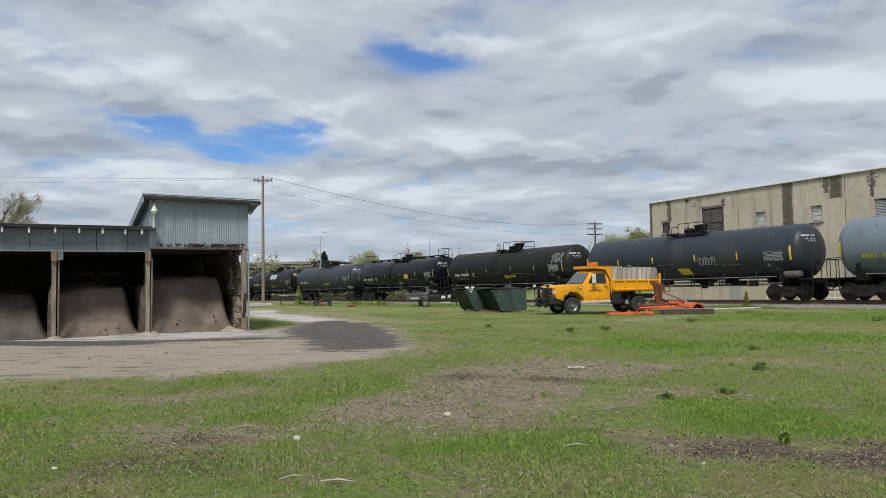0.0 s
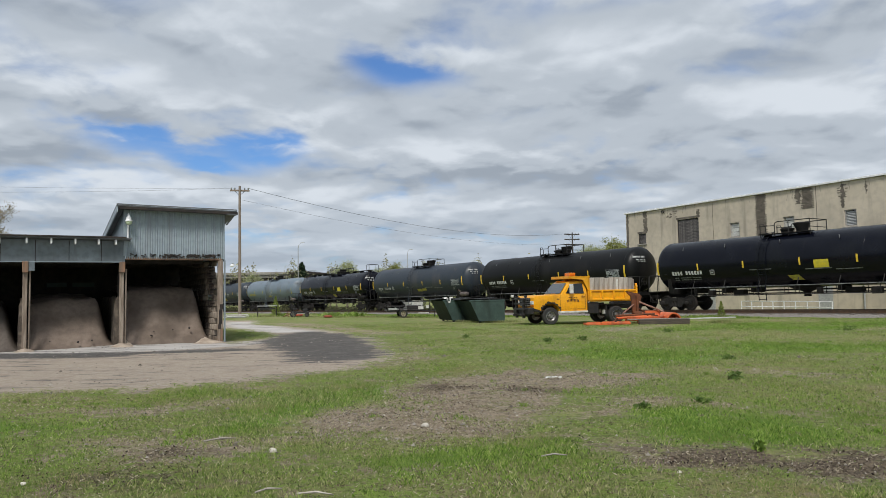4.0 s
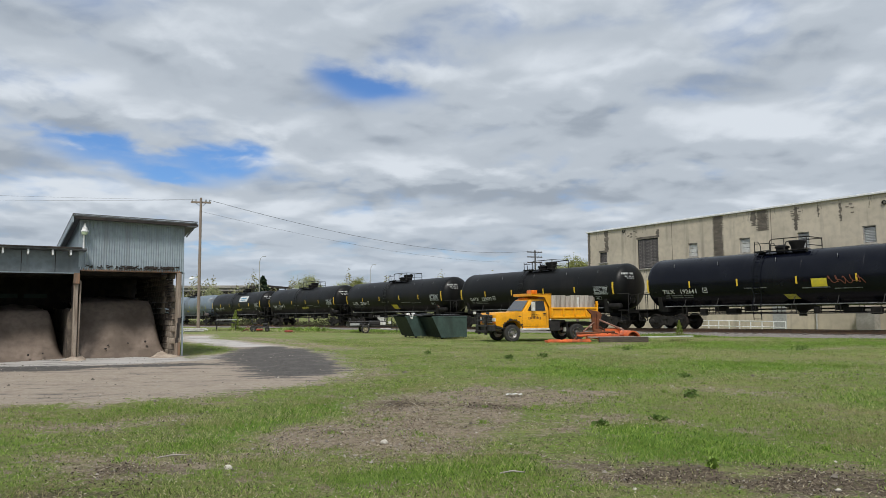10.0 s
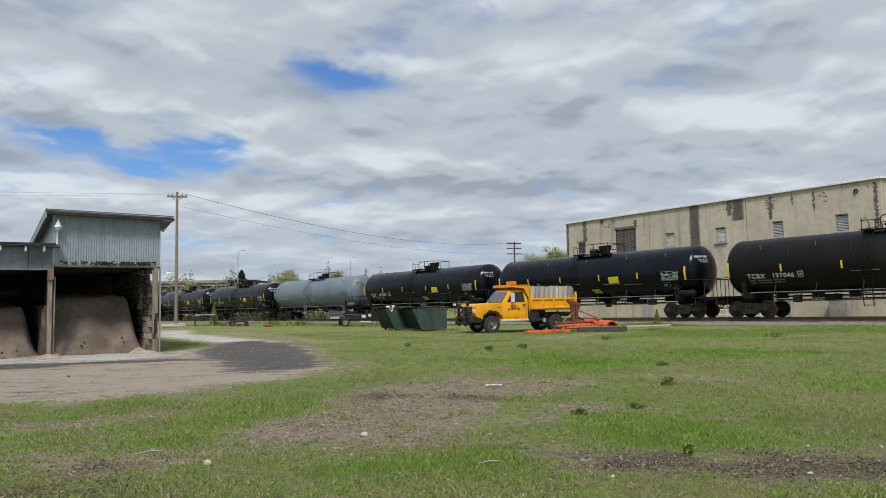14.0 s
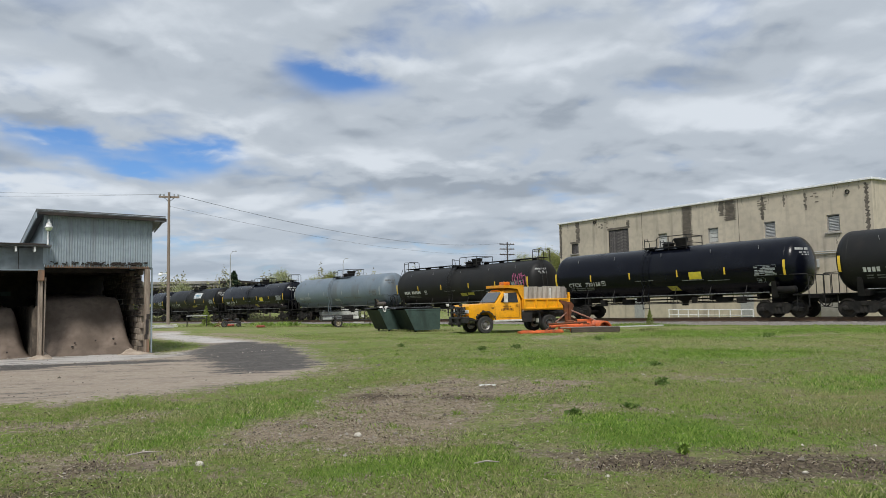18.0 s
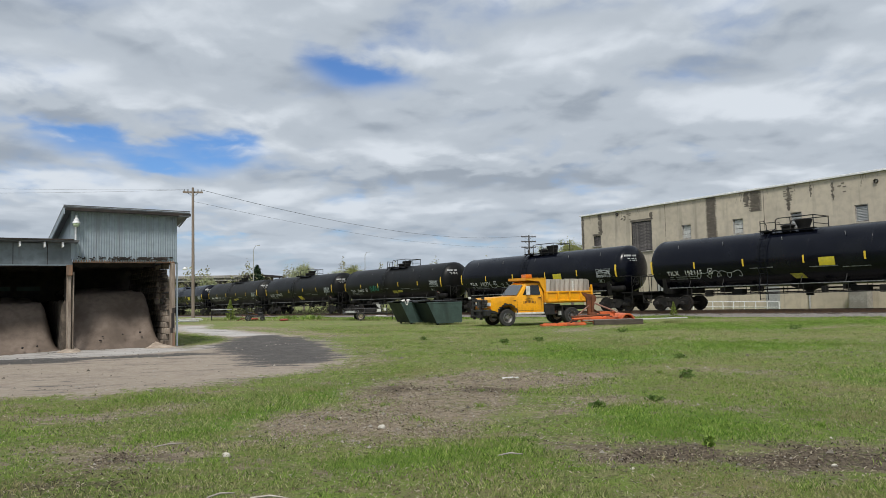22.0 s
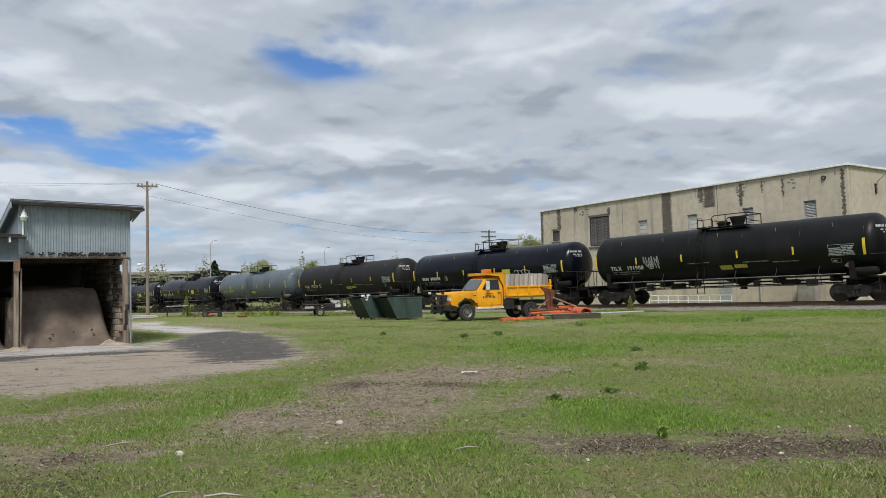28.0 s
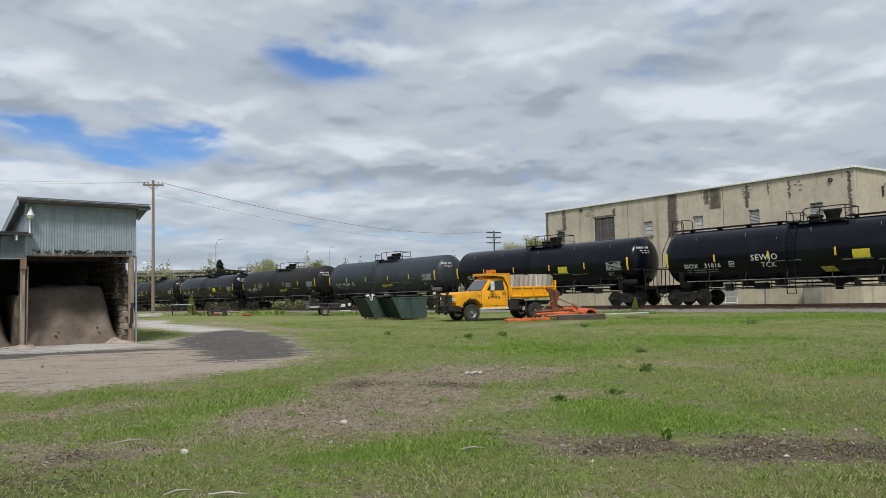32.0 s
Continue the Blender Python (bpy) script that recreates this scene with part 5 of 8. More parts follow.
OLD_TIMBER = material("weathered_grey_timber", (0.36, 0.30, 0.24), 0.9, 0, (0.22, 0.17, 0.13), 3, 7, (0.35, 0.65), 0.5, 35, (8, 8, 0.5), (0.12, 0.09, 0.07), stretch=(6, 6, 0.6))
RUSTY_TIMBER = material("rust_stained_timber", (0.30, 0.17, 0.10), 0.9, 0, (0.20, 0.14, 0.10), 3, 7, (0.35, 0.65), 0.5, 35, (8, 8, 0.6), (0.07, 0.06, 0.055), stretch=(6, 6, 0.6))
NEAR_BLACK = material("dark_tarred_timber", (0.016, 0.014, 0.013), 0.85, 0, (0.045, 0.035, 0.03), 4, 6, (0.35, 0.65), 0.4, 30)
SAND = material("damp_road_sand", (0.25, 0.20, 0.165), 0.97, 0, (0.145, 0.115, 0.093), 0.9, 8, (0.35, 0.65), 0.7, 30, spec=0.1)
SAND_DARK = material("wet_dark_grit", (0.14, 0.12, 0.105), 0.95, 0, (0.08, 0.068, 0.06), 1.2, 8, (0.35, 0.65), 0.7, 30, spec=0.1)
SAND_PALE = material("spilled_pale_sand", (0.50, 0.42, 0.34), 0.97, 0, (0.34, 0.28, 0.225), 3, 7, (0.35, 0.65), 0.6, 40, spec=0.1)
# stub wall colour, reused to paint the shade on the inner blocks
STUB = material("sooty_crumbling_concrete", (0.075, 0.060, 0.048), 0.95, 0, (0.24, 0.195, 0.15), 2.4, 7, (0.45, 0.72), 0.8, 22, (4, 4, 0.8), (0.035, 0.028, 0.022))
BLOCK = material("stained_concrete_block", (0.40, 0.345, 0.275), 0.95, 0, (0.27, 0.225, 0.18), 2.2, 7, (0.35, 0.65), 0.5, 30, vary=0.25)
DIM_PANE = material("grimy_green_pane", (0.035, 0.06, 0.055), 0.5)
LAMP_GLASS = material("greenish_lamp_glass", (0.55, 0.68, 0.45), 0.25, 0, (0.5, 0.6, 0.4), 9)


def corrugated(name, x0, x1, z0, z1, pitch, amp, mat, parent, m, bottom=None):
    """Ribbed sheet in the plane y = 0, ribs upright."""
    bm = fresh()
    n = int((x1 - x0) / pitch * 6)
    prev = None
    for i in range(n + 1):
        x = x0 + (x1 - x0) * i / n
        y = amp * math.sin(2 * math.pi * x / pitch)
        lo = z0 + (bottom(x) if bottom else 0)
        cur = [bm.verts.new((x, y, lo)), bm.verts.new((x, y, z1)), bm.verts.new((x, y + 0.012, lo)), bm.verts.new((x, y + 0.012, z1))]
        if prev:
            bm.faces.new((prev[0], cur[0], cur[1], prev[1]))
            bm.faces.new((prev[2], prev[3], cur[3], cur[2]))
            bm.faces.new((prev[0], prev[2], cur[2], cur[0]))
            bm.faces.new((prev[1], cur[1], cur[3], prev[3]))
        prev = cur
    ob = part(name, bm, mat, parent, angle=60)
    ob.matrix_basis = m
    return ob


def sand_heap(x0, x1, y_face, top, depth, seed, lean=1.0, mat=None):
    """A heap filling a bay: steep worn face, rounded top, rising towards the back."""
    rd = Vector((seed * 3.1, seed * 1.7, 0))
    bm = fresh()
    nx, ny = 34, 44
    grid = []
    for j in range(ny + 1):
        v = j / ny
        y = y_face - 0.25 + v * v * depth * 0.6 + v * depth * 0.4
        row = []
        for i in range(nx + 1):
            x = x0 + (x1 - x0) * i / nx
            side = abs(i / nx - 0.5) * 2
            rise = smooth01(np.array(y - y_face - 0.22 * noise.noise(Vector((x * 1.2, seed, 0)))), -0.25, 1.05 * lean)
            h = float(rise) * (top - 0.14 * side ** 4) + 0.05 * max(y - y_face - 1.2, 0)
            h *= 0.08 + 0.92 * float(smooth01(np.array(x1 - x + 0.12 * noise.noise(Vector((y * 1.3, seed, 4)))), 0.0, 0.42 + 0.1 * min(y - y_face, 2)))
            h += 0.10 * noise.noise(Vector((x * 1.6, y * 1.6, 0)) + rd) * float(rise) + 0.03 * noise.noise(Vector((x * 6, y * 6, h * 5)) + rd)
            row.append(bm.verts.new((x, y, min(max(h, 0.0), 2.55) - 0.02)))
        grid.append(row)
    for a, b in zip(grid, grid[1:]):
        for i in range(nx):
            bm.faces.new((a[i], a[i + 1], b[i + 1], b[i]))
    ob = part("sand_heap", bm, mat or SAND, angle=0)
    ob.data.shade_smooth()
    ob.matrix_basis = SHED
    return tagged(ob, "brown heap of damp road sand inside a shed bay" if mat is None else "dark heap of sand inside a shed bay", "sand heap", "sand heaps in the shed")


def mound(name, c, rx, ry, h, mat, seed):
    bm = fresh()
    n, rings = 22, 7
    rows = []
    for j in range(rings + 1):
        r = j / rings
        rows.append([bm.verts.new((c[0] + rx * r * math.cos(6.283 * i / n) * (1 + 0.18 * noise.noise(Vector((i, seed, 0)))), c[1] + ry * r * math.sin(6.283 * i / n),
                                   c[2] + h * (math.cos(min(r, 1) * math.pi) * 0.5 + 0.5) * (1 + 0.35 * noise.noise(Vector((i * 0.7, j, seed)))) - 0.015)) for i in range(n)])
    for a, b in zip(rows, rows[1:]):
        for i in range(n):
            bm.faces.new((a[i], b[i], b[(i + 1) % n], a[(i + 1) % n]))
    bm.faces.new(rows[0])
    bmesh.ops.recalc_face_normals(bm, faces=bm.faces)
    ob = part(name, bm, mat, angle=0)
    ob.data.shade_smooth()
    return ob


def build_shed():
    rd = random.Random(21)
    s = tagged(empty("storage_shed", SHED), "open-fronted blue-grey metal sand shed with timber posts", "shed")
    bays = [-3.28 - 2.72 * k for k in range(6)]      # partition lines to the low end
    depth, end = 7.0, bays[-1]
    # posts
    for k, x in enumerate(bays):
        bm = fresh()
        add_box(bm, (x, 0.1, 1.36), (0.13, 0.14, 2.76), 0.015)
        add_box(bm, (x + 0.115, 0.16, 1.25), (0.05, 0.12, 2.5), 0.012, pose(0, 0, 0, 0, 0.4, 0))
        part("post", bm, OLD_TIMBER, s)
        box_part("post_cap", (x, 0.02, 2.58), (0.17, 0.18, 0.34), RUSTY_TIMBER, s, 0.01)
    bm = fresh()
    add_box(bm, (-0.13, 0.10, 1.40), (0.15, 0.2, 2.84), 0.015)
    part("corner_post", bm, OLD_TIMBER, s, "stained timber corner post")
    bm = fresh()
    for z0, z1, dx in ((0.62, 1.12, 0.0), (1.12, 1.3, 0.03), (0.45, 0.62, -0.03)):
        add_box(bm, (-0.14 + dx, -0.003, (z0 + z1) / 2), (0.10, 0.012, z1 - z0), 0.004)
    part("tar_patch", bm, NEAR_BLACK, s)
    box_part("rust_stain", (-0.11, -0.002, 0.25), (0.09, 0.012, 0.45), RUSTY_TIMBER, s, 0.003)
    box_part("corner_trim", (0.0, 0.0, 1.42), (0.035, 0.12, 2.84), METAL_SIDING, s, 0.005)
    # low front: fascia, eave, rafter tails
    box_part("low_fascia", ((end - 3.2) / 2, 0.0, 3.08), (-3.2 - end, 0.06, 0.70), FASCIA, s, 0.004)
    box_part("fascia_trim", ((end - 3.2) / 2, -0.034, 2.742), (-3.2 - end, 0.02, 0.03), METAL_SIDING, s)
    joint, x = None, -3.9
    while x > end:
        m = pose(x, -0.033, 3.08)
        if joint is None:
            joint = box_part("panel_joint", (0, 0, 0), (0.018, 0.012, 0.66), NEAR_BLACK, s)
            joint.matrix_basis = m
        else:
            again(joint, m)
        x -= 0.92
    box_part("hanging_flap", (bays[1] + 0.12, -0.03, 2.60), (0.26, 0.02, 0.28), FASCIA, s, 0.004)
    bm = fresh()
    vs = [(-3.05, -0.38, 3.46), (end - 0.3, -0.38, 3.50), (end - 0.3, depth, 3.0), (-3.05, depth, 2.96)]
    lo = [bm.verts.new((x, y, z)) for x, y, z in vs]
    hi = [bm.verts.new((x, y, z + 0.055)) for x, y, z in vs]
    bm.faces.new(lo)
    bm.faces.new(hi[::-1])
    for i in range(4):
        bm.faces.new((lo[i], hi[i], hi[(i + 1) % 4], lo[(i + 1) % 4]))
    bmesh.ops.recalc_face_normals(bm, faces=bm.faces)
    part("low_roof", bm, ROOF_METAL, s)
    box_part("eave_edge", ((end - 3.3) / 2, -0.395, 3.52), (-3.1 - end, 0.03, 0.045), NEAR_BLACK, s, 0.004)
    x, tail = -3.5, None
    while x > end:
        m = pose(x, -0.16, 3.37, 0, 0, 0)
        if tail is None:
            tail = box_part("rafter_tail", (0, 0, 0), (0.05, 0.36, 0.16), FLASHING, s, 0.006)
            tail.matrix_basis = m
        else:
            again(tail, m @ pose(0, 0, rd.uniform(-0.015, 0.015)))
        x -= rd.choice((0.5, 0.66, 0.7))
    # tall bay: ribbed face, torn lower edge, side wall, roof
    corrugated("ribbed_face", -3.18, 0.0, 2.86, 4.46, 0.076, 0.011, METAL_SIDING, s, Matrix(), lambda x: 0.035 * noise.noise(Vector((x * 3, 2, 0))))
    box_part("lintel", (-1.62, 0.08, 2.865), (3.1, 0.16, 0.085), RUSTY_TIMBER, s, 0.012)
    bm = fresh()
    for k in range(170):
        x = rd.choice((rd.uniform(-3.05, -0.15), rd.gauss(-1.75, 0.16), rd.gauss(-1.05, 0.12), rd.gauss(-0.55, 0.14)))
        x = min(max(x, -3.05), -0.12)
        add_box(bm, (0, 0, 0), (rd.uniform(0.02, 0.11), 0.03, rd.uniform(0.012, 0.055)), 0.006, pose(x, -0.035 + rd.uniform(-0.02, 0.02), 2.94 + rd.uniform(-0.02, 0.07), 0, rd.uniform(-25, 25), 0))
    tagged(part("torn_edge", bm, NEAR_BLACK, s), kind="stuff")
    bm = fresh()
    pts = [(0, 2.9), (6.9, 2.9), (6.9, 3.35), (0, 4.46)]
    add_prism(bm, [(-p, z) for p, z in pts], pose(-3.24, 0, 0, 0, 0, -90), 0.05)
    part("tall_side_wall", bm, METAL_SIDING, s)
    box_part("side_corner_trim", (-3.2, -0.02, 3.7), (0.1, 0.06, 1.52), METAL_SIDING, s, 0.005)
    bm = fresh()
    vs = [(0.34, -0.34, 4.47), (-3.5, -0.34, 4.52), (-3.5, depth + 0.2, 3.36), (0.34, depth + 0.2, 3.30)]
    lo = [bm.verts.new(v) for v in vs]
    hi = [bm.verts.new((x, y, z + 0.06)) for x, y, z in vs]
    bm.faces.new(lo)
    bm.faces.new(hi[::-1])
    for i in range(4):
        bm.faces.new((lo[i], hi[i], hi[(i + 1) % 4], lo[(i + 1) % 4]))
    bmesh.ops.recalc_face_normals(bm, faces=bm.faces)
    part("tall_roof", bm, ROOF_METAL, s)
    corrugated("roof_ribs", -3.5, 0.34, 0.0, 0.035, 0.076, 0.014, ROOF_METAL, s, pose(0, -0.36, 4.545, 0, 0.6, 0))
    box_part("front_barge_board", (-1.58, -0.33, 4.45), (3.8, 0.03, 0.09), NEAR_BLACK, s, 0.004, m=pose(0, 0, 0, 0, 0.7, 0))
    bm = fresh()
    a, b2 = Vector((-3.48, -0.34, 4.46)), Vector((-3.48, depth, 3.33))
    add_box(bm, (0, (b2 - a).length / 2, 0), (0.04, (b2 - a).length, 0.2), 0.004, pose(a.x, a.y, a.z - 0.03, math.degrees(math.atan2(b2.z - a.z, b2.y - a.y))))
    part("rake_board", bm, METAL_SIDING, s)
    bm = fresh()
    add_tube(bm, [(0.3, -0.2, 4.42), (0.03, -0.1, 4.05)], 0.03, 5)
    add_box(bm, (0.16, -0.2, 4.40), (0.34, 0.3, 0.05), 0.006)
    part("eave_bracket", bm, ROOF_METAL, s)
    # end and rear walls, and the block walls between bays
    box_part("end_wall", (0.02, depth / 2 + 0.1, 3.35), (0.06, depth - 0.2, 1.1), METAL_SIDING, s)
    # rear wall, joists and lining boards share one near-black colour
    wall_with_openings("rear_wall", -end, 0.0, 3.2, 0.12, [(-end - 5.2, -end - 4.5, 2.05, 2.22), (-end - 4.3, -end - 3.5, 2.05, 2.22), (-end - 9, -end - 8.2, 2.05, 2.2)], NEAR_BLACK, pose(end, depth, 0), s)
    # opaque panes added to dim the daylight in the rear slots
    for x0, x1 in ((-5.2, -4.5), (-4.3, -3.5), (-9.0, -8.2)):
        box_part("slot_pane", ((x0 + x1) / 2, depth + 0.05, 2.13), (x1 - x0, 0.015, 0.18), DIM_PANE, s)
    box_part("low_end_wall", (end - 0.1, depth / 2, 1.6), (0.15, depth, 3.2), METAL_SIDING, s)
    # worn concrete stub walls between the bays
    for k, x in enumerate(bays):
        bm = fresh()
        ny, nz = 26, 14
        for side in (0, 1):
            grid = []
            for j in range(nz + 1):
                row = []
                for i in range(ny + 1):
                    y = 0.42 + (depth - 0.9) * i / ny
                    top = 1.62 + 0.10 * noise.noise(Vector((y * 2.1, k, 0))) - 0.16 * max(0.0, noise.noise(Vector((y * 5, k, 3))))
                    z = top * j / nz
                    out = 0.03 * noise.noise(Vector((y * 3, z * 4, k + side * 9))) + 0.018 * noise.noise(Vector((y * 11, z * 12, k)))
                    xx = x - 0.06 + (-1 if side else 1) * (0.10 + out - 0.05 * (j / nz) ** 6)
                    row.append(bm.verts.new((xx, y + 0.04 * noise.noise(Vector((z * 4, k, 8))) * (i == 0), z)))
                grid.append(row)
            for p, q in zip(grid, grid[1:]):
                for i in range(ny):
                    bm.faces.new((p[i], p[i + 1], q[i + 1], q[i]))
            if side == 0:
                first = grid
        for i in range(ny):
            bm.faces.new((first[-1][i], first[-1][i + 1], grid[-1][i + 1], grid[-1][i]))
        for p, q, c, d in zip(first, first[1:], grid, grid[1:]):
            bm.faces.new((p[0], q[0], d[0], c[0]))
        bmesh.ops.recalc_face_normals(bm, faces=bm.faces)
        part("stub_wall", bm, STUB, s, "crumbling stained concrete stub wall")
        # rotten boards nailed above the stub
        for i in range(3):
            box_part("lining_board", (x - 0.02, 0.34 + i * 0.22, 2.0 + rd.uniform(-0.1, 0.1)), (0.05, 0.15, rd.uniform(0.7, 1.1)), NEAR_BLACK, s, 0.008)
    # block wall at the open corner: small courses, pale near the mouth, dark and broken above; shade deeper in is
    # painted as dark blocks
    wall = empty("block_wall")
    wall.parent = s
    block = block_dark = None
    for r in range(14):
        for c in range(16):
            y = 0.45 + c * 0.41 + (0.2 if r % 2 else 0)
            gone = r > 5 and c < 4 and rd.random() < 0.42
            if y > depth - 0.3 or gone:
                continue
            m = pose(-0.17 + rd.uniform(-0.018, 0.018) - (0.04 if r < 2 else 0), y, 0.1 + r * 0.204, 0, rd.uniform(-0.7, 0.7), rd.uniform(-1.5, 1.5))
            dark_or_shaded = r > 5 or c > 1 or rd.random() < 0.15
            if dark_or_shaded:
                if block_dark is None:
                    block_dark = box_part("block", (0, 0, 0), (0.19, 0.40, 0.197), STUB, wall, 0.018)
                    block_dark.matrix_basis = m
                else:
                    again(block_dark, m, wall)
            elif block is None:
                block = box_part("block", (0, 0, 0), (0.19, 0.40, 0.197), BLOCK, wall, 0.018)
                block.matrix_basis = m
            else:
                again(block, m, wall)
    for k in range(16):
        z = 1.25 + 0.095 * k
        box_part("rotted_board", (-0.29 + rd.uniform(-0.03, 0.02), 0.75 + rd.uniform(-0.25, 0.45), z), (0.035, rd.uniform(0.25, 0.8), rd.uniform(0.03, 0.075)), NEAR_BLACK, s, 0.008, m=None)
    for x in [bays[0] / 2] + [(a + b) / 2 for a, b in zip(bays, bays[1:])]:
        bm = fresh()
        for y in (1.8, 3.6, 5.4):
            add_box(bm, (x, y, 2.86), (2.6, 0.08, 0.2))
        part("ceiling_joist", bm, NEAR_BLACK, s)
    # yard light on the corner
    lamp = empty("yard_light")
    lamp.parent = s
    bm = fresh()
    add_lathe(bm, [(0, 0.035), (0.06, 0.04), (0.08, 0.075), (0.15, 0.08), (0.17, 0.11), (0.21, 0.115)], (-3.12, -0.2, 4.27), (0, 0, -1), 16)
    part("reflector", bm, FLASHING, lamp)
    bm = fresh()
    add_lathe(bm, [(0, 0.10), (0.07, 0.09), (0.11, 0.05)], (-3.12, -0.2, 4.06), (0, 0, -1), 16)
    part("lamp_glass", bm, LAMP_GLASS, lamp)
    tube_part("conduit", [(-3.12, -0.2, 4.3), (-3.12, -0.04, 4.3), (-3.12, -0.04, 3.45)], 0.03, FLASHING, lamp)
    sand_heap(-3.12, -0.25, 0.55, 1.90, 5.5, 3, 1.3)
    sand_heap(-5.85, -3.42, 0.65, 1.60, 5.4, 5)
    # the two heaps further left take the darker sand colour
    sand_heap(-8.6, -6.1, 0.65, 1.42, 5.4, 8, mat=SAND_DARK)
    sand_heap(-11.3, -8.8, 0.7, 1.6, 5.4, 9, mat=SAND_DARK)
    for k, (x, y, rx, ry, h) in enumerate(((-3.3, -0.05, 0.50, 0.42, 0.13), (-5.98, -0.05, 0.42, 0.4, 0.11), (-0.45, 0.1, 0.6, 0.5, 0.09), (-8.7, 0, 0.4, 0.4, 0.1), (-0.55, 0.6, 0.45, 0.7, 0.16), (-3.15, 0.35, 0.35, 0.5, 0.2))):
        ob = mound("spilled_sand", (x, y, 0), rx, ry, h, SAND_PALE, k + 2)
        ob.matrix_basis = SHED
        tagged(ob, "pale sand spilled round a shed post", "spilled sand", "sand spills at the shed")
    for k, (x, z) in enumerate(((-2.3, 0.3), (-2.2, 0.42), (-1.6, 0.46), (-1.05, 0.5), (-4.5, 0.2), (-5.3, 0.25), (-4.1, 0.22))):
        bm = fresh()
        r = rd.uniform(0.016, 0.036)
        bmesh.ops.create_icosphere(bm, subdivisions=2, radius=r)
        for v in bm.verts:
            v.co *= 1 + 0.5 * noise.noise(v.co * 20 + Vector((k, 0, 0)))
            v.co.x *= 1.7
        ob = part("sand_lump", bm, NEAR_BLACK, angle=0)
        y = 0.62 + (z / 1.8) * 1.0 - 0.13
        ob.matrix_basis = SHED @ pose(x, y - 0.1, z, rd.uniform(0, 90), 0, rd.uniform(0, 90))
        tagged(ob, "dark clod stuck in the face of a sand pile", "clod", "clods in the sand")


build_shed()

# ---- poles and wires ----
WOOD_POLE = material("weathered_pole_timber", (0.20, 0.155, 0.125), 0.85, 0, (0.28, 0.225, 0.185), 3, 6, stretch=(6, 6, 0.5))
DARK_POLE = material("creosoted_pole_timber", (0.045, 0.040, 0.038), 0.85, 0, (0.08, 0.07, 0.065), 3, 6)
INSULATOR = material("grey_insulator", (0.35, 0.37, 0.38), 0.3)
WIRE = material("black_wire", (0.06, 0.06, 0.065), 0.6)


def build_pole(x, y, height, arms, turn, label, reach=1.1, wood=None, stout=1.0):
    z = gz(x, y)
    p = tagged(empty("utility_pole", pose(x, y, z, 0, 0, turn)), label, "utility pole", "utility poles")
    tube_part("pole", [(0, 0, -0.3), (0, 0, height / 2), (0, 0, height)], [0.125 * stout, 0.105 * stout, 0.085 * stout], wood or WOOD_POLE, p, 12)
    for h in arms:
        box_part("crossarm", (0, 0.14, h), (2 * reach, 0.1 * stout, 0.13 * stout), wood or WOOD_POLE, p, 0.01)
        tube_part("brace", [(-reach / 2, 0.16, h - 0.05), (0, 0.16, h - reach / 2), (reach / 2, 0.16, h - 0.05)], 0.02, DARK_IRON, p, 5)
        ins = None
        for dx in (-reach + 0.1, -reach / 2, reach / 2, reach - 0.1):
            if ins is None:
                bm = fresh()
                add_lathe(bm, [(0, 0.03), (0.05, 0.06), (0.09, 0.04), (0.12, 0.06), (0.17, 0.03)], (0, 0, 0), (0, 0, 1), 8)
                ins = part("insulator", bm, INSULATOR, p)
                ins.matrix_basis = pose(dx, 0.14, h + 0.06)
            else:
                again(ins, pose(dx, 0.14, h + 0.06))
    return p


POLE_A, POLE_B = (-13.72, 54.7), (24.6, 115.0)
pole_a = build_pole(*POLE_A, 9.95, (9.62,), 12, "tall weathered wooden utility pole with one crossarm", 0.72)
bm_lamp = fresh()
add_lathe(bm_lamp, [(0, 0.05), (0.06, 0.16), (0.16, 0.18), (0.2, 0.05)], (-0.55, 0, 3.98), (0, 0, -1), 12)
add_tube(bm_lamp, [(-0.1, 0, 3.9), (-0.55, 0, 3.95)], 0.025, 5)
part("bracket_lamp", bm_lamp, FLASHING, pole_a, "small white bracket lamp")
build_pole(*POLE_B, 11.6, (11.3, 10.5, 9.6), 12, "distant dark wooden pole with three crossarms", 1.3, DARK_POLE, 1.25)


def build_wires():
    def wire(a, b, sag, r=0.011):
        a, b = Vector(a), Vector(b)
        pts = [a.lerp(b, i / 24) - Vector((0, 0, sag * 4 * (i / 24) * (1 - i / 24))) for i in range(25)]
        ob = tube_part("overhead_wire", pts, r, WIRE, None, 4)
        tagged(ob, "thin black overhead wire between poles", "wire", "overhead wires")
    za, zb = gz(*POLE_A), gz(*POLE_B)
    wire((POLE_A[0] + 0.6, POLE_A[1] + 0.25, za + 9.8), (POLE_B[0] - 0.3, POLE_B[1], zb + 11.5), 1.6, 0.014)
    wire((POLE_A[0] + 0.08, POLE_A[1], za + 8.9), (POLE_B[0] - 0.3, POLE_B[1], zb + 9.7), 1.2, 0.008)
    wire((POLE_A[0] - 0.6, POLE_A[1], za + 9.8), (-75, 38, 11.5), 1.0, 0.006)
    wire((POLE_A[0] - 0.35, POLE_A[1], za + 9.8), (-75, 41, 11.0), 1.2, 0.006)


build_wires()

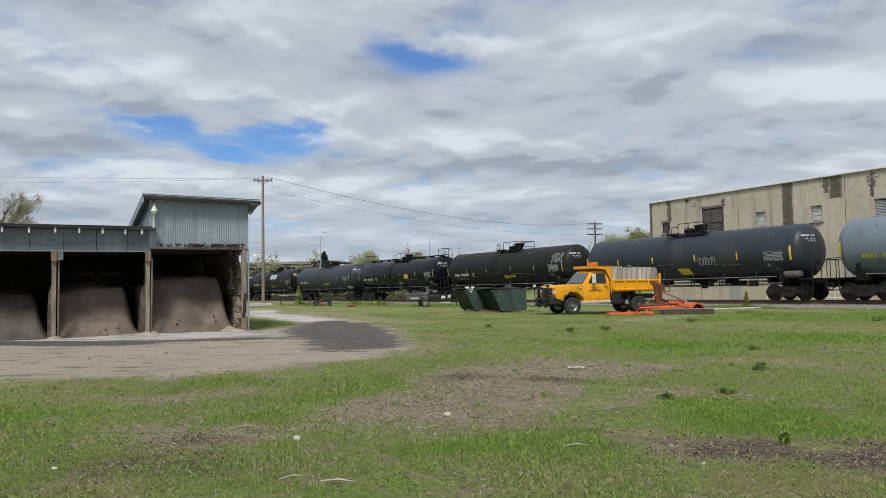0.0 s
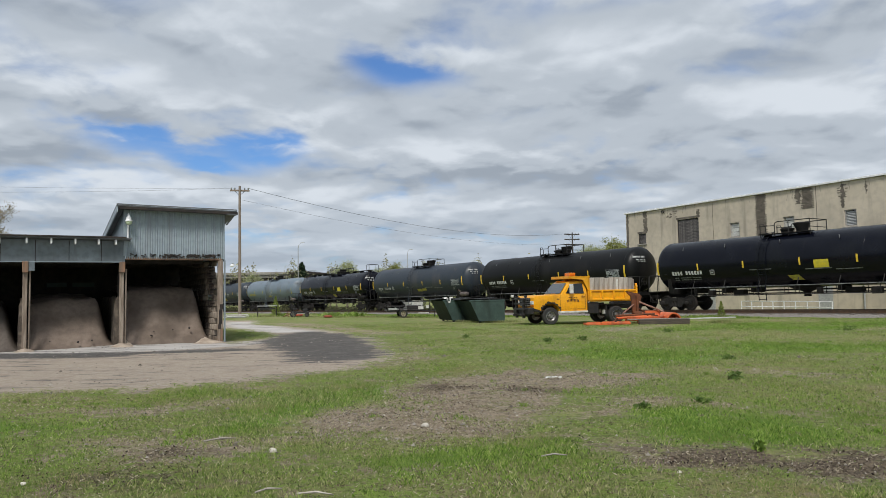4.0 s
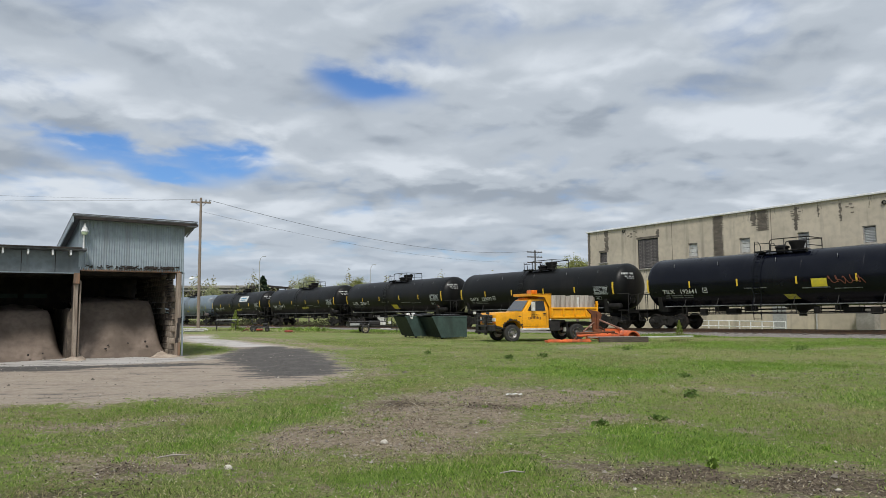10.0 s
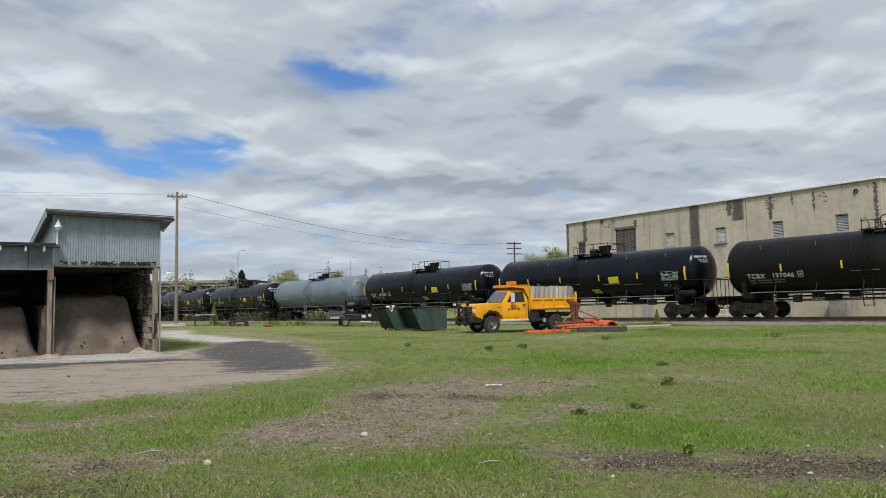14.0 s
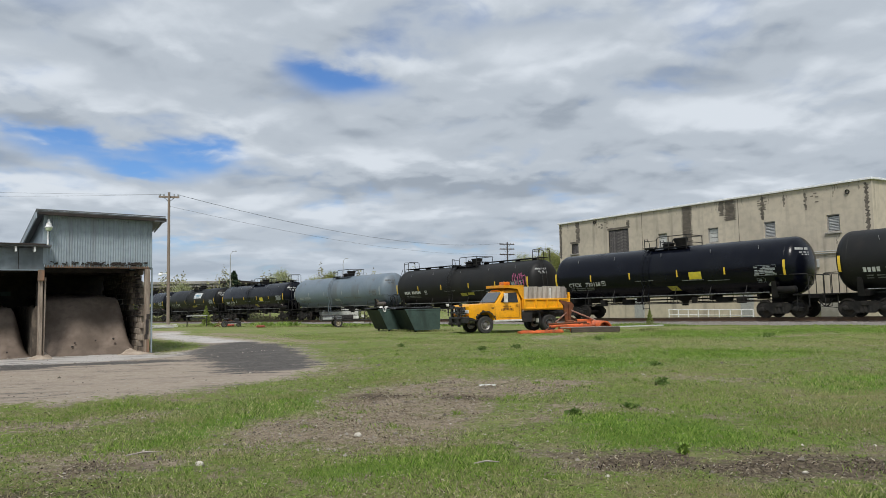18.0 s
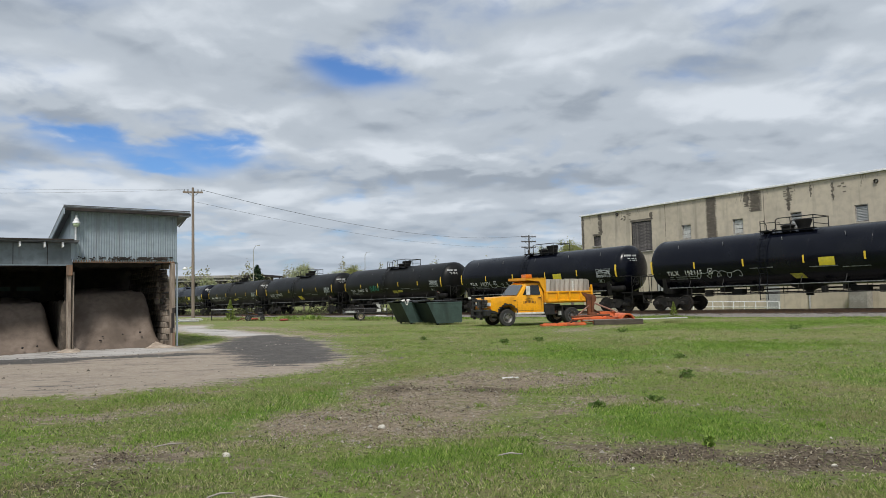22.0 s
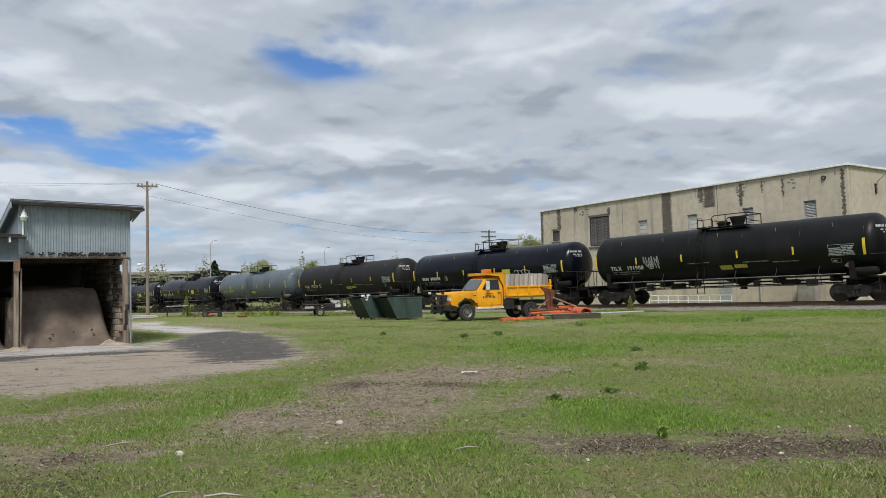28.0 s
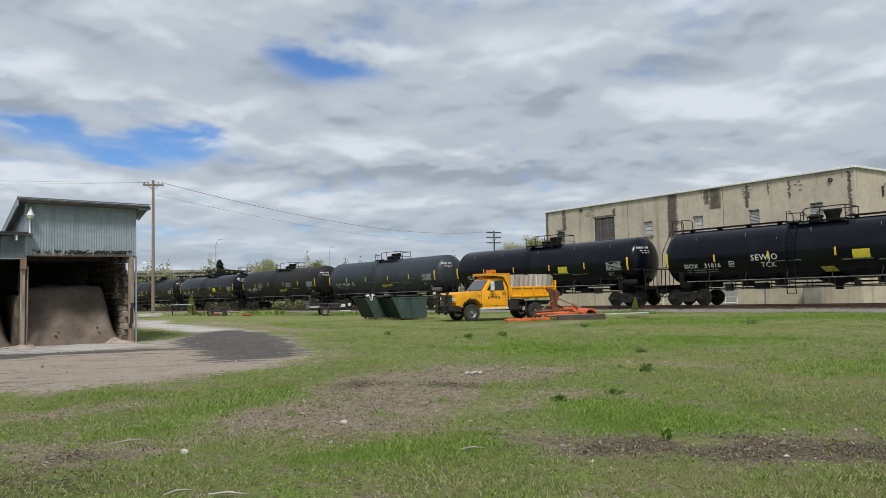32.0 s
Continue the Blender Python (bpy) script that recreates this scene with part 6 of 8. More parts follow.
# ---- dump truck ----
TRUCK_YELLOW = material("faded_truck_yellow", (0.88, 0.395, 0.006), 0.38, 0, (0.76, 0.35, 0.015), 1.6, 7, (0.4, 0.7), 0.05, 15, (2, 2, 0.6), (0.52, 0.22, 0.02))
RUST = material("rust_brown", (0.20, 0.065, 0.025), 0.85, 0.1, (0.11, 0.045, 0.025), 4, 7, (0.35, 0.65), 0.4, 40)
DAMP_TIMBER = material("dark_damp_timber", (0.055, 0.045, 0.036), 0.9, 0, (0.10, 0.08, 0.06), 4, 6, stretch=(0.6, 6, 6))
PINK_RUST = material("pale_pitted_steel", (0.40, 0.25, 0.20), 0.7, 0.1, (0.22, 0.10, 0.07), 5, 7, (0.35, 0.65), 0.3, 40)
ORANGE = material("sun_faded_orange", (0.72, 0.15, 0.04), 0.55, 0, (0.50, 0.11, 0.035), 2.5, 7, (0.4, 0.7), 0.15, 30, (3, 3, 1), (0.26, 0.08, 0.035))
RUBBER = material("tyre_rubber", (0.022, 0.022, 0.022), 0.85, 0, (0.04, 0.038, 0.035), 8, 5, bump=0.3)
CHROME = material("dull_steel_rim", (0.45, 0.45, 0.44), 0.35, 0.8, (0.28, 0.26, 0.24), 9)
BLACK_PAINT = material("black_steel_paint", (0.014, 0.014, 0.015), 0.55, 0.1, (0.03, 0.027, 0.025), 5)
GLASS = material("dark_window_glass", (0.018, 0.022, 0.025), 0.08, 0.0, (0.014, 0.018, 0.02), 3, spec=0.55)
BRIGHT_GLASS = material("sky_lit_windscreen", (0.035, 0.042, 0.045), 0.06, 0.0, (0.028, 0.034, 0.036), 3, spec=0.5)
BRIGHT_GLASS.node_tree.nodes["Principled BSDF"].inputs["IOR"].default_value = 2.3
HEADLIGHT = material("headlight_glass", (0.75, 0.77, 0.78), 0.15)
AMBER = material("amber_lens", (0.75, 0.20, 0.01), 0.3)
GREY_PLANK = material("silver_grey_planks", (0.42, 0.385, 0.345), 0.9, 0, (0.30, 0.265, 0.23), 2.5, 7, (0.35, 0.65), 0.3, 40, (10, 10, 0.6), (0.20, 0.17, 0.145), vary=0.3, stretch=(5, 5, 0.5))
LETTER_BROWN = material("faded_dark_lettering", (0.13, 0.06, 0.02), 0.6)
WHITE_PAINT = material("off_white_paint", (0.70, 0.70, 0.68), 0.5, 0, (0.55, 0.54, 0.5), 6)
TRUCK = pose(5.87, 34.73, gz(6.5, 34.5), 0, 0, 195)      # x to the nose, y to the driver's side; origin under the front axle


def shell(outline, half, bevel=0.03, taper=0.0, belt=1.28, n=2):
    """An outline in x, z given width across y, with rounded edges and inward lean above the belt line."""
    bm = fresh()
    add_prism(bm, outline, pose(0, -half, 0), 2 * half)
    if taper:
        for v in bm.verts:
            if v.co.z > belt:
                v.co.y *= 1 - taper * (v.co.z - belt)
    if bevel:
        bmesh.ops.bevel(bm, geom=list(bm.edges), offset=bevel, segments=n, profile=0.6, affect="EDGES", clamp_overlap=True)
    bmesh.ops.triangulate(bm, faces=[f for f in bm.faces if len(f.verts) > 4])
    return bm


def arch(cx, cz, r, a0, a1, n):
    return [(cx + r * math.cos(radians(a0 + (a1 - a0) * i / n)), cz + r * math.sin(radians(a0 + (a1 - a0) * i / n))) for i in range(n + 1)]


def road_wheel(parent, r, w, m, rim_mat=None, dish=0.05):
    """Tyre with rim and hub; its axis is y."""
    wh = empty("wheel")
    wh.parent = parent
    wh.matrix_basis = m
    bm = fresh()
    add_lathe(bm, [(-w / 2, r * 0.60), (-w / 2, r * 0.90), (-w * 0.36, r * 0.985), (-w * 0.2, r), (w * 0.2, r), (w * 0.36, r * 0.985), (w / 2, r * 0.90), (w / 2, r * 0.60), (w * 0.3, r * 0.56), (-w * 0.3, r * 0.56)], (0, 0, 0), (0, 1, 0), 32, False)
    part("tyre", bm, RUBBER, wh)
    bm = fresh()
    add_lathe(bm, [(-w * 0.3, r * 0.575), (w * 0.42, r * 0.59), (w * 0.44, r * 0.55), (w * 0.30, r * 0.50), (w * 0.30 - dish, r * 0.30), (w * 0.34, r * 0.22), (w * 0.48, r * 0.16), (w * 0.5, r * 0.02)], (0, 0, 0), (0, 1, 0), 24)
    part("rim", bm, rim_mat or CHROME, wh)
    bm = fresh()
    for k in range(8):
        a = k * math.pi / 4
        add_tube(bm, [(r * 0.37 * math.cos(a), w * 0.22, r * 0.37 * math.sin(a)), (r * 0.37 * math.cos(a), w * 0.33, r * 0.37 * math.sin(a))], 0.02, 6)
    tagged(part("wheel_nuts", bm, BLACK_PAINT, wh), kind="stuff")
    return wh


def build_truck():
    t = tagged(empty("dump_truck", TRUCK), "yellow single-cab dump truck with rusted arches and plow mount", "truck")
    rd = random.Random(5)
    # front end with wheel arches
    out = [(0.86, 0.66), (0.88, 1.15), (0.83, 1.235), (0.30, 1.27), (-0.46, 1.29), (-0.46, 0.52)] + arch(0, 0.40, 0.50, 166, 14, 12) + [(0.62, 0.60)]
    part("front_body", shell(out, 0.97, 0.035), TRUCK_YELLOW, t)
    cab = [(-0.44, 0.50), (-0.44, 1.27), (-0.56, 1.31), (-0.98, 1.84), (-1.12, 1.915), (-1.78, 1.93), (-1.88, 1.86), (-1.93, 1.30), (-1.93, 0.50)]
    part("cab", shell(cab, 0.965, 0.035, 0.22), TRUCK_YELLOW, t)

    def lean(y, z):
        return y * (1 - 0.22 * max(z - 1.28, 0))
    for sy in (1, -1):
        bm = fresh()
        pts = [(-0.80, 1.34), (-1.10, 1.80), (-1.72, 1.81), (-1.76, 1.34)]
        vs = [bm.verts.new((x, sy * (lean(0.965, z) + 0.006), z)) for x, z in pts]
        bm.faces.new(vs if sy < 0 else vs[::-1])
        part("side_window", bm, GLASS, t, angle=0)
    bm = fresh()
    a, b = (-0.565, 1.345), (-0.955, 1.83)
    vs = [bm.verts.new(p) for p in ((a[0] + 0.03, 0.86, a[1]), (a[0] + 0.03, -0.86, a[1]), (b[0] + 0.03, -0.74, b[1] + 0.01), (b[0] + 0.03, 0.74, b[1] + 0.01))]
    bm.faces.new(vs[::-1])
    part("windscreen", bm, BRIGHT_GLASS, t, angle=0)
    bm = fresh()
    add_tube(bm, [(-0.53, 0.5, 1.33), (-0.70, 0.1, 1.42)], 0.012, 5)
    add_tube(bm, [(-0.53, -0.3, 1.33), (-0.70, -0.6, 1.42)], 0.012, 5)
    part("wiper", bm, BLACK_PAINT, t)
    # door: seam, handle, lettering bars
    bm = fresh()
    for p, q in (((-0.50, 0.62), (-0.50, 1.30)), ((-1.82, 0.62), (-1.82, 1.30)), ((-0.50, 0.60), (-1.82, 0.60))):
        c = ((p[0] + q[0]) / 2, 0.967, (p[1] + q[1]) / 2)
        add_box(bm, c, (max(abs(p[0] - q[0]), 0.012), 0.006, max(abs(p[1] - q[1]), 0.012)))
    part("door_seam", bm, LETTER_BROWN, t)
    box_part("door_handle", (-1.70, 0.985, 1.20), (0.16, 0.03, 0.035), BLACK_PAINT, t, 0.006)
    for i in range(9):
        x = -0.86 - i * 0.075
        z = 0.98 + 0.04 * math.sin(math.pi * i / 8)
        box_part("door_letter_bar", (x, 0.972, z), (0.042, 0.008, 0.115), LETTER_BROWN, t)
    for i in range(5):
        box_part("door_letter_bar", (-0.98 - i * 0.09, 0.972, 1.14 + 0.02 * math.sin(math.pi * i / 4)), (0.055, 0.008, 0.028), LETTER_BROWN, t)
    box_part("running_board", (-1.18, 0.93, 0.46), (1.5, 0.2, 0.09), WHITE_PAINT, t, 0.015)
    box_part("side_badge", (-0.38, 0.972, 1.08), (0.14, 0.008, 0.05), LETTER_BROWN, t)
    # rusted edge of the front arch
    bm = fresh()
    prev = None
    for i in range(41):
        a = radians(172 - 164 * i / 40)
        r1 = 0.52 + 0.10 * abs(noise.noise(Vector((i * 0.31, 3.3, 0)))) * 2 + 0.03 * noise.noise(Vector((i * 0.9, 7.3, 0)))
        cur = [bm.verts.new((0.5 * math.cos(a) * 0.99, 0.974, 0.40 + 0.49 * math.sin(a))), bm.verts.new((r1 * math.cos(a), 0.974, 0.40 + r1 * math.sin(a)))]
        if prev:
            bm.faces.new((prev[0], cur[0], cur[1], prev[1]))
        prev = cur
    part("rusted_arch_edge", bm, BLACK_PAINT, t, "ragged rusted-out wheel arch edge", angle=0)
    # grille, lights, bumper
    box_part("grille", (0.885, 0, 0.95), (0.06, 1.18, 0.40), BLACK_PAINT, t, 0.01)
    for z in (0.80, 0.90, 1.0, 1.1):
        box_part("grille_bar", (0.92, 0, z), (0.03, 1.16, 0.035), CHROME, t, 0.006)
    for sy in (1, -1):
        box_part("headlight", (0.87, sy * 0.77, 0.93), (0.09, 0.34, 0.17), HEADLIGHT, t, 0.02)
        box_part("turn_signal", (0.87, sy * 0.77, 0.79), (0.07, 0.34, 0.07), AMBER, t, 0.01)
    bm = fresh()
    add_box(bm, (1.0, 0, 0.53), (0.24, 1.98, 0.30), 0.03)
    add_box(bm, (0.72, 0.9, 0.60), (0.45, 0.12, 0.22), 0.03)
    part("front_bumper", bm, BLACK_PAINT, t)
    pm = empty("plow_mount")
    pm.parent = t
    for sy in (0.42, -0.42):
        bm = fresh()
        add_box(bm, (1.16, sy, 0.68), (0.12, 0.12, 0.94), 0.01)
        add_box(bm, (1.10, sy, 0.34), (0.5, 0.09, 0.12), 0.01)
        part("upright", bm, BLACK_PAINT, pm)
    for z in (0.36, 0.62, 0.88, 1.1):
        box_part("cross_tube", (1.18, 0, z), (0.09, 1.16, 0.08), BLACK_PAINT, pm, 0.01)
    tube_part("lift_arm", [(1.14, 0.0, 0.9), (1.2, 0.0, 1.16), (1.42, 0.0, 1.2)], 0.05, BLACK_PAINT, pm)
    for sy in (0.62, -1.02):
        tube_part("light_stalk", [(1.12, sy, 0.7), (1.12, sy, 1.18)], 0.022, BLACK_PAINT, pm)
        box_part("plow_light", (1.14, sy, 1.24), (0.12, 0.16, 0.12), BLACK_PAINT if sy > 0 else WHITE_PAINT, pm, 0.02)
    # mirror
    mir = empty("door_mirror")
    mir.parent = t
    tube_part("mirror_bracket", [(-0.98, 0.93, 1.36), (-1.0, 1.14, 1.40), (-1.0, 1.14, 1.72), (-1.0, 0.90, 1.76)], 0.014, CHROME, mir)
    box_part("mirror_head", (-1.0, 1.17, 1.55), (0.20, 0.06, 0.44), WHITE_PAINT, mir, 0.015)
    for i in range(5):
        box_part("roof_marker_light", (-1.05, -0.44 + i * 0.22, 1.925), (0.12, 0.06, 0.045), AMBER, t, 0.012)
    # chassis
    for sy in (0.42, -0.42):
        box_part("frame_rail", (-2.2, sy, 0.66), (5.2, 0.08, 0.2), BLACK_PAINT, t)
    box_part("tool_box", (-2.25, 0.78, 0.62), (0.56, 0.38, 0.54), BLACK_PAINT, t, 0.02)
    box_part("body_prop", (-2.75, 0.7, 0.80), (0.4, 0.1, 0.14), BLACK_PAINT, t, 0.01)
    tube_part("air_line", [(-2.0, 0.9, 1.4), (-2.04, 0.98, 1.1), (-2.0, 0.94, 0.8)], 0.02, WHITE_PAINT, t)
    tube_part("radio_aerial", [(0.1, 0.9, 1.2), (0.16, 0.92, 1.95)], 0.008, BLACK_PAINT, t)
    bm = fresh()
    add_lathe(bm, [(-0.3, 0.05), (-0.28, 0.2), (0.28, 0.2), (0.3, 0.05)], (-2.2, -0.75, 0.62), (1, 0, 0), 16)
    part("fuel_tank", bm, BLACK_PAINT, t)
    box_part("mud_flap", (-2.92, 0.78, 0.50), (0.03, 0.5, 0.55), BLACK_PAINT, t)
    box_part("flap_marking", (-2.88, 0.80, 0.42), (0.02, 0.26, 0.2), WHITE_PAINT, t)
    tube_part("front_axle", [(0, -0.8, 0.4), (0, 0.8, 0.4)], 0.06, BLACK_PAINT, t)
    tube_part("rear_axle", [(-3.48, -0.8, 0.4), (-3.48, 0.8, 0.4)], 0.09, BLACK_PAINT, t)
    road_wheel(t, 0.415, 0.23, pose(0, 0.85, 0.415))
    road_wheel(t, 0.415, 0.23, pose(0, -0.85, 0.415, 0, 0, 180))
    for y, flip in ((0.90, 0), (0.62, 0), (-0.90, 180), (-0.62, 180)):
        road_wheel(t, 0.415, 0.21, pose(-3.48, y, 0.415, 0, 0, flip), None, 0.12)
    # dump body
    d = empty("dump_body")
    d.parent = t
    box_part("body_floor", (-3.32, 0, 0.98), (2.6, 1.98, 0.12), TRUCK_YELLOW, d, 0.01)
    for sy in (1, -1):
        box_part("side_board", (-3.32, sy * 1.0, 1.22), (2.6, 0.06, 0.46), TRUCK_YELLOW, d, 0.01)
        box_part("top_rail", (-3.32, sy * 1.02, 1.45), (2.6, 0.12, 0.08), TRUCK_YELLOW, d, 0.012)
        box_part("bottom_rail", (-3.32, sy * 1.02, 1.02), (2.6, 0.12, 0.09), TRUCK_YELLOW, d, 0.012)
        rib = None
        for x in (-2.06, -2.69, -3.32, -3.95, -4.57):
            if rib is None:
                rib = box_part("side_rib", (0, 0, 0), (0.09, 0.09, 0.38), TRUCK_YELLOW, d, 0.01)
                rib.matrix_basis = pose(x, sy * 1.045, 1.235)
            else:
                again(rib, pose(x, sy * 1.045, 1.235))
    box_part("tailgate", (-4.64, 0, 1.32), (0.07, 2.0, 0.66), TRUCK_YELLOW, d, 0.012)
    for sy in (0.9, -0.9):
        box_part("tailgate_hinge", (-4.65, sy, 1.70), (0.10, 0.08, 0.16), TRUCK_YELLOW, d, 0.012)
    box_part("headboard", (-2.0, 0, 1.55), (0.06, 2.0, 1.14), TRUCK_YELLOW, d, 0.01)
    bm = fresh()
    add_prism(bm, [(-2.06, 2.10), (-1.0, 2.10), (-1.0, 2.16), (-2.06, 2.16)], pose(0, -1.0, 0), 2.0)
    add_prism(bm, [(-1.04, 2.04), (-0.98, 2.04), (-0.98, 2.17), (-1.04, 2.17)], pose(0, -1.0, 0), 2.0)
    part("cab_guard", bm, TRUCK_YELLOW, d)
    for sy in (0.97, -1.0):
        bm = fresh()
        add_prism(bm, [(-2.06, 1.45), (-1.98, 1.45), (-1.7, 1.98), (-1.0, 2.06), (-1.0, 2.14), (-2.06, 2.14)], pose(0, sy, 0), 0.03)
        part("guard_cheek", bm, TRUCK_YELLOW, d)
    bm = fresh()
    add_box(bm, (-1.45, 0.15, 2.21), (0.34, 0.5, 0.09), 0.02)
    add_box(bm, (-1.45, 0.15, 2.28), (0.30, 0.56, 0.13), 0.035, None, 2)
    part("beacon", bm, AMBER, d, "amber roof beacon")
    # plank side extensions standing in the body
    pk = None
    for row, y in enumerate((0.95, -0.95)):
        for i in range(9):
            m = pose(-2.2 - i * 0.262, y, 1.65 + rd.uniform(-0.01, 0.02), 0, rd.uniform(-0.8, 0.8), 0)
            if pk is None:
                pk = box_part("side_plank", (0, 0, 0), (0.25, 0.04, 0.84), GREY_PLANK, d, 0.006)
                pk.matrix_basis = m
            else:
                again(pk, m, d)
    for i in range(6):
        again(pk, pose(-4.5, -0.8 + i * 0.32, 1.58 + rd.uniform(-0.02, 0.02), 0, 0, 90), d)
    box_part("white_plank", (-3.55, 0.985, 1.62), (0.10, 0.03, 0.74), WHITE_PAINT, d, 0.004)
    bm = fresh()
    add_lathe(bm, [(-0.05, 0.07), (0.05, 0.07)], (-4.70, 0.86, 1.62), (1, 0, 0), 12)
    part("tail_light", bm, LETTER_BROWN, d)
    # the body stands high on its springs
    for o in t.children:
        if o.name.split(".")[0] not in ("wheel", "front_axle", "rear_axle"):
            o.matrix_basis = pose(0, 0, 0.14) @ o.matrix_basis


build_truck()


# ---- plow gear and timbers lying beside the truck ----
def build_plow_gear():
    z0 = gz(11, 33.5)
    rd = random.Random(77)
    g = tagged(empty("snowplow_gear", pose(10.75, 33.55, z0, 0, 0, 6) @ Matrix.Diagonal((1.06, 1.06, 1.28, 1))), "rust-streaked orange snowplow push frame on the grass", "snowplow gear")
    bm = fresh()
    add_prism(bm, [(-1.02, 1.18), (-0.42, 1.08), (-0.30, 0.98), (-0.62, 0.30), (-0.72, 0.28), (-0.80, 0.98)], pose(0, 0.1, 0), 0.12)
    part("rusty_plate", bm, RUST, g, "bent rusty steel plate")
    box_part("plate_rib", (-0.55, 0.05, 0.66), (0.09, 0.14, 0.75), RUST, g, 0.01, m=pose(0, 0, 0, 0, 0, 0))
    for a, b, r, mt in (((-1.3, -0.1, 0.36), (-0.6, 0.15, 0.74), 0.028, PINK_RUST), ((-0.45, 0.1, 0.78), (0.62, -0.1, 0.40), 0.035, PINK_RUST), ((-0.6, 0.3, 0.62), (0.3, 0.5, 0.25), 0.03, RUST), ((-1.7, -0.3, 0.30), (0.1, -0.3, 0.34), 0.04, RUST), ((-1.9, -0.35, 0.05), (-1.2, 0.1, 0.34), 0.03, RUST), ((-1.6, -0.1, 0.20), (0.4, 0.0, 0.28), 0.05, ORANGE)):
        bm = fresh()
        add_tube(bm, [a, b], r, 6)
        part("push_arm", bm, mt, g)
    bm = fresh()
    add_box(bm, (0.0, 0, 0.18), (2.2, 0.25, 0.16), 0.02)
    part("cross_beam", bm, ORANGE, g)
    bm = fresh()
    prof = [(0.9 + 0.42 * math.cos(radians(a)) * 0.85, 0.02 + 0.36 * math.sin(radians(a))) for a in np.linspace(180, 0, 12)]
    prof += [(0.9 + 0.36 * math.cos(radians(a)) * 0.85, 0.02 + 0.31 * math.sin(radians(a))) for a in np.linspace(0, 180, 12)]
    add_prism(bm, prof, pose(0, -0.5, 0), 1.1)
    part("curved_shield", bm, ORANGE, g, "half-round orange shield")
    box_part("foot_plate", (0.35, -0.2, 0.06), (1.9, 0.4, 0.1), ORANGE, g, 0.015)
    for i in range(7):
        a = (rd.uniform(-1.3, 0.6), rd.uniform(-0.2, 0.5), rd.uniform(0.08, 0.5))
        c = (a[0] + rd.uniform(-0.6, 0.6), a[1] + rd.uniform(-0.3, 0.3), rd.uniform(0.06, 0.45))
        tube_part("linkage_bar", [a, c], rd.uniform(0.025, 0.045), RUST if i % 2 else ORANGE, g)
    box_part("hinge_block", (-0.55, 0.1, 0.25), (0.35, 0.3, 0.35), RUST, g, 0.03)
    box_part("side_plate", (0.15, 0.05, 0.34), (0.7, 0.08, 0.22), ORANGE, g, 0.02)
    z1 = gz(8.8, 32.4)
    b = tagged(empty("snowplow", pose(8.65, 32.75, z1, 0, 0, 3)), "orange plow blade sections lying flat in the grass", "snowplow")
    for i in range(3):
        box_part("blade_section", (-0.85 + i * 0.72, 0.06 * i, 0.06), (0.69, 0.5, 0.10), ORANGE, b, 0.015)
        box_part("blade_rib", (-0.85 + i * 0.72, 0.06 * i - 0.18, 0.13), (0.6, 0.05, 0.06), ORANGE, b, 0.01)
    for name, label, a, c, w, h, mat in (
            ("timber_beam", "dark weathered timber beam lying in the grass", (9.75, 32.0), (12.1, 32.2), 0.16, 0.24, DAMP_TIMBER),
            ("long_board", "long pale board lying on a timber beam", (11.2, 32.35), (14.6, 33.1), 0.2, 0.05, PALE_BOARD),
            ("short_board", "pale board lying over the plow blade", (9.3, 32.25), (11.6, 32.3), 0.14, 0.05, GREY_PLANK)):
        va, vc = Vector((*a, 0)), Vector((*c, 0))
        z = gz(*((va + vc) / 2).xy) + (0.20 if h < 0.1 else 0.0)
        ob = box_part(name, (0, 0, h / 2), ((vc - va).length, w, h), mat, None, 0.008)
        dv = vc - va
        ob.matrix_basis = pose(*((va + vc) / 2).xy, z, 0, 0, math.degrees(math.atan2(dv.y, dv.x)))
        tagged(ob, label, "timber")


build_plow_gear()

# ---- dumpsters ----
DUMP_GREEN = material("dark_green_dumpster_paint", (0.060, 0.100, 0.090), 0.5, 0.1, (0.045, 0.074, 0.067), 1.5, 7, (0.4, 0.7), 0.1, 20, (2, 2, 0.6), (0.03, 0.045, 0.04))
# darker green that paints in the shade on the down-facing sloped front
DUMP_SHADED = material("dirt_blackened_green_steel", (0.014, 0.026, 0.024), 0.6, 0.1, (0.010, 0.017, 0.016), 1.5, 7, (0.4, 0.7), 0.1, 20, spec=0.25)
LID_BLACK = material("black_plastic_lid", (0.012, 0.012, 0.012), 0.55)


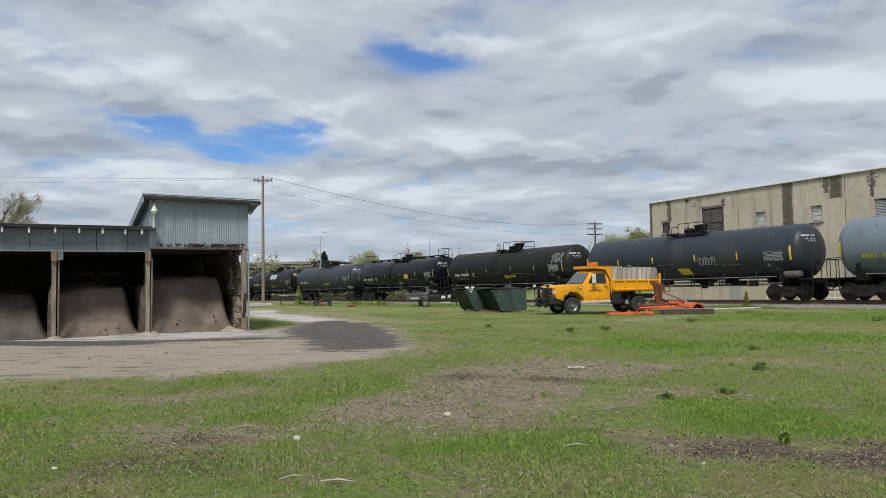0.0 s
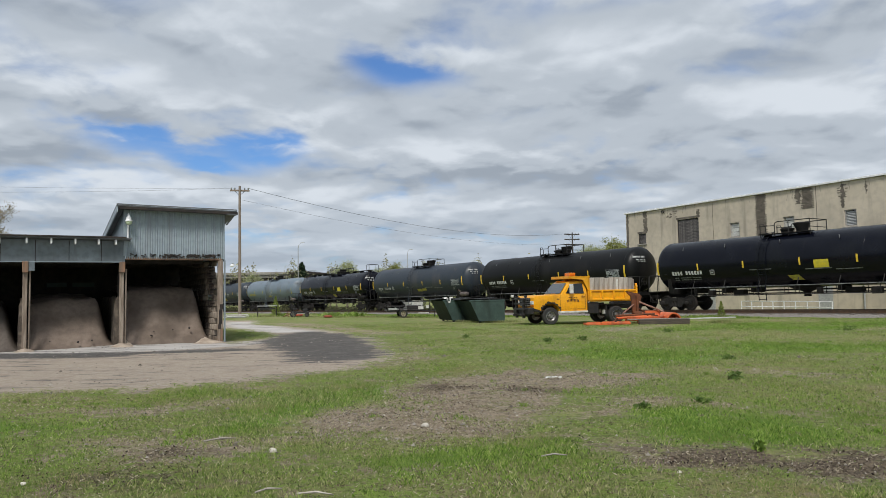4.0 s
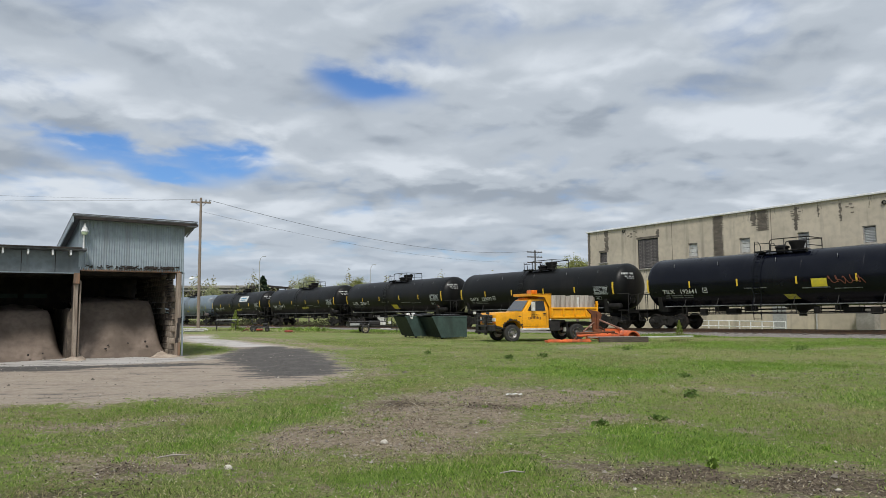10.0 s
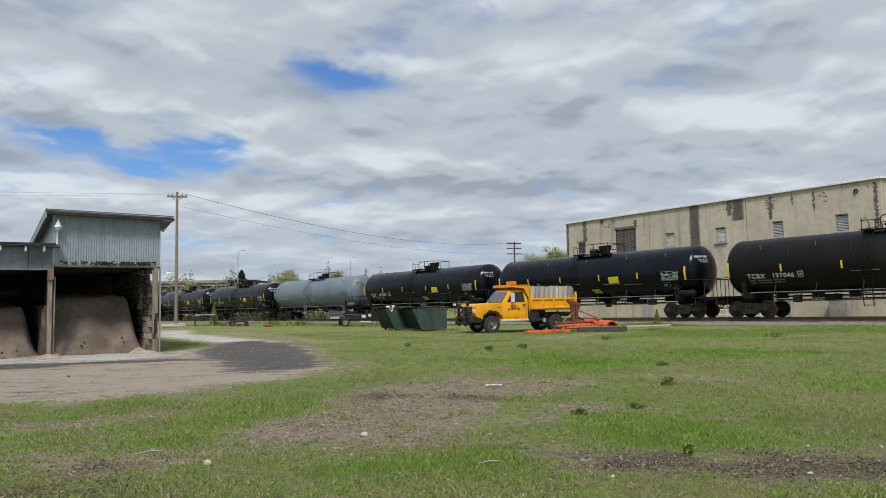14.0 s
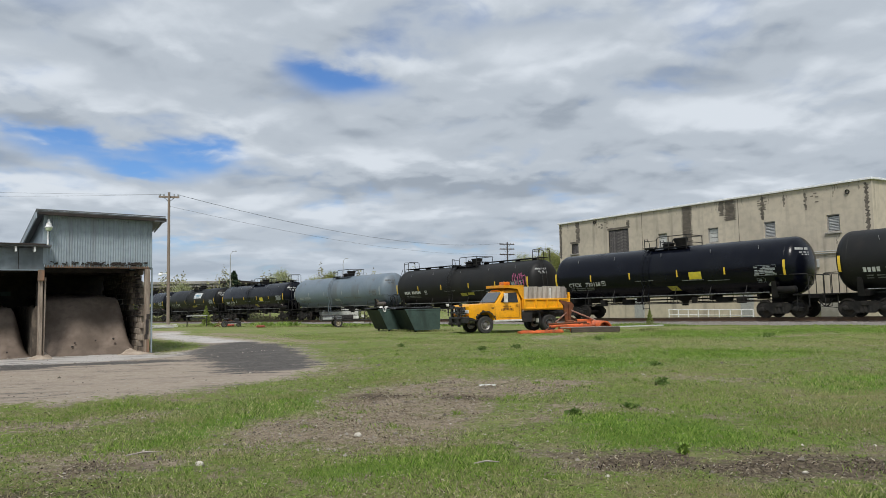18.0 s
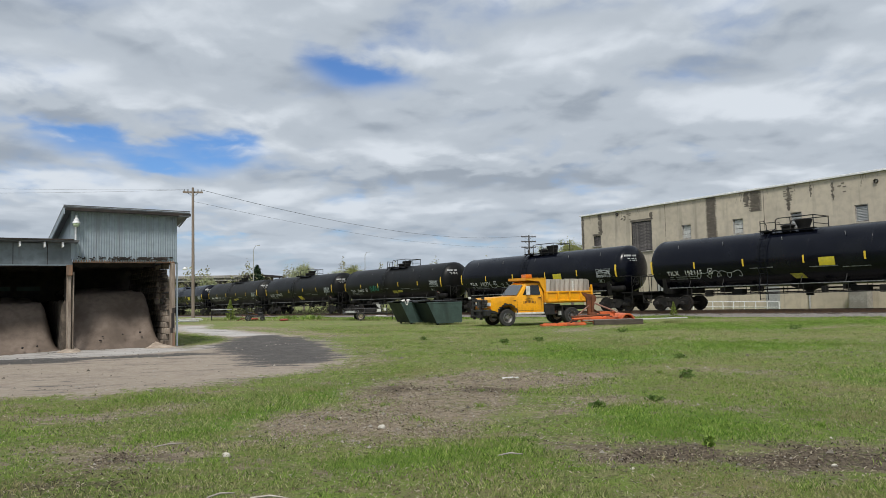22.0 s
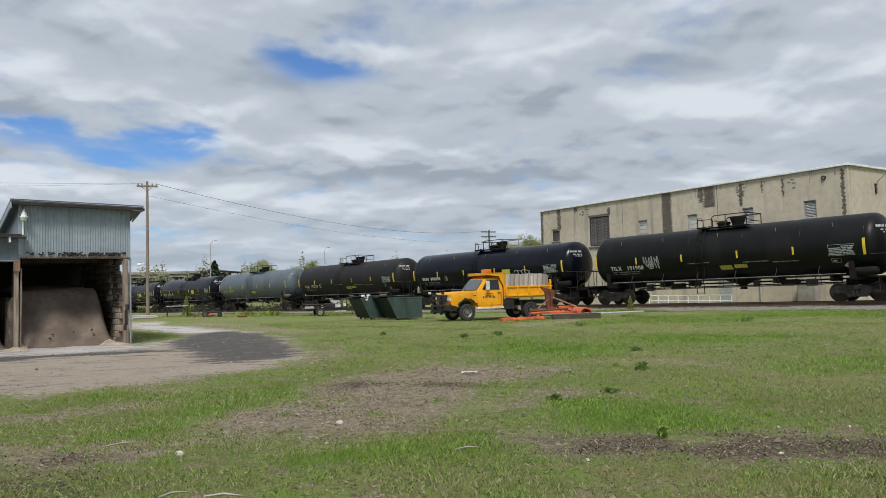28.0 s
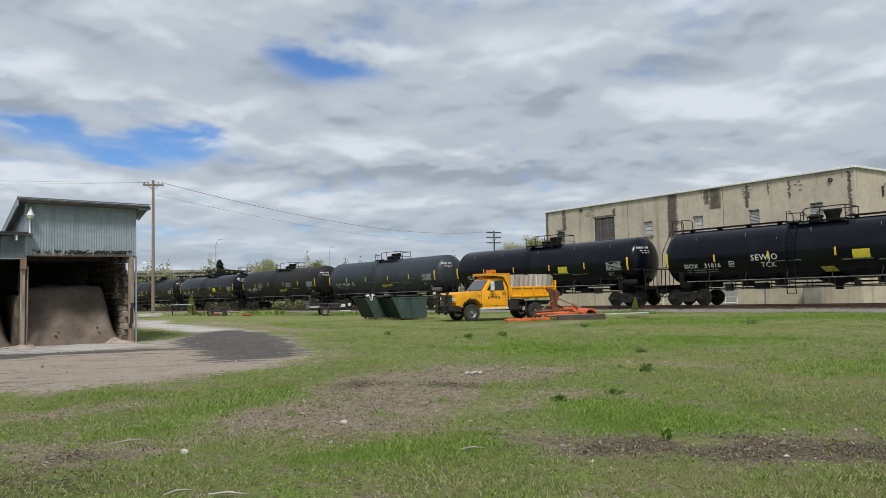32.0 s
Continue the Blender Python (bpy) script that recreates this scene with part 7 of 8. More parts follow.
def build_dumpster(m, label, tarp):
    d = tagged(empty("dumpster", m @ Matrix.Scale(1.08, 4)), label, "dumpster", "dumpsters by the truck")
    w = 1.85
    prof = [(0.0, 0.10), (1.36, 0.10), (1.84, 1.10), (0.0, 1.12)]
    for y in (-0.03, w):
        bm = fresh()
        add_prism(bm, prof, pose(0, -y if y > 0 else 0.03, 0), 0.03)
        part("side_panel", bm, DUMP_GREEN, d)
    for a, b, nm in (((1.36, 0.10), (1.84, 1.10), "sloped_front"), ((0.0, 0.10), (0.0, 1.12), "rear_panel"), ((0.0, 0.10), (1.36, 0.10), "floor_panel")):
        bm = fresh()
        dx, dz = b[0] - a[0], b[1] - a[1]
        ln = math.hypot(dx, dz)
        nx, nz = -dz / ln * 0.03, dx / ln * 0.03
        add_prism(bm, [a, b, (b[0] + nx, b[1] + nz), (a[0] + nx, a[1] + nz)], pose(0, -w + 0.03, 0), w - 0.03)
        part(nm, bm, DUMP_SHADED if nm == "sloped_front" else DUMP_GREEN, d, "sloped front with its shade painted darker" if nm == "sloped_front" else "")
    for z in (1.10,):
        box_part("top_rim", (0.92, 0.04, z), (1.9, 0.07, 0.07), DUMP_GREEN, d, 0.01)
        box_part("top_rim", (0.92, -w + 0.0, z), (1.9, 0.07, 0.07), DUMP_GREEN, d, 0.01)
    for i in range(2):
        bm = fresh()
        add_box(bm, (0, 0, 0), (2.05, 0.9, 0.05), 0.015)
        l = part("lid", bm, LID_BLACK, d)
        l.matrix_basis = pose(0.93, -0.47 - 0.92 * i, 1.18, 0, 1.5 * (1 if i else -1), 0)
    for x in (0.12, 1.22):
        for y in (-0.2, -w + 0.2):
            bm = fresh()
            add_lathe(bm, [(-0.03, 0.06), (0.03, 0.06)], (x, y, 0.06), (0, 1, 0), 10)
            part("caster", bm, BLACK_PAINT, d)
    box_part("sticker", (0.22, 0.045, 0.98), (0.36, 0.012, 0.12), WHITE_PAINT, d)
    box_part("sticker", (1.55, 0.045, 0.95), (0.10, 0.012, 0.08), WHITE_PAINT, d)
    if tarp:
        bm = fresh()
        n = 10
        rows = []
        for i in range(n + 1):
            x = 1.35 + 0.5 * i / n
            z = 1.235 + 0.03 * math.sin(i * 1.3) - (0.14 if 2 < i < 6 else 0.02)
            rows.append([bm.verts.new((x, 0.10 + 0.02 * math.sin(i), z - (0.08 if 2 < i < 7 else 0))), bm.verts.new((x, 0.06, z + 0.05)), bm.verts.new((x, -0.2, z + 0.045 + 0.01 * math.sin(i * 2)))])
        for a, b in zip(rows, rows[1:]):
            for k in range(2):
                bm.faces.new((a[k], b[k], b[k + 1], a[k + 1]))
        part("plastic_sheet", bm, WHITE_PAINT, d, "torn white plastic sheet")


build_dumpster(pose(4.42, 38.35, gz(4, 38.5), 0, 0, 199), "dark green slant-front dumpster with black lids", False)
build_dumpster(pose(3.08, 39.98, gz(3.5, 40), 0, 0, 199), "dark green dumpster with white plastic caught under its lid", True)


# ---- trailer ----
def build_trailer():
    z = gz(-1.0, 52.5)
    t = tagged(empty("utility_trailer", pose(-1.25, 53.4, z, 0, 0, 8)), "small black flatbed utility trailer with low rails", "trailer")
    box_part("bed_frame", (0, 0, 0.50), (2.7, 1.5, 0.08), BLACK_PAINT, t, 0.01)
    box_part("bed_deck", (0, 0, 0.56), (2.6, 1.42, 0.04), DAMP_TIMBER, t)
    for sy in (0.74, -0.74):
        tube_part("side_rail", [(-1.34, sy, 0.85), (1.34, sy, 0.85)], 0.022, BLACK_PAINT, t)
        for x in (-1.33, -0.45, 0.45, 1.33):
            tube_part("stake", [(x, sy, 0.5), (x, sy, 0.86)], 0.02, BLACK_PAINT, t)
        box_part("mudguard", (-0.2, sy * 1.2, 0.68), (0.8, 0.24, 0.03), BLACK_PAINT, t, 0.01)
    tube_part("drawbar", [(1.3, 0.5, 0.5), (2.3, 0, 0.45)], 0.04, BLACK_PAINT, t)
    tube_part("drawbar", [(1.3, -0.5, 0.5), (2.3, 0, 0.45)], 0.04, BLACK_PAINT, t)
    tube_part("jack", [(2.25, 0, 0.0), (2.25, 0, 0.85)], 0.035, BLACK_PAINT, t)
    for i in range(4):
        tube_part("ramp_gate_bar", [(1.36, -0.6 + i * 0.4, 0.5), (1.5, -0.6 + i * 0.4, 1.15)], 0.02, BLACK_PAINT, t)
    tube_part("ramp_gate_top", [(1.5, -0.7, 1.15), (1.5, 0.7, 1.15)], 0.025, BLACK_PAINT, t)
    box_part("white_panel", (1.15, -0.77, 0.72), (0.30, 0.03, 0.20), WHITE_PAINT, t)
    box_part("number_bar_plate", (1.3, -0.80, 0.34), (0.8, 0.03, 0.06), WHITE_PAINT, t)
    box_part("side_board", (-0.95, -0.775, 0.66), (0.66, 0.03, 0.15), LOUVRE, t, 0.006, "grey metal side board")
    box_part("edge_rail", (0.2, -0.775, 0.56), (2.0, 0.03, 0.05), BLACK_PAINT, t, 0.006)
    tube_part("front_post", [(1.75, -0.7, 0.3), (1.75, -0.7, 1.1)], 0.035, BLACK_PAINT, t)
    box_part("front_panel", (1.6, -0.74, 0.78), (0.2, 0.03, 0.2), WHITE_PAINT, t, 0.006)
    tan = material("tan_steel_rim", (0.52, 0.45, 0.33), 0.5, 0.2)
    road_wheel(t, 0.31, 0.2, pose(-0.2, -0.88, 0.31, 0, 0, 180), tan)
    road_wheel(t, 0.31, 0.2, pose(-0.2, 0.88, 0.31), tan)
    box_part("load_block", (0.6, 0.2, 0.74), (0.8, 0.6, 0.3), BLACK_PAINT, t, 0.03)
    w = tagged(empty("black_pallet_forks", pose(1.75, 41.6, gz(1.75, 41.6))), "black steel implement frame standing beside the dumpsters", "implement")
    for x in (-0.25, 0.2):
        tube_part("fork_upright", [(x, 0, 0), (x, 0, 1.25)], 0.04, BLACK_PAINT, w)
    for zz in (0.3, 0.75, 1.2):
        tube_part("fork_crossbar", [(-0.5, 0, zz), (0.45, 0, zz)], 0.035, BLACK_PAINT, w)


build_trailer()


# ---- odds and ends at the edge of the track ----
def build_clutter():
    rd = random.Random(31)
    z = gz(-11.9, 56)
    t = tagged(empty("steel_table", pose(-11.95, 56.0, z, 0, 0, 10)), "grey steel work table with thin legs", "table")
    box_part("tabletop", (0, 0, 0.83), (1.5, 0.75, 0.05), LOUVRE, t, 0.008)
    for x in (-0.7, 0.7):
        for y in (-0.32, 0.32):
            tube_part("leg", [(x, y, -0.05), (x, y, 0.82)], 0.03, BLACK_PAINT, t)
    box_part("under_shelf", (0.05, 0, 0.62), (1.1, 0.6, 0.12), BLACK_PAINT, t)
    for i, (dx, dy, a, mt) in enumerate(((0, 0, 4, PALE_BOARD), (0.2, 0.25, 12, PALE_BOARD), (-0.1, 0.4, -6, GREY_PLANK), (0.25, -0.3, 2, PALE_BOARD))):
        x, y = -13.6 + dx, 52.6 + dy
        ob = box_part("scrap_board", (0, 0, 0.05), (1.6, 0.18, 0.06), mt, None, 0.005)
        ob.matrix_basis = pose(x, y, gz(x, y) + 0.06 * i, 0, 0, a)
        tagged(ob, "loose board lying on the grass by the pole", "board", "loose boards")
    m = tagged(empty("mower_wreck", pose(-9.2, 54.8, gz(-9.2, 54.8), 0, 0, 8)), "stripped riding mower with engine and red deck", "mower")
    box_part("chassis", (0, 0, 0.36), (1.3, 0.5, 0.12), BLACK_PAINT, m, 0.02)
    box_part("engine_block", (0.35, 0, 0.52), (0.36, 0.34, 0.22), BLACK_PAINT, m, 0.05)
    for k in range(14):
        x, y, z = rd.uniform(-1.0, 1.0), rd.uniform(-0.5, 0.3), rd.uniform(0.05, 0.5)
        tube_part("scrap_bar", [(x, y, z), (x + rd.uniform(-0.5, 0.5), y + rd.uniform(-0.2, 0.2), max(0.04, z + rd.uniform(-0.3, 0.25)))], rd.uniform(0.018, 0.04), rd.choice((RUST, BLACK_PAINT, PINK_RUST)), m)
    box_part("seat", (-0.4, 0, 0.6), (0.35, 0.42, 0.1), BLACK_PAINT, m, 0.03)
    box_part("seat_back", (-0.6, 0, 0.76), (0.1, 0.42, 0.32), BLACK_PAINT, m, 0.03)
    tube_part("steering_column", [(0.05, 0, 0.4), (-0.1, 0, 0.85)], 0.025, BLACK_PAINT, m)
    MOWER_RED = material("mower_red_paint", (0.42, 0.07, 0.035), 0.55, 0, (0.22, 0.05, 0.03), 7)
    box_part("mower_deck", (-0.1, -0.1, 0.16), (0.6, 0.8, 0.13), MOWER_RED, m, 0.04)
    for x, r in ((-0.5, 0.24), (0.5, 0.17)):
        for y in (-0.42, 0.42):
            road_wheel(m, r, 0.16, pose(x, y, r, 0, 0, 0 if y > 0 else 180))
    h = box_part("mower_hood", (0, 0, 0.09), (0.6, 0.45, 0.16), MOWER_RED, None, 0.06)
    h.matrix_basis = pose(-6.9, 53.2, gz(-6.9, 53.2), 0, 0, 15)
    tagged(h, "red mower hood lying in the grass", "mower hood")
    # white cabinet beyond the track
    c = tagged(empty("equipment_cabinet", pose(-1.9, 78.5, gz(-1.9, 78.5), 0, 0, 30)), "pale grey equipment cabinet beyond the track", "cabinet")
    box_part("cabinet_body", (0, 0, 0.75), (4.4, 0.8, 1.5), WHITE_PAINT, c, 0.03)
    box_part("cabinet_lid", (0, 0, 1.53), (4.5, 0.9, 0.07), LOUVRE, c, 0.01)
    for x in (-1.6, -0.53, 0.53, 1.6):
        box_part("cabinet_door", (x, -0.41, 0.75), (1.0, 0.02, 1.35), WHITE_PAINT, c, 0.005)
    # stones and litter near the camera
    STONE = material("pale_limestone", (0.62, 0.58, 0.50), 0.9, 0, (0.45, 0.42, 0.36), 14, 5, (0.4, 0.6), 0.3, 40)
    for i, (x, y, r) in enumerate(((-1.53, 7.43, 0.04), (0.03, 8.66, 0.045), (-2.3, 8.3, 0.014), (-0.9, 8.9, 0.018), (0.5, 8.8, 0.02), (1.2, 9.2, 0.016), (0.85, 7.6, 0.018), (3.9, 5.95, 0.026), (-0.5, 9.4, 0.016), (1.5, 8.4, 0.016), (-3.4, 6.3, 0.025), (2.2, 6.2, 0.02), (4.6, 7.05, 0.018), (5.3, 6.9, 0.018))):
        bm = fresh()
        bmesh.ops.create_icosphere(bm, subdivisions=2, radius=r)
        for v in bm.verts:
            v.co *= 1 + 0.45 * noise.noise(v.co * (0.9 / r) + Vector((i * 3.1, 0, 0)))
            v.co.z *= 0.7
        ob = part("stone", bm, STONE, angle=50)
        ob.matrix_basis = pose(x, y, gz(x, y) + r * 0.3, 0, 0, rd.uniform(0, 360))
        tagged(ob, "pale broken limestone lying in the grass", "stone", "stones in the grass")
    bm = fresh()
    rows = []
    for i in range(7):
        rows.append([bm.verts.new((-0.15 + 0.05 * i, -0.06 + 0.04 * j, 0.02 + 0.025 * abs(math.sin(i * 1.9 + j * 1.1)))) for j in range(4)])
    for a, b in zip(rows, rows[1:]):
        for k in range(3):
            bm.faces.new((a[k], b[k], b[k + 1], a[k + 1]))
    ob = part("crumpled_wrapper", bm, WHITE_PAINT, angle=20)
    ob.matrix_basis = pose(2.33, 12.75, gz(2.33, 12.75) + 0.015)
    tagged(ob, "crumpled white wrapper on the grass", "litter")
    for x, y, a, ln in ((-2.2, 7.95, 24, 0.35), (-0.85, 5.75, -8, 0.3), (-1.25, 5.9, 30, 0.22), (1.25, 6.9, 5, 0.25)):
        ob = tube_part("dry_stick", [(-ln / 2, 0, 0), (0, 0.015, 0.012), (ln / 2, -0.01, 0)], [0.008, 0.01, 0.005], GREY_PLANK, None, 5)
        ob.matrix_basis = pose(x, y, gz(x, y) + 0.03, 0, 0, a)
        tagged(ob, "dry broken stick lying in the grass", "stick", "sticks in the grass")


build_clutter()

# ---- trees and plants ----
BARK = material("grey_brown_bark", (0.13, 0.105, 0.085), 0.9, 0, (0.20, 0.17, 0.145), 5, 6, bump=0.4)


def leaf_material(name, a, b, c, patches=None):
    """Leaves or blades: each island takes its own shade between the colours; patches: a second colour that takes over in places."""
    mt = bpy.data.materials.new(name)
    mt.use_nodes = True
    nt = mt.node_tree
    N, K = nt.nodes.new, nt.links.new
    bsdf = nt.nodes["Principled BSDF"]
    bsdf.inputs["Roughness"].default_value = 0.7
    bsdf.inputs["Specular IOR Level"].default_value = 0.25
    g = N("ShaderNodeNewGeometry")
    r = N("ShaderNodeValToRGB")
    K(g.outputs["Random Per Island"], r.inputs[0])
    e = r.color_ramp.elements
    e[0].color, e[1].color = (*a, 1), (*c, 1)
    m = r.color_ramp.elements.new(0.55)
    m.color = (*b, 1)
    col = r.outputs[0]
    for scale, lo, hi, k in ((0.55, 0.50, 0.66, 0.75), (2.6, 0.50, 0.68, 0.65)) if patches else ():
        nz = N("ShaderNodeTexNoise")
        K(g.outputs["Position"], nz.inputs["Vector"])
        nz.inputs["Scale"].default_value, nz.inputs["Detail"].default_value = scale, 5
        mr = N("ShaderNodeMapRange")
        mr.interpolation_type = "SMOOTHSTEP"
        K(nz.outputs[0], mr.inputs[0])
        mr.inputs[1].default_value, mr.inputs[2].default_value, mr.inputs[4].default_value = lo, hi, k
        mx2 = N("ShaderNodeMix")
        mx2.data_type = "RGBA"
        K(mr.outputs[0], mx2.inputs[0]), K(col, mx2.inputs[6])
        mx2.inputs[7].default_value = (*patches, 1)
        col = mx2.outputs[2]
    K(col, bsdf.inputs["Base Color"])
    tr = N("ShaderNodeBsdfTranslucent")
    K(col, tr.inputs[0])
    mx = N("ShaderNodeMixShader")
    mx.inputs[0].default_value = 0.3
    K(bsdf.outputs[0], mx.inputs[1]), K(tr.outputs[0], mx.inputs[2])
    K(mx.outputs[0], nt.nodes["Material Output"].inputs[0])
    return mt


# pale spring green, with the haze of distance lightened into the colour
LEAF_PALE = leaf_material("pale_spring_leaves", (0.27, 0.30, 0.16), (0.40, 0.43, 0.24), (0.54, 0.56, 0.36))
LEAF_YELLOW = leaf_material("yellow_green_leaves", (0.20, 0.22, 0.07), (0.30, 0.32, 0.11), (0.40, 0.41, 0.17))
LEAF_BROWN = leaf_material("budding_brown_twigs", (0.24, 0.19, 0.14), (0.32, 0.27, 0.20), (0.40, 0.38, 0.24))
LEAF_DARK = leaf_material("dark_spruce_needles", (0.018, 0.035, 0.018), (0.03, 0.055, 0.028), (0.045, 0.075, 0.035))
LEAF_SAPLING = leaf_material("bright_sapling_needles", (0.13, 0.18, 0.035), (0.22, 0.27, 0.06), (0.30, 0.34, 0.10))
WEED = leaf_material("weed_leaves", (0.06, 0.11, 0.025), (0.11, 0.18, 0.04), (0.19, 0.26, 0.07))
BLADES = leaf_material("grass_blades", (0.062, 0.098, 0.022), (0.250, 0.318, 0.086), (0.58, 0.56, 0.29), (0.35, 0.305, 0.16))
STRAW = leaf_material("dead_straw_stalks", (0.07, 0.05, 0.035), (0.30, 0.25, 0.16), (0.62, 0.56, 0.42))
BLADES_LUSH = leaf_material("lush_grass_blades", (0.055, 0.112, 0.014), (0.210, 0.350, 0.052), (0.42, 0.52, 0.14), (0.15, 0.215, 0.046))


def quads_object(name, centres, sizes, seed, mat, parent=None, aspect=0.7):
    """Many small leaf quads, turned at random, as one mesh."""
    rs = np.random.RandomState(seed)
    n = len(centres)
    u = rs.normal(size=(n, 3))
    u /= np.linalg.norm(u, axis=1)[:, None]
    w = rs.normal(size=(n, 3))
    v = np.cross(u, w)
    v /= np.linalg.norm(v, axis=1)[:, None]
    a, b = u * sizes[:, None], v * sizes[:, None] * aspect
    c = np.asarray(centres)
    verts = np.stack([c - a, c + b * 0.8, c + a, c - b * 0.8], 1).reshape(-1, 3)
    me = bpy.data.meshes.new(name)
    faces = np.arange(4 * n).reshape(n, 4)
    me.from_pydata(verts.tolist(), [], faces.tolist())
    me.materials.append(mat)
    ob = new(name, me)
    ob.parent = parent
    return ob


def build_tree(h, crown_r, crown_low, leaf, n_leaf, seed, leaf_size=0.22, label="", category="tree", bare=False):
    """Tapered trunk, forking limbs and a ragged crown of leaf clumps round the limb ends."""
    rd = random.Random(seed)
    t = empty("tree")
    bm = fresh()
    top = h * 0.62
    add_tube(bm, [(0, 0, -0.3), (0.05, 0, h * 0.2), (0.1 * rd.uniform(-1, 1), 0.1, top)], [h * 0.024, h * 0.019, h * 0.011], 7)
    ends = []
    for k in range(13 if not bare else 22):
        a, z0 = rd.uniform(0, 6.283), rd.uniform(crown_low * 0.75, top)
        ln = crown_r * rd.uniform(0.55, 1.0)
        up = rd.uniform(0.35, 1.0) * (h - z0) * 0.75
        mid = Vector((math.cos(a) * ln * 0.5, math.sin(a) * ln * 0.5, z0 + up * 0.45))
        tip = Vector((math.cos(a + 0.2) * ln, math.sin(a + 0.2) * ln, min(z0 + up, h)))
        add_tube(bm, [(0, 0, z0), mid, tip], [h * 0.009, h * 0.006, h * 0.0025], 5)
        ends += [mid, tip, (mid + tip) / 2]
        for q in range(4 if not bare else 7):
            a2 = a + rd.uniform(-1.1, 1.1)
            e = mid.lerp(tip, rd.random()) + Vector((math.cos(a2), math.sin(a2), rd.uniform(0.2, 1.2))) * crown_r * rd.uniform(0.2, 0.42)
            add_tube(bm, [mid.lerp(tip, rd.random() * 0.8), e], [h * 0.0035, h * 0.001], 4)
            ends.append(e)
    ends.append(Vector((0, 0, h * 0.95)))
    part("trunk", bm, BARK, t)
    # leaf clumps round the limb ends and through an uneven crown
    rs = np.random.RandomState(seed)
    base = np.array([tuple(e) for e in ends])
    if not bare:
        q = rs.normal(size=(150, 3))
        q /= np.linalg.norm(q, axis=1)[:, None]
        q *= rs.uniform(0.35, 1.0, (150, 1)) ** 0.5 * rs.uniform(0.82, 1.06, (150, 1))
        mid_z = (h + crown_low) / 2
        inside = (base[:, 0] ** 2 + base[:, 1] ** 2) / (crown_r * 0.92) ** 2 + ((base[:, 2] - mid_z) / ((h - crown_low) / 2)) ** 2 < 1.0
        base = np.concatenate([base[inside], q * (crown_r * 0.85, crown_r * 0.85, (h - crown_low) / 2 * 0.96) + (0, 0, mid_z)])
    pick = base[rs.randint(0, len(base), n_leaf)]
    spread = crown_r * (0.10 if bare else 0.13) * rs.uniform(0.2, 1.0, (n_leaf, 1))
    c = pick + np.clip(rs.normal(size=(n_leaf, 3)), -2, 2) * spread
    c[:, 2] = np.maximum(c[:, 2], crown_low * 0.7)
    quads_object("crown", c, leaf_size * rs.uniform(0.5, 1.3, n_leaf), seed, leaf, t)
    return tagged(t, label, category, "trees in the distance")


def build_conifer(h, r, leaf, n, seed, label, leaf_size):
    t = empty("conifer")
    bm = fresh()
    add_tube(bm, [(0, 0, -0.1), (0, 0, h)], [h * 0.02, h * 0.004], 6)
    part("trunk", bm, BARK, t)
    rs = np.random.RandomState(seed)
    z = h * (0.06 + 0.94 * rs.uniform(0, 1, n) ** 1.3)
    lay = 0.72 + 0.28 * np.abs(np.sin(z / h * 22))
    rad = r * (1 - z / h) ** 0.85 * lay * rs.uniform(0.25, 1.0, n) ** 0.6 + 0.01
    a = rs.uniform(0, 6.283, n)
    c = np.stack([rad * np.cos(a), rad * np.sin(a), z - rad * 0.18], -1)
    quads_object("crown", c, leaf_size * rs.uniform(0.5, 1.2, n), seed, leaf, t, 0.35)
    return tagged(t, label, "tree", "trees in the distance")


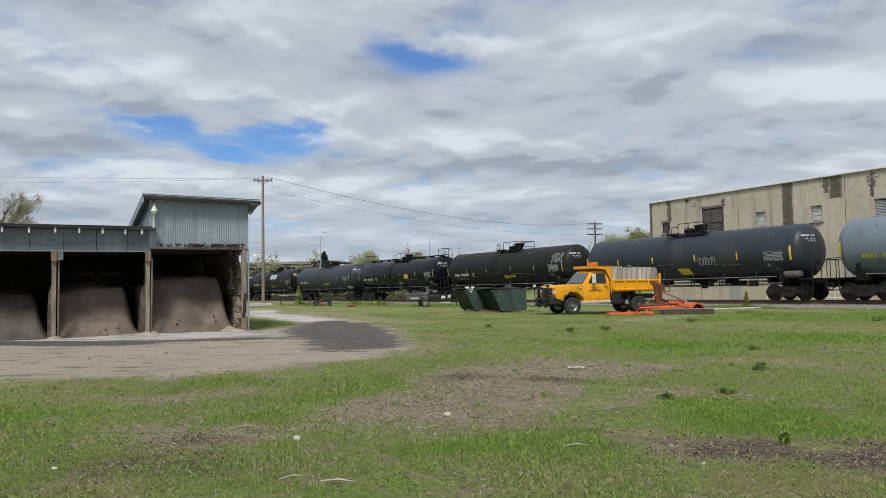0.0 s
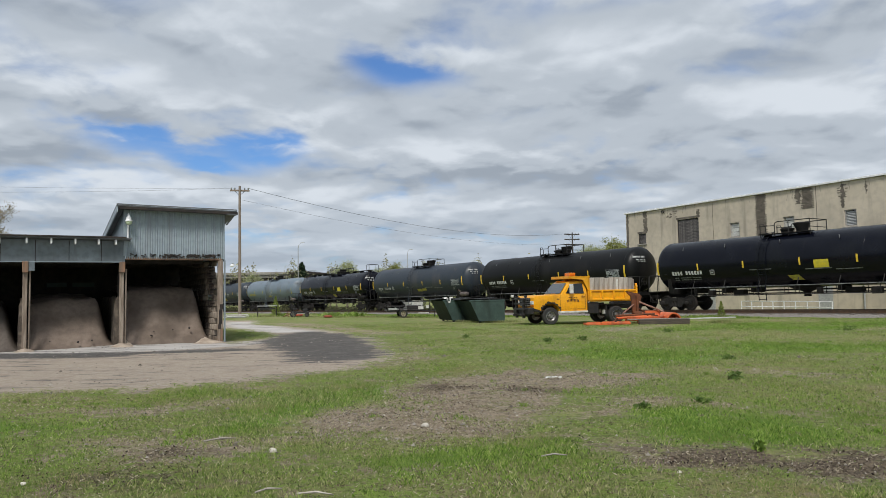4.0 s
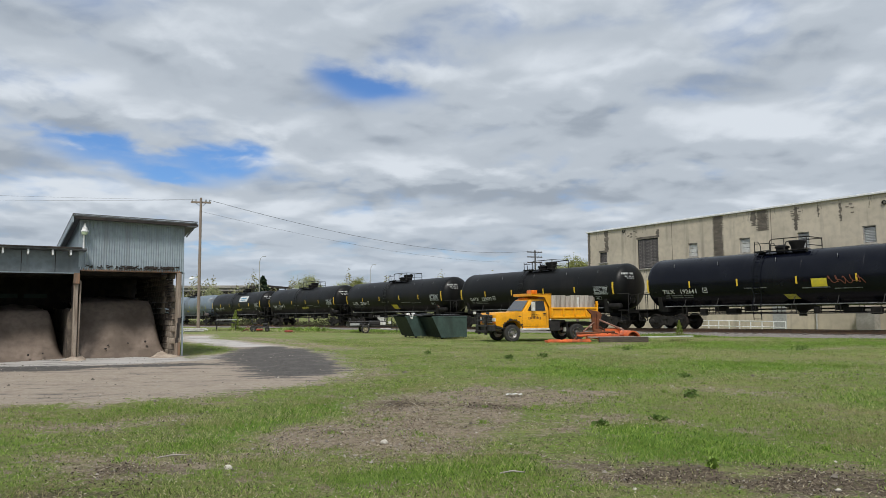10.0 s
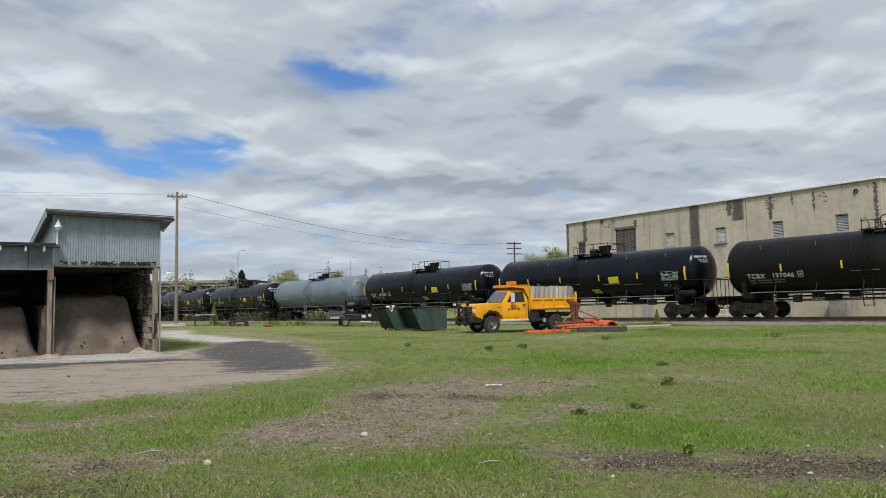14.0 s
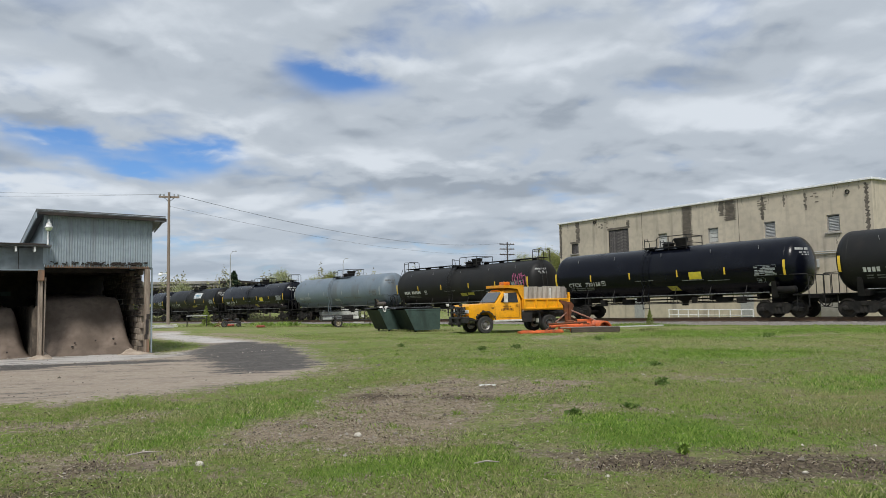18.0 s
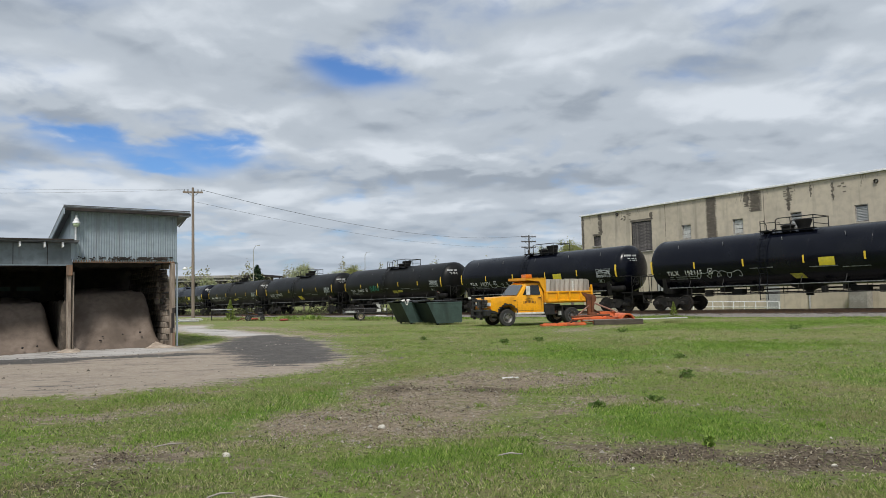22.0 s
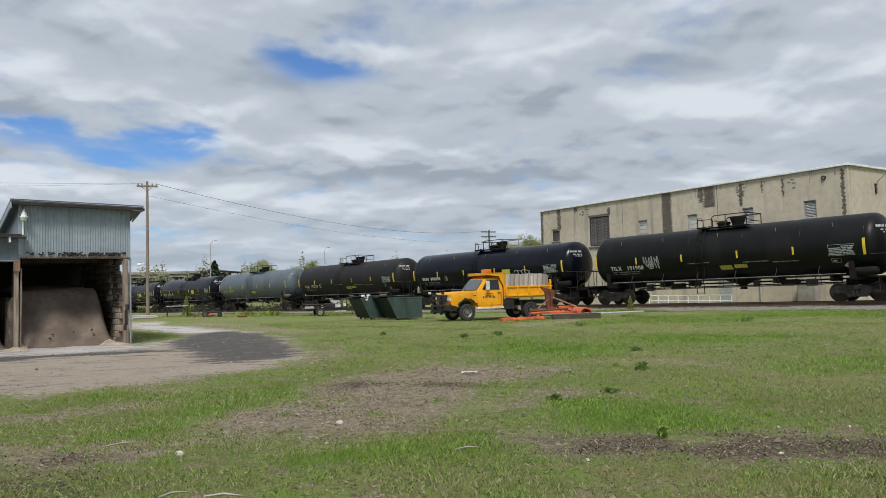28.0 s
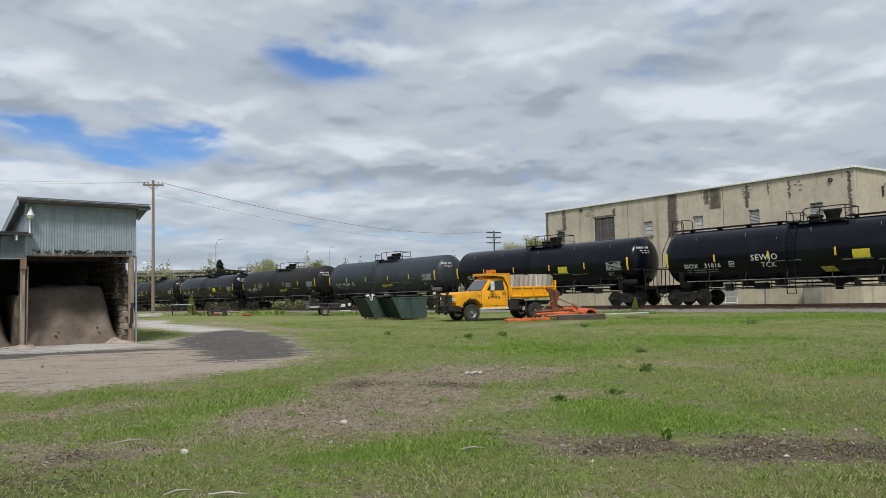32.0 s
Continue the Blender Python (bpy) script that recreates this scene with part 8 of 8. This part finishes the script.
def build_woods():
    kinds = {
        "pale": build_tree(10.0, 3.3, 3.0, LEAF_PALE, 26000, 2, 0.085, "budding tree with sparse pale green spring leaves beyond the tracks"),
        "yellow": build_tree(9.5, 3.2, 2.2, LEAF_YELLOW, 28000, 6, 0.09, "leafy yellow-green spring tree beyond the tracks"),
        "brown": build_tree(9.0, 2.8, 2.6, LEAF_BROWN, 14000, 11, 0.055, "nearly bare tree with brown buds beyond the tracks", bare=True),
        "spruce": build_conifer(8.0, 4.4, LEAF_DARK, 4200, 14, "dark spruce beyond the tracks", 0.36),
    }
    used = set()
    spots = [("pale", -51, 150, 1.15), ("yellow", -33, 163, 0.75), ("pale", -36, 155, 0.80), ("brown", -24.5, 158, 0.82), ("brown", -21, 166, 0.85), ("pale", -15.6, 152, 1.02), ("brown", -18.8, 160, 0.9),
             ("pale", -9.5, 165, 0.92), ("yellow", -5.6, 158, 1.05), ("pale", -2.0, 176, 0.85), ("spruce", -27.5, 166, 1.3), ("pale", 5, 182, 0.8), ("brown", 9, 178, 0.8), ("brown", -29, 172, 0.8),
             ("yellow", 29.3, 107, 1.08), ("pale", 27.0, 113, 0.98), ("yellow", 34.5, 108, 1.05), ("pale", 37.5, 110, 1.15), ("yellow", 26, 130, 0.8), ("brown", 19, 150, 0.75), ("pale", -12, 178, 0.85), ("brown", -41, 170, 0.8), ("yellow", -46, 168, 0.8),
             ("brown", -48.5, 78, 1.5), ("brown", -55, 84, 1.3), ("brown", 62, 66, 0.9), ("pale", 78, 72, 1.0), ("pale", -80, 60, 1.2), ("yellow", 14, 170, 0.7)]
    for i, (k, x, y, s) in enumerate(spots):
        m = Matrix.Translation((x, y, gz(x, y) - 0.1)) @ Matrix.Rotation(i * 1.7, 4, "Z") @ Matrix.Scale(s, 4)
        if k in used:
            copy_thing(kinds[k], m).scale = (s,) * 3
        else:
            kinds[k].matrix_basis = m
            used.add(k)
    sap = build_conifer(1.6, 0.5, LEAF_SAPLING, 900, 3, "small bright green conifer sapling beside the table", 0.09)
    sap.matrix_basis = pose(-11.75, 58.3, gz(-11.75, 58.3))
    copy_thing(sap, pose(16.3, 38.6, gz(16.3, 38.6))).scale = (0.62, 0.62, 0.58)
    # low scrub along the far side of the railway, as one mass
    rs = np.random.RandomState(8)
    n = 42000
    az = rs.uniform(-24, 17, n)
    d = rs.uniform(150, 215, n)
    x, y = np.sin(np.radians(az)) * d, np.cos(np.radians(az)) * d
    bump = 7.4 + 1.9 * np.sin(az * 1.7) + 1.2 * np.sin(az * 4.3 + 1) + 0.6 * np.sin(az * 11)
    z = bump * rs.uniform(0, 1, n) ** 1.15 - 0.8
    scrub = quads_object("far_scrub", np.stack([x, y, z], -1), rs.uniform(0.1, 0.34, n), 8, leaf_material("far_scrub_leaves", (0.20, 0.18, 0.13), (0.29, 0.28, 0.16), (0.38, 0.39, 0.22)))
    tagged(scrub, "low budding scrub along the far side of the railway", "scrub", kind="stuff")


build_woods()


def build_brush():
    """Dark low brush on the far side of the track, seen under the cars."""
    rs = np.random.RandomState(51)
    n = 26000
    s = rs.uniform(48, 190, n)
    off = rs.uniform(4.2, 8.5, n)
    x = X0 - np.sin(PHI + BEND * s / 2) * s + np.cos(PHI + BEND * s) * off
    y = Y0 + np.cos(PHI + BEND * s / 2) * s + np.sin(PHI + BEND * s) * off
    tall = 0.75 + 0.35 * np.sin(s * 0.31) + 0.25 * np.sin(s * 0.83 + 1) + 0.15 * np.sin(s * 2.1)
    z = ground_z(x, y) + np.clip(tall, 0.25, 1.6) * rs.uniform(0, 1, n) ** 1.2
    ob = quads_object("trackside_brush", np.stack([x, y, z], -1), rs.uniform(0.05, 0.17, n), 52, leaf_material("dark_brush_leaves", (0.030, 0.032, 0.018), (0.070, 0.072, 0.036), (0.15, 0.145, 0.075)))
    tagged(ob, "low dark brush along the far side of the track", "brush", kind="stuff")


build_brush()


def grass_field(name, x, y, h, w, lean, seed, mat, label):
    """Upright grass blades, two triangles each, as one mass."""
    rs = np.random.RandomState(seed)
    n = len(x)
    z = ground_z(x, y)
    a = rs.uniform(0, 6.283, n)
    dx, dy = np.cos(a) * w, np.sin(a) * w
    b = rs.uniform(0, 6.283, n)
    lx, ly = np.cos(b) * lean * h, np.sin(b) * lean * h
    p0 = np.stack([x - dx, y - dy, z - 0.01], -1)
    p1 = np.stack([x + dx, y + dy, z - 0.01], -1)
    p2 = np.stack([x + dx * 0.6 + lx * 0.45, y + dy * 0.6 + ly * 0.45, z + h * 0.6], -1)
    p3 = np.stack([x + lx, y + ly, z + h], -1)
    verts = np.stack([p0, p1, p2, p3], 1).reshape(-1, 3)
    faces = np.stack([np.array([0, 1, 2]) + 4 * np.arange(n)[:, None], np.array([0, 2, 3]) + 4 * np.arange(n)[:, None]], 1).reshape(-1, 3)
    me = bpy.data.meshes.new(name)
    me.vertices.add(4 * n)
    me.vertices.foreach_set("co", verts.astype(np.float32).ravel())
    me.loops.add(6 * n)
    me.loops.foreach_set("vertex_index", faces.astype(np.int32).ravel())
    me.polygons.add(2 * n)
    me.polygons.foreach_set("loop_start", np.arange(0, 6 * n, 3).astype(np.int32))
    me.update(calc_edges=True)
    me.materials.append(mat)
    return tagged(new(name, me), label, "grass", kind="stuff")


def patch_noise(x, y, s, seed):
    """Smooth pattern from a few crossing waves."""
    rs = np.random.RandomState(seed)
    v = np.zeros_like(x)
    for k in range(7):
        a, f = rs.uniform(0, 6.283), s * rs.uniform(0.6, 2.2)
        v += np.sin((x * np.cos(a) + y * np.sin(a)) * f + rs.uniform(0, 6.283))
    return v / 7


def build_grass():
    rs = np.random.RandomState(17)
    n = 720000
    d = 4.9 + 33 * rs.uniform(0, 1, n) ** 1.25
    az = np.radians(rs.uniform(-33, 44, n))
    x, y = np.sin(az) * d, np.cos(az) * d
    mk = ground_masks(x, y)
    p = 1.0 - 0.95 * np.clip(mk["bare"] * 1.0 + mk["mulch"] * 0.7 + 0.8 * patch_noise(x, y, 3.5, 1) + 0.5 * patch_noise(x, y, 11, 21) - 0.04, 0, 1)
    p *= 1 - np.clip(mk["yard"] * 1.6 + 0.3 * patch_noise(x, y, 4, 2), 0, 1)
    p *= np.clip(0.56 + 0.85 * patch_noise(x, y, 1.3, 3) + 0.55 * patch_noise(x, y, 5.5, 4) + 0.7 * mk["lush"], 0.06, 1)
    keep = rs.uniform(0, 1, n) < p
    x, y, d, lush = x[keep], y[keep], d[keep], mk["lush"][keep]
    m = len(x)
    g = patch_noise(x, y, 2.2, 5)
    h = (0.016 + 0.016 * np.clip(g + 0.5, 0, 1.3) + 0.013 * lush + 0.03 * np.clip(patch_noise(x, y, 9, 12) - 0.25, 0, 1)) * rs.uniform(0.4, 1.6, m)
    w = 0.0012 + 0.00027 * d
    thick = rs.uniform(0, 1, m) < np.clip(0.36 + 0.6 * lush + 1.3 * patch_noise(x, y, 0.8, 6) + 0.7 * patch_noise(x, y, 3.1, 16), 0.04, 0.97)
    for sel, mat, nm, lab in ((~thick, BLADES, "meadow_grass", "short patchy spring grass with straw blades"), (thick, BLADES_LUSH, "lush_grass", "fresh green spring grass")):
        grass_field(nm, x[sel], y[sel], h[sel], w[sel], 0.7, 23, mat, lab)
    # dead straw lying in the sward
    n = 130000
    d = 4.6 + 20 * rs.uniform(0, 1, n) ** 1.3
    az = np.radians(rs.uniform(-33, 44, n))
    x, y = np.sin(az) * d, np.cos(az) * d
    mk = ground_masks(x, y)
    keep = rs.uniform(0, 1, n) < np.clip(0.35 + 0.8 * patch_noise(x, y, 2.0, 14) - 0.1 * mk["mulch"] + 0.1 * mk["bare"] - 0.5 * mk["lush"], 0.03, 1) * (1 - np.clip(mk["yard"] * 1.5, 0, 1))
    x, y, d = x[keep], y[keep], d[keep]
    grass_field("dead_straw", x, y, rs.uniform(0.008, 0.022, len(x)), 0.0015 + 0.00034 * d, rs.uniform(1.0, 3.5, len(x)), 37, STRAW, "dead straw and stalks lying in the grass")
    # ragged tufts standing out of the sward
    xs, ys, hs = [], [], []
    for k in range(260):
        dd, aa = 5 + 19 * rs.uniform() ** 1.4, np.radians(rs.uniform(-32, 43))
        cx, cy = np.sin(aa) * dd, np.cos(aa) * dd
        if ground_masks(np.array([cx]), np.array([cy]))["yard"][0] > 0.1:
            continue
        m = rs.randint(18, 60)
        r = rs.uniform(0.03, 0.13)
        xs.append(cx + rs.normal(0, r, m))
        ys.append(cy + rs.normal(0, r, m))
        hs.append(rs.uniform(0.025, 0.06) * rs.uniform(0.5, 1.2, m))
    x, y, h = np.concatenate(xs), np.concatenate(ys), np.concatenate(hs)
    grass_field("grass_tufts", x, y, h, 0.002 + 0.0003 * np.hypot(x, y), 0.7, 39, BLADES_LUSH, "ragged darker grass tufts")
    # tall growth along the ballast and round things left standing
    n = 16000
    s = rs.uniform(-16, 75, n)
    off = -3.0 - np.abs(rs.normal(0, 0.55, n))
    x = X0 - np.sin(PHI + BEND * s / 2) * s + np.cos(PHI + BEND * s) * off
    y = Y0 + np.cos(PHI + BEND * s / 2) * s + np.sin(PHI + BEND * s) * off
    h = rs.uniform(0.04, 0.20, n) * np.clip(0.6 + 1.1 * patch_noise(x, y, 1.1, 9), 0.25, 1.5)
    grass_field("trackside_grass", x, y, h, 0.008 + 0.012 * rs.uniform(0, 1, n), 0.8, 29, BLADES_LUSH, "taller weeds and grass along the ballast edge")
    spots = [(4.3, 38.2, 1.3), (3.0, 38.6, 1.2), (-1.0, 53, 1.6), (-12, 55.8, 1.2), (-9.0, 54.6, 1.4), (-6.5, 53.4, 1.2), (-13.8, 54.6, 0.7), (2, 52, 2.5), (-4, 55, 2.5), (14, 33, 0.8)]
    xs, ys, hs = [], [], []
    for cx, cy, r in spots:
        k = int(420 * r)
        xs.append(cx + rs.normal(0, r * 0.5, k))
        ys.append(cy + rs.normal(0, 0.22, k))
        hs.append(rs.uniform(0.06, 0.17, k))
    x, y, h = np.concatenate(xs), np.concatenate(ys), np.concatenate(hs)
    grass_field("unmown_grass", x, y, h, 0.010 + 0 * x, 0.45, 31, BLADES, "unmown grass round standing things")
    xs, ys, hs = [], [], []
    for cx, cy, r, hh in ((-7.0, 56.5, 0.8, 0.4), (-5.2, 56.0, 0.7, 0.45), (-2.5, 56.6, 1.6, 0.22), (0.5, 55.6, 1.6, 0.2), (2.5, 54.5, 1.5, 0.2), (-11.5, 58.8, 0.5, 0.3), (5.5, 51, 2.0, 0.16)):
        k = int(420 * r)
        xs.append(cx + rs.normal(0, r * 0.55, k))
        ys.append(cy + rs.normal(0, 0.5, k))
        hs.append(hh * rs.uniform(0.3, 1.1, k))
    x, y, h = np.concatenate(xs), np.concatenate(ys), np.concatenate(hs)
    grass_field("tall_weeds", x, y, h, 0.018 + 0.02 * rs.uniform(0, 1, len(x)), 0.8, 33, BLADES_LUSH, "tall green weeds growing below the ballast")
    # crumbs of stone on the bare ground and yard
    n = 30000
    d = 5 + 24 * rs.uniform(0, 1, n) ** 1.3
    az = np.radians(rs.uniform(-32, 42, n))
    x, y = np.sin(az) * d, np.cos(az) * d
    mk = ground_masks(x, y)
    keep = rs.uniform(0, 1, n) < np.clip(mk["bare"] * 1.1 - mk["mulch"] * 0.9 + mk["yard"] * 0.04 + 0.05, 0, 1)
    x, y, d = x[keep], y[keep], d[keep]
    n = len(x)
    r = (0.006 + 0.0005 * d) * rs.lognormal(0, 0.4, n)
    c = np.stack([x, y, ground_z(x, y) + r * 0.3], -1)
    o = np.array([(1, 0, 0), (0, 1, 0), (-1, 0, 0), (0, -1, 0), (0, 0, 0.8)])
    verts = (c[:, None, :] + o[None] * r[:, None, None] * rs.uniform(0.6, 1.3, (n, 5, 1))).reshape(-1, 3)
    f = np.array([(0, 1, 4), (1, 2, 4), (2, 3, 4), (3, 0, 4)])
    faces = (f[None] + 5 * np.arange(n)[:, None, None]).reshape(-1, 3)
    me = bpy.data.meshes.new("loose_gravel")
    me.from_pydata(verts.tolist(), [], faces.tolist())
    me.materials.append(leaf_material("gravel_crumbs", (0.13, 0.11, 0.09), (0.28, 0.25, 0.21), (0.48, 0.44, 0.38)))
    tagged(new("loose_gravel", me), "loose gravel crumbs on the bare ground", "gravel", kind="stuff")


build_grass()


def build_litter():
    """Wood chips, dead leaves and clods on the bare and mulched ground."""
    rs = np.random.RandomState(71)
    n = 150000
    d = 5 + 17 * rs.uniform(0, 1, n) ** 1.4
    az = np.radians(rs.uniform(-33, 43, n))
    x, y = np.sin(az) * d, np.cos(az) * d
    mk = ground_masks(x, y)
    p = 0.85 * mk["mulch"] + 0.30 * mk["bare"] * np.clip(0.5 + 1.6 * patch_noise(x, y, 3.0, 31), 0, 1.5) + 0.035
    p *= (1 - np.clip(mk["yard"] * 1.5, 0, 1)) * np.clip(0.6 + 1.3 * patch_noise(x, y, 4.5, 32), 0.1, 1.4)
    keep = rs.uniform(0, 1, n) < p
    x, y, d = x[keep], y[keep], d[keep]
    m = len(x)
    size = np.clip((0.0045 + 0.0006 * d) * rs.lognormal(0, 0.4, m), 0.003, 0.020)
    c = np.stack([x, y, ground_z(x, y) + 0.004 + size * 0.2], -1)
    half = rs.uniform(0, 1, m) < 0.55
    for sel, nm, cols, lab in ((half, "dark_litter", ((0.018, 0.014, 0.010), (0.050, 0.038, 0.028), (0.11, 0.085, 0.06)), "dark clods and rotted leaves on the bare ground"),
                               (~half, "pale_litter", ((0.16, 0.125, 0.09), (0.33, 0.275, 0.20), (0.62, 0.56, 0.46)), "pale wood chips and dead leaves on the bare ground")):
        tagged(quads_object(nm, c[sel], size[sel], 72, leaf_material(nm + "_colour", *cols), None, 0.6), lab, "litter", kind="stuff")


build_litter()


def build_weeds():
    """Single broad-leaved weeds that stand out in the grass."""
    rs = np.random.RandomState(41)
    for i, (x, y, h, r, k, label) in enumerate((
            (5.39, 12.3, 0.13, 0.16, 90, "dark green broad-leaved weed in the grass"), (3.22, 6.86, 0.10, 0.07, 70, "upright green tuft of weed in the grass"),
            (2.93, 9.6, 0.07, 0.16, 60, "dark green broad-leaved weed in the grass"), (3.85, 22.2, 0.13, 0.24, 70, "dark green broad-leaved weed in the grass"), (5.0, 22.3, 0.13, 0.22, 70, "dark green broad-leaved weed in the grass"),
            (6.8, 15.9, 0.10, 0.26, 60, "dark green broad-leaved weed in the grass"), (9.0, 26.0, 0.14, 0.3, 60, "dark green broad-leaved weed in the grass"), (15.0, 24.8, 0.16, 0.5, 80, "dark green broad-leaved weed in the grass"),
            (1.5, 24.7, 0.12, 0.25, 50, "dark green broad-leaved weed in the grass"), (3.9, 10.0, 0.06, 0.2, 50, "dark green broad-leaved weed in the grass"))):
        t = tagged(empty("weed", pose(x, y, gz(x, y))), label, "weed", "weeds in the grass")
        z = rs.uniform(0.05, 1, k) * h
        a = rs.uniform(0, 6.283, k)
        rad = r * rs.uniform(0.1, 1, k) * (1 - 0.5 * z / h)
        c = np.stack([rad * np.cos(a), rad * np.sin(a), z], -1)
        quads_object("leaves", c, (0.03 + 0.05 * h) * rs.uniform(0.6, 1.3, k), 60 + i, WEED if i != 1 else BLADES_LUSH, t)
        bm = fresh()
        for j in range(5):
            aa = j * 1.26
            add_tube(bm, [(0, 0, -0.02), (math.cos(aa) * r * 0.6, math.sin(aa) * r * 0.6, h * 0.8)], 0.006, 4)
        part("stems", bm, WEED, t)


build_weeds()


# ---- overpass and lamps in the distance ----
CABIN_WOOD = material("brown_weathered_cladding", (0.16, 0.115, 0.085), 0.85, 0, (0.10, 0.075, 0.06), 2, 6)


def build_distance():
    b = tagged(empty("overpass"), "distant concrete road overpass beyond the railway", "bridge")
    box_part("deck", (-62, 172, 5.9), (62, 9, 0.75), CONCRETE, b, 0.05)
    box_part("parapet", (-62, 167.3, 6.55), (62, 0.3, 0.6), CONCRETE, b, 0.03)
    box_part("girder", (-62, 168.2, 4.9), (62, 0.8, 1.3), NEAR_BLACK, b)
    for x in (-88, -72, -56, -40, -33):
        box_part("pier", (x, 172, 2.2), (1.2, 7, 5.6), CONCRETE, b, 0.08)
    r = tagged(empty("lookout_pavilion"), "distant brown lookout cabin under a wide dark flat roof", "pavilion")
    bm = fresh()
    add_prism(bm, [(-34.4, 6.55), (-28.0, 7.05), (-22.2, 6.50), (-22.2, 6.28), (-34.4, 6.33)], pose(0, 168.5, 0), 8.0)
    part("roof", bm, NEAR_BLACK, r)
    box_part("cabin_wall", (-27.0, 172.5, 2.9), (4.0, 3.4, 7.0), CABIN_WOOD, r, 0.05)
    for x in (-28.3, -27.0, -25.7):
        box_part("window", (x, 170.78, 5.4), (0.8, 0.05, 0.9), GLASS, r)
    for x in (-33.6, -22.9):
        for y in (169.2, 175.8):
            tube_part("post", [(x, y, -1.2), (x, y, 6.4)], 0.14, NEAR_BLACK, r, 6)
    for x, y, h in ((-25.9, 152, 14.0), (-3.5, 190, 14.5)):
        l = tagged(empty("street_lamp", pose(x, y, gz(x, y))), "tall grey street lamp with a curved arm in the distance", "street lamp", "street lamps")
        tube_part("mast", [(0, 0, -0.2), (0, 0, h - 1.2), (0.15, 0, h - 0.5), (0.5, 0, h - 0.05), (0.85, 0, h)], [0.11, 0.08, 0.075, 0.07, 0.06], LOUVRE, l, 8)
        box_part("lamp_head", (1.05, 0, h), (0.6, 0.28, 0.14), LOUVRE, l, 0.04)


build_distance()


# ---- what moves ----
def motions():
    for n, car in CARS:
        walk(car, [(float(t), track_pose(car_place(n, t))) for t in range(33)])


motions()
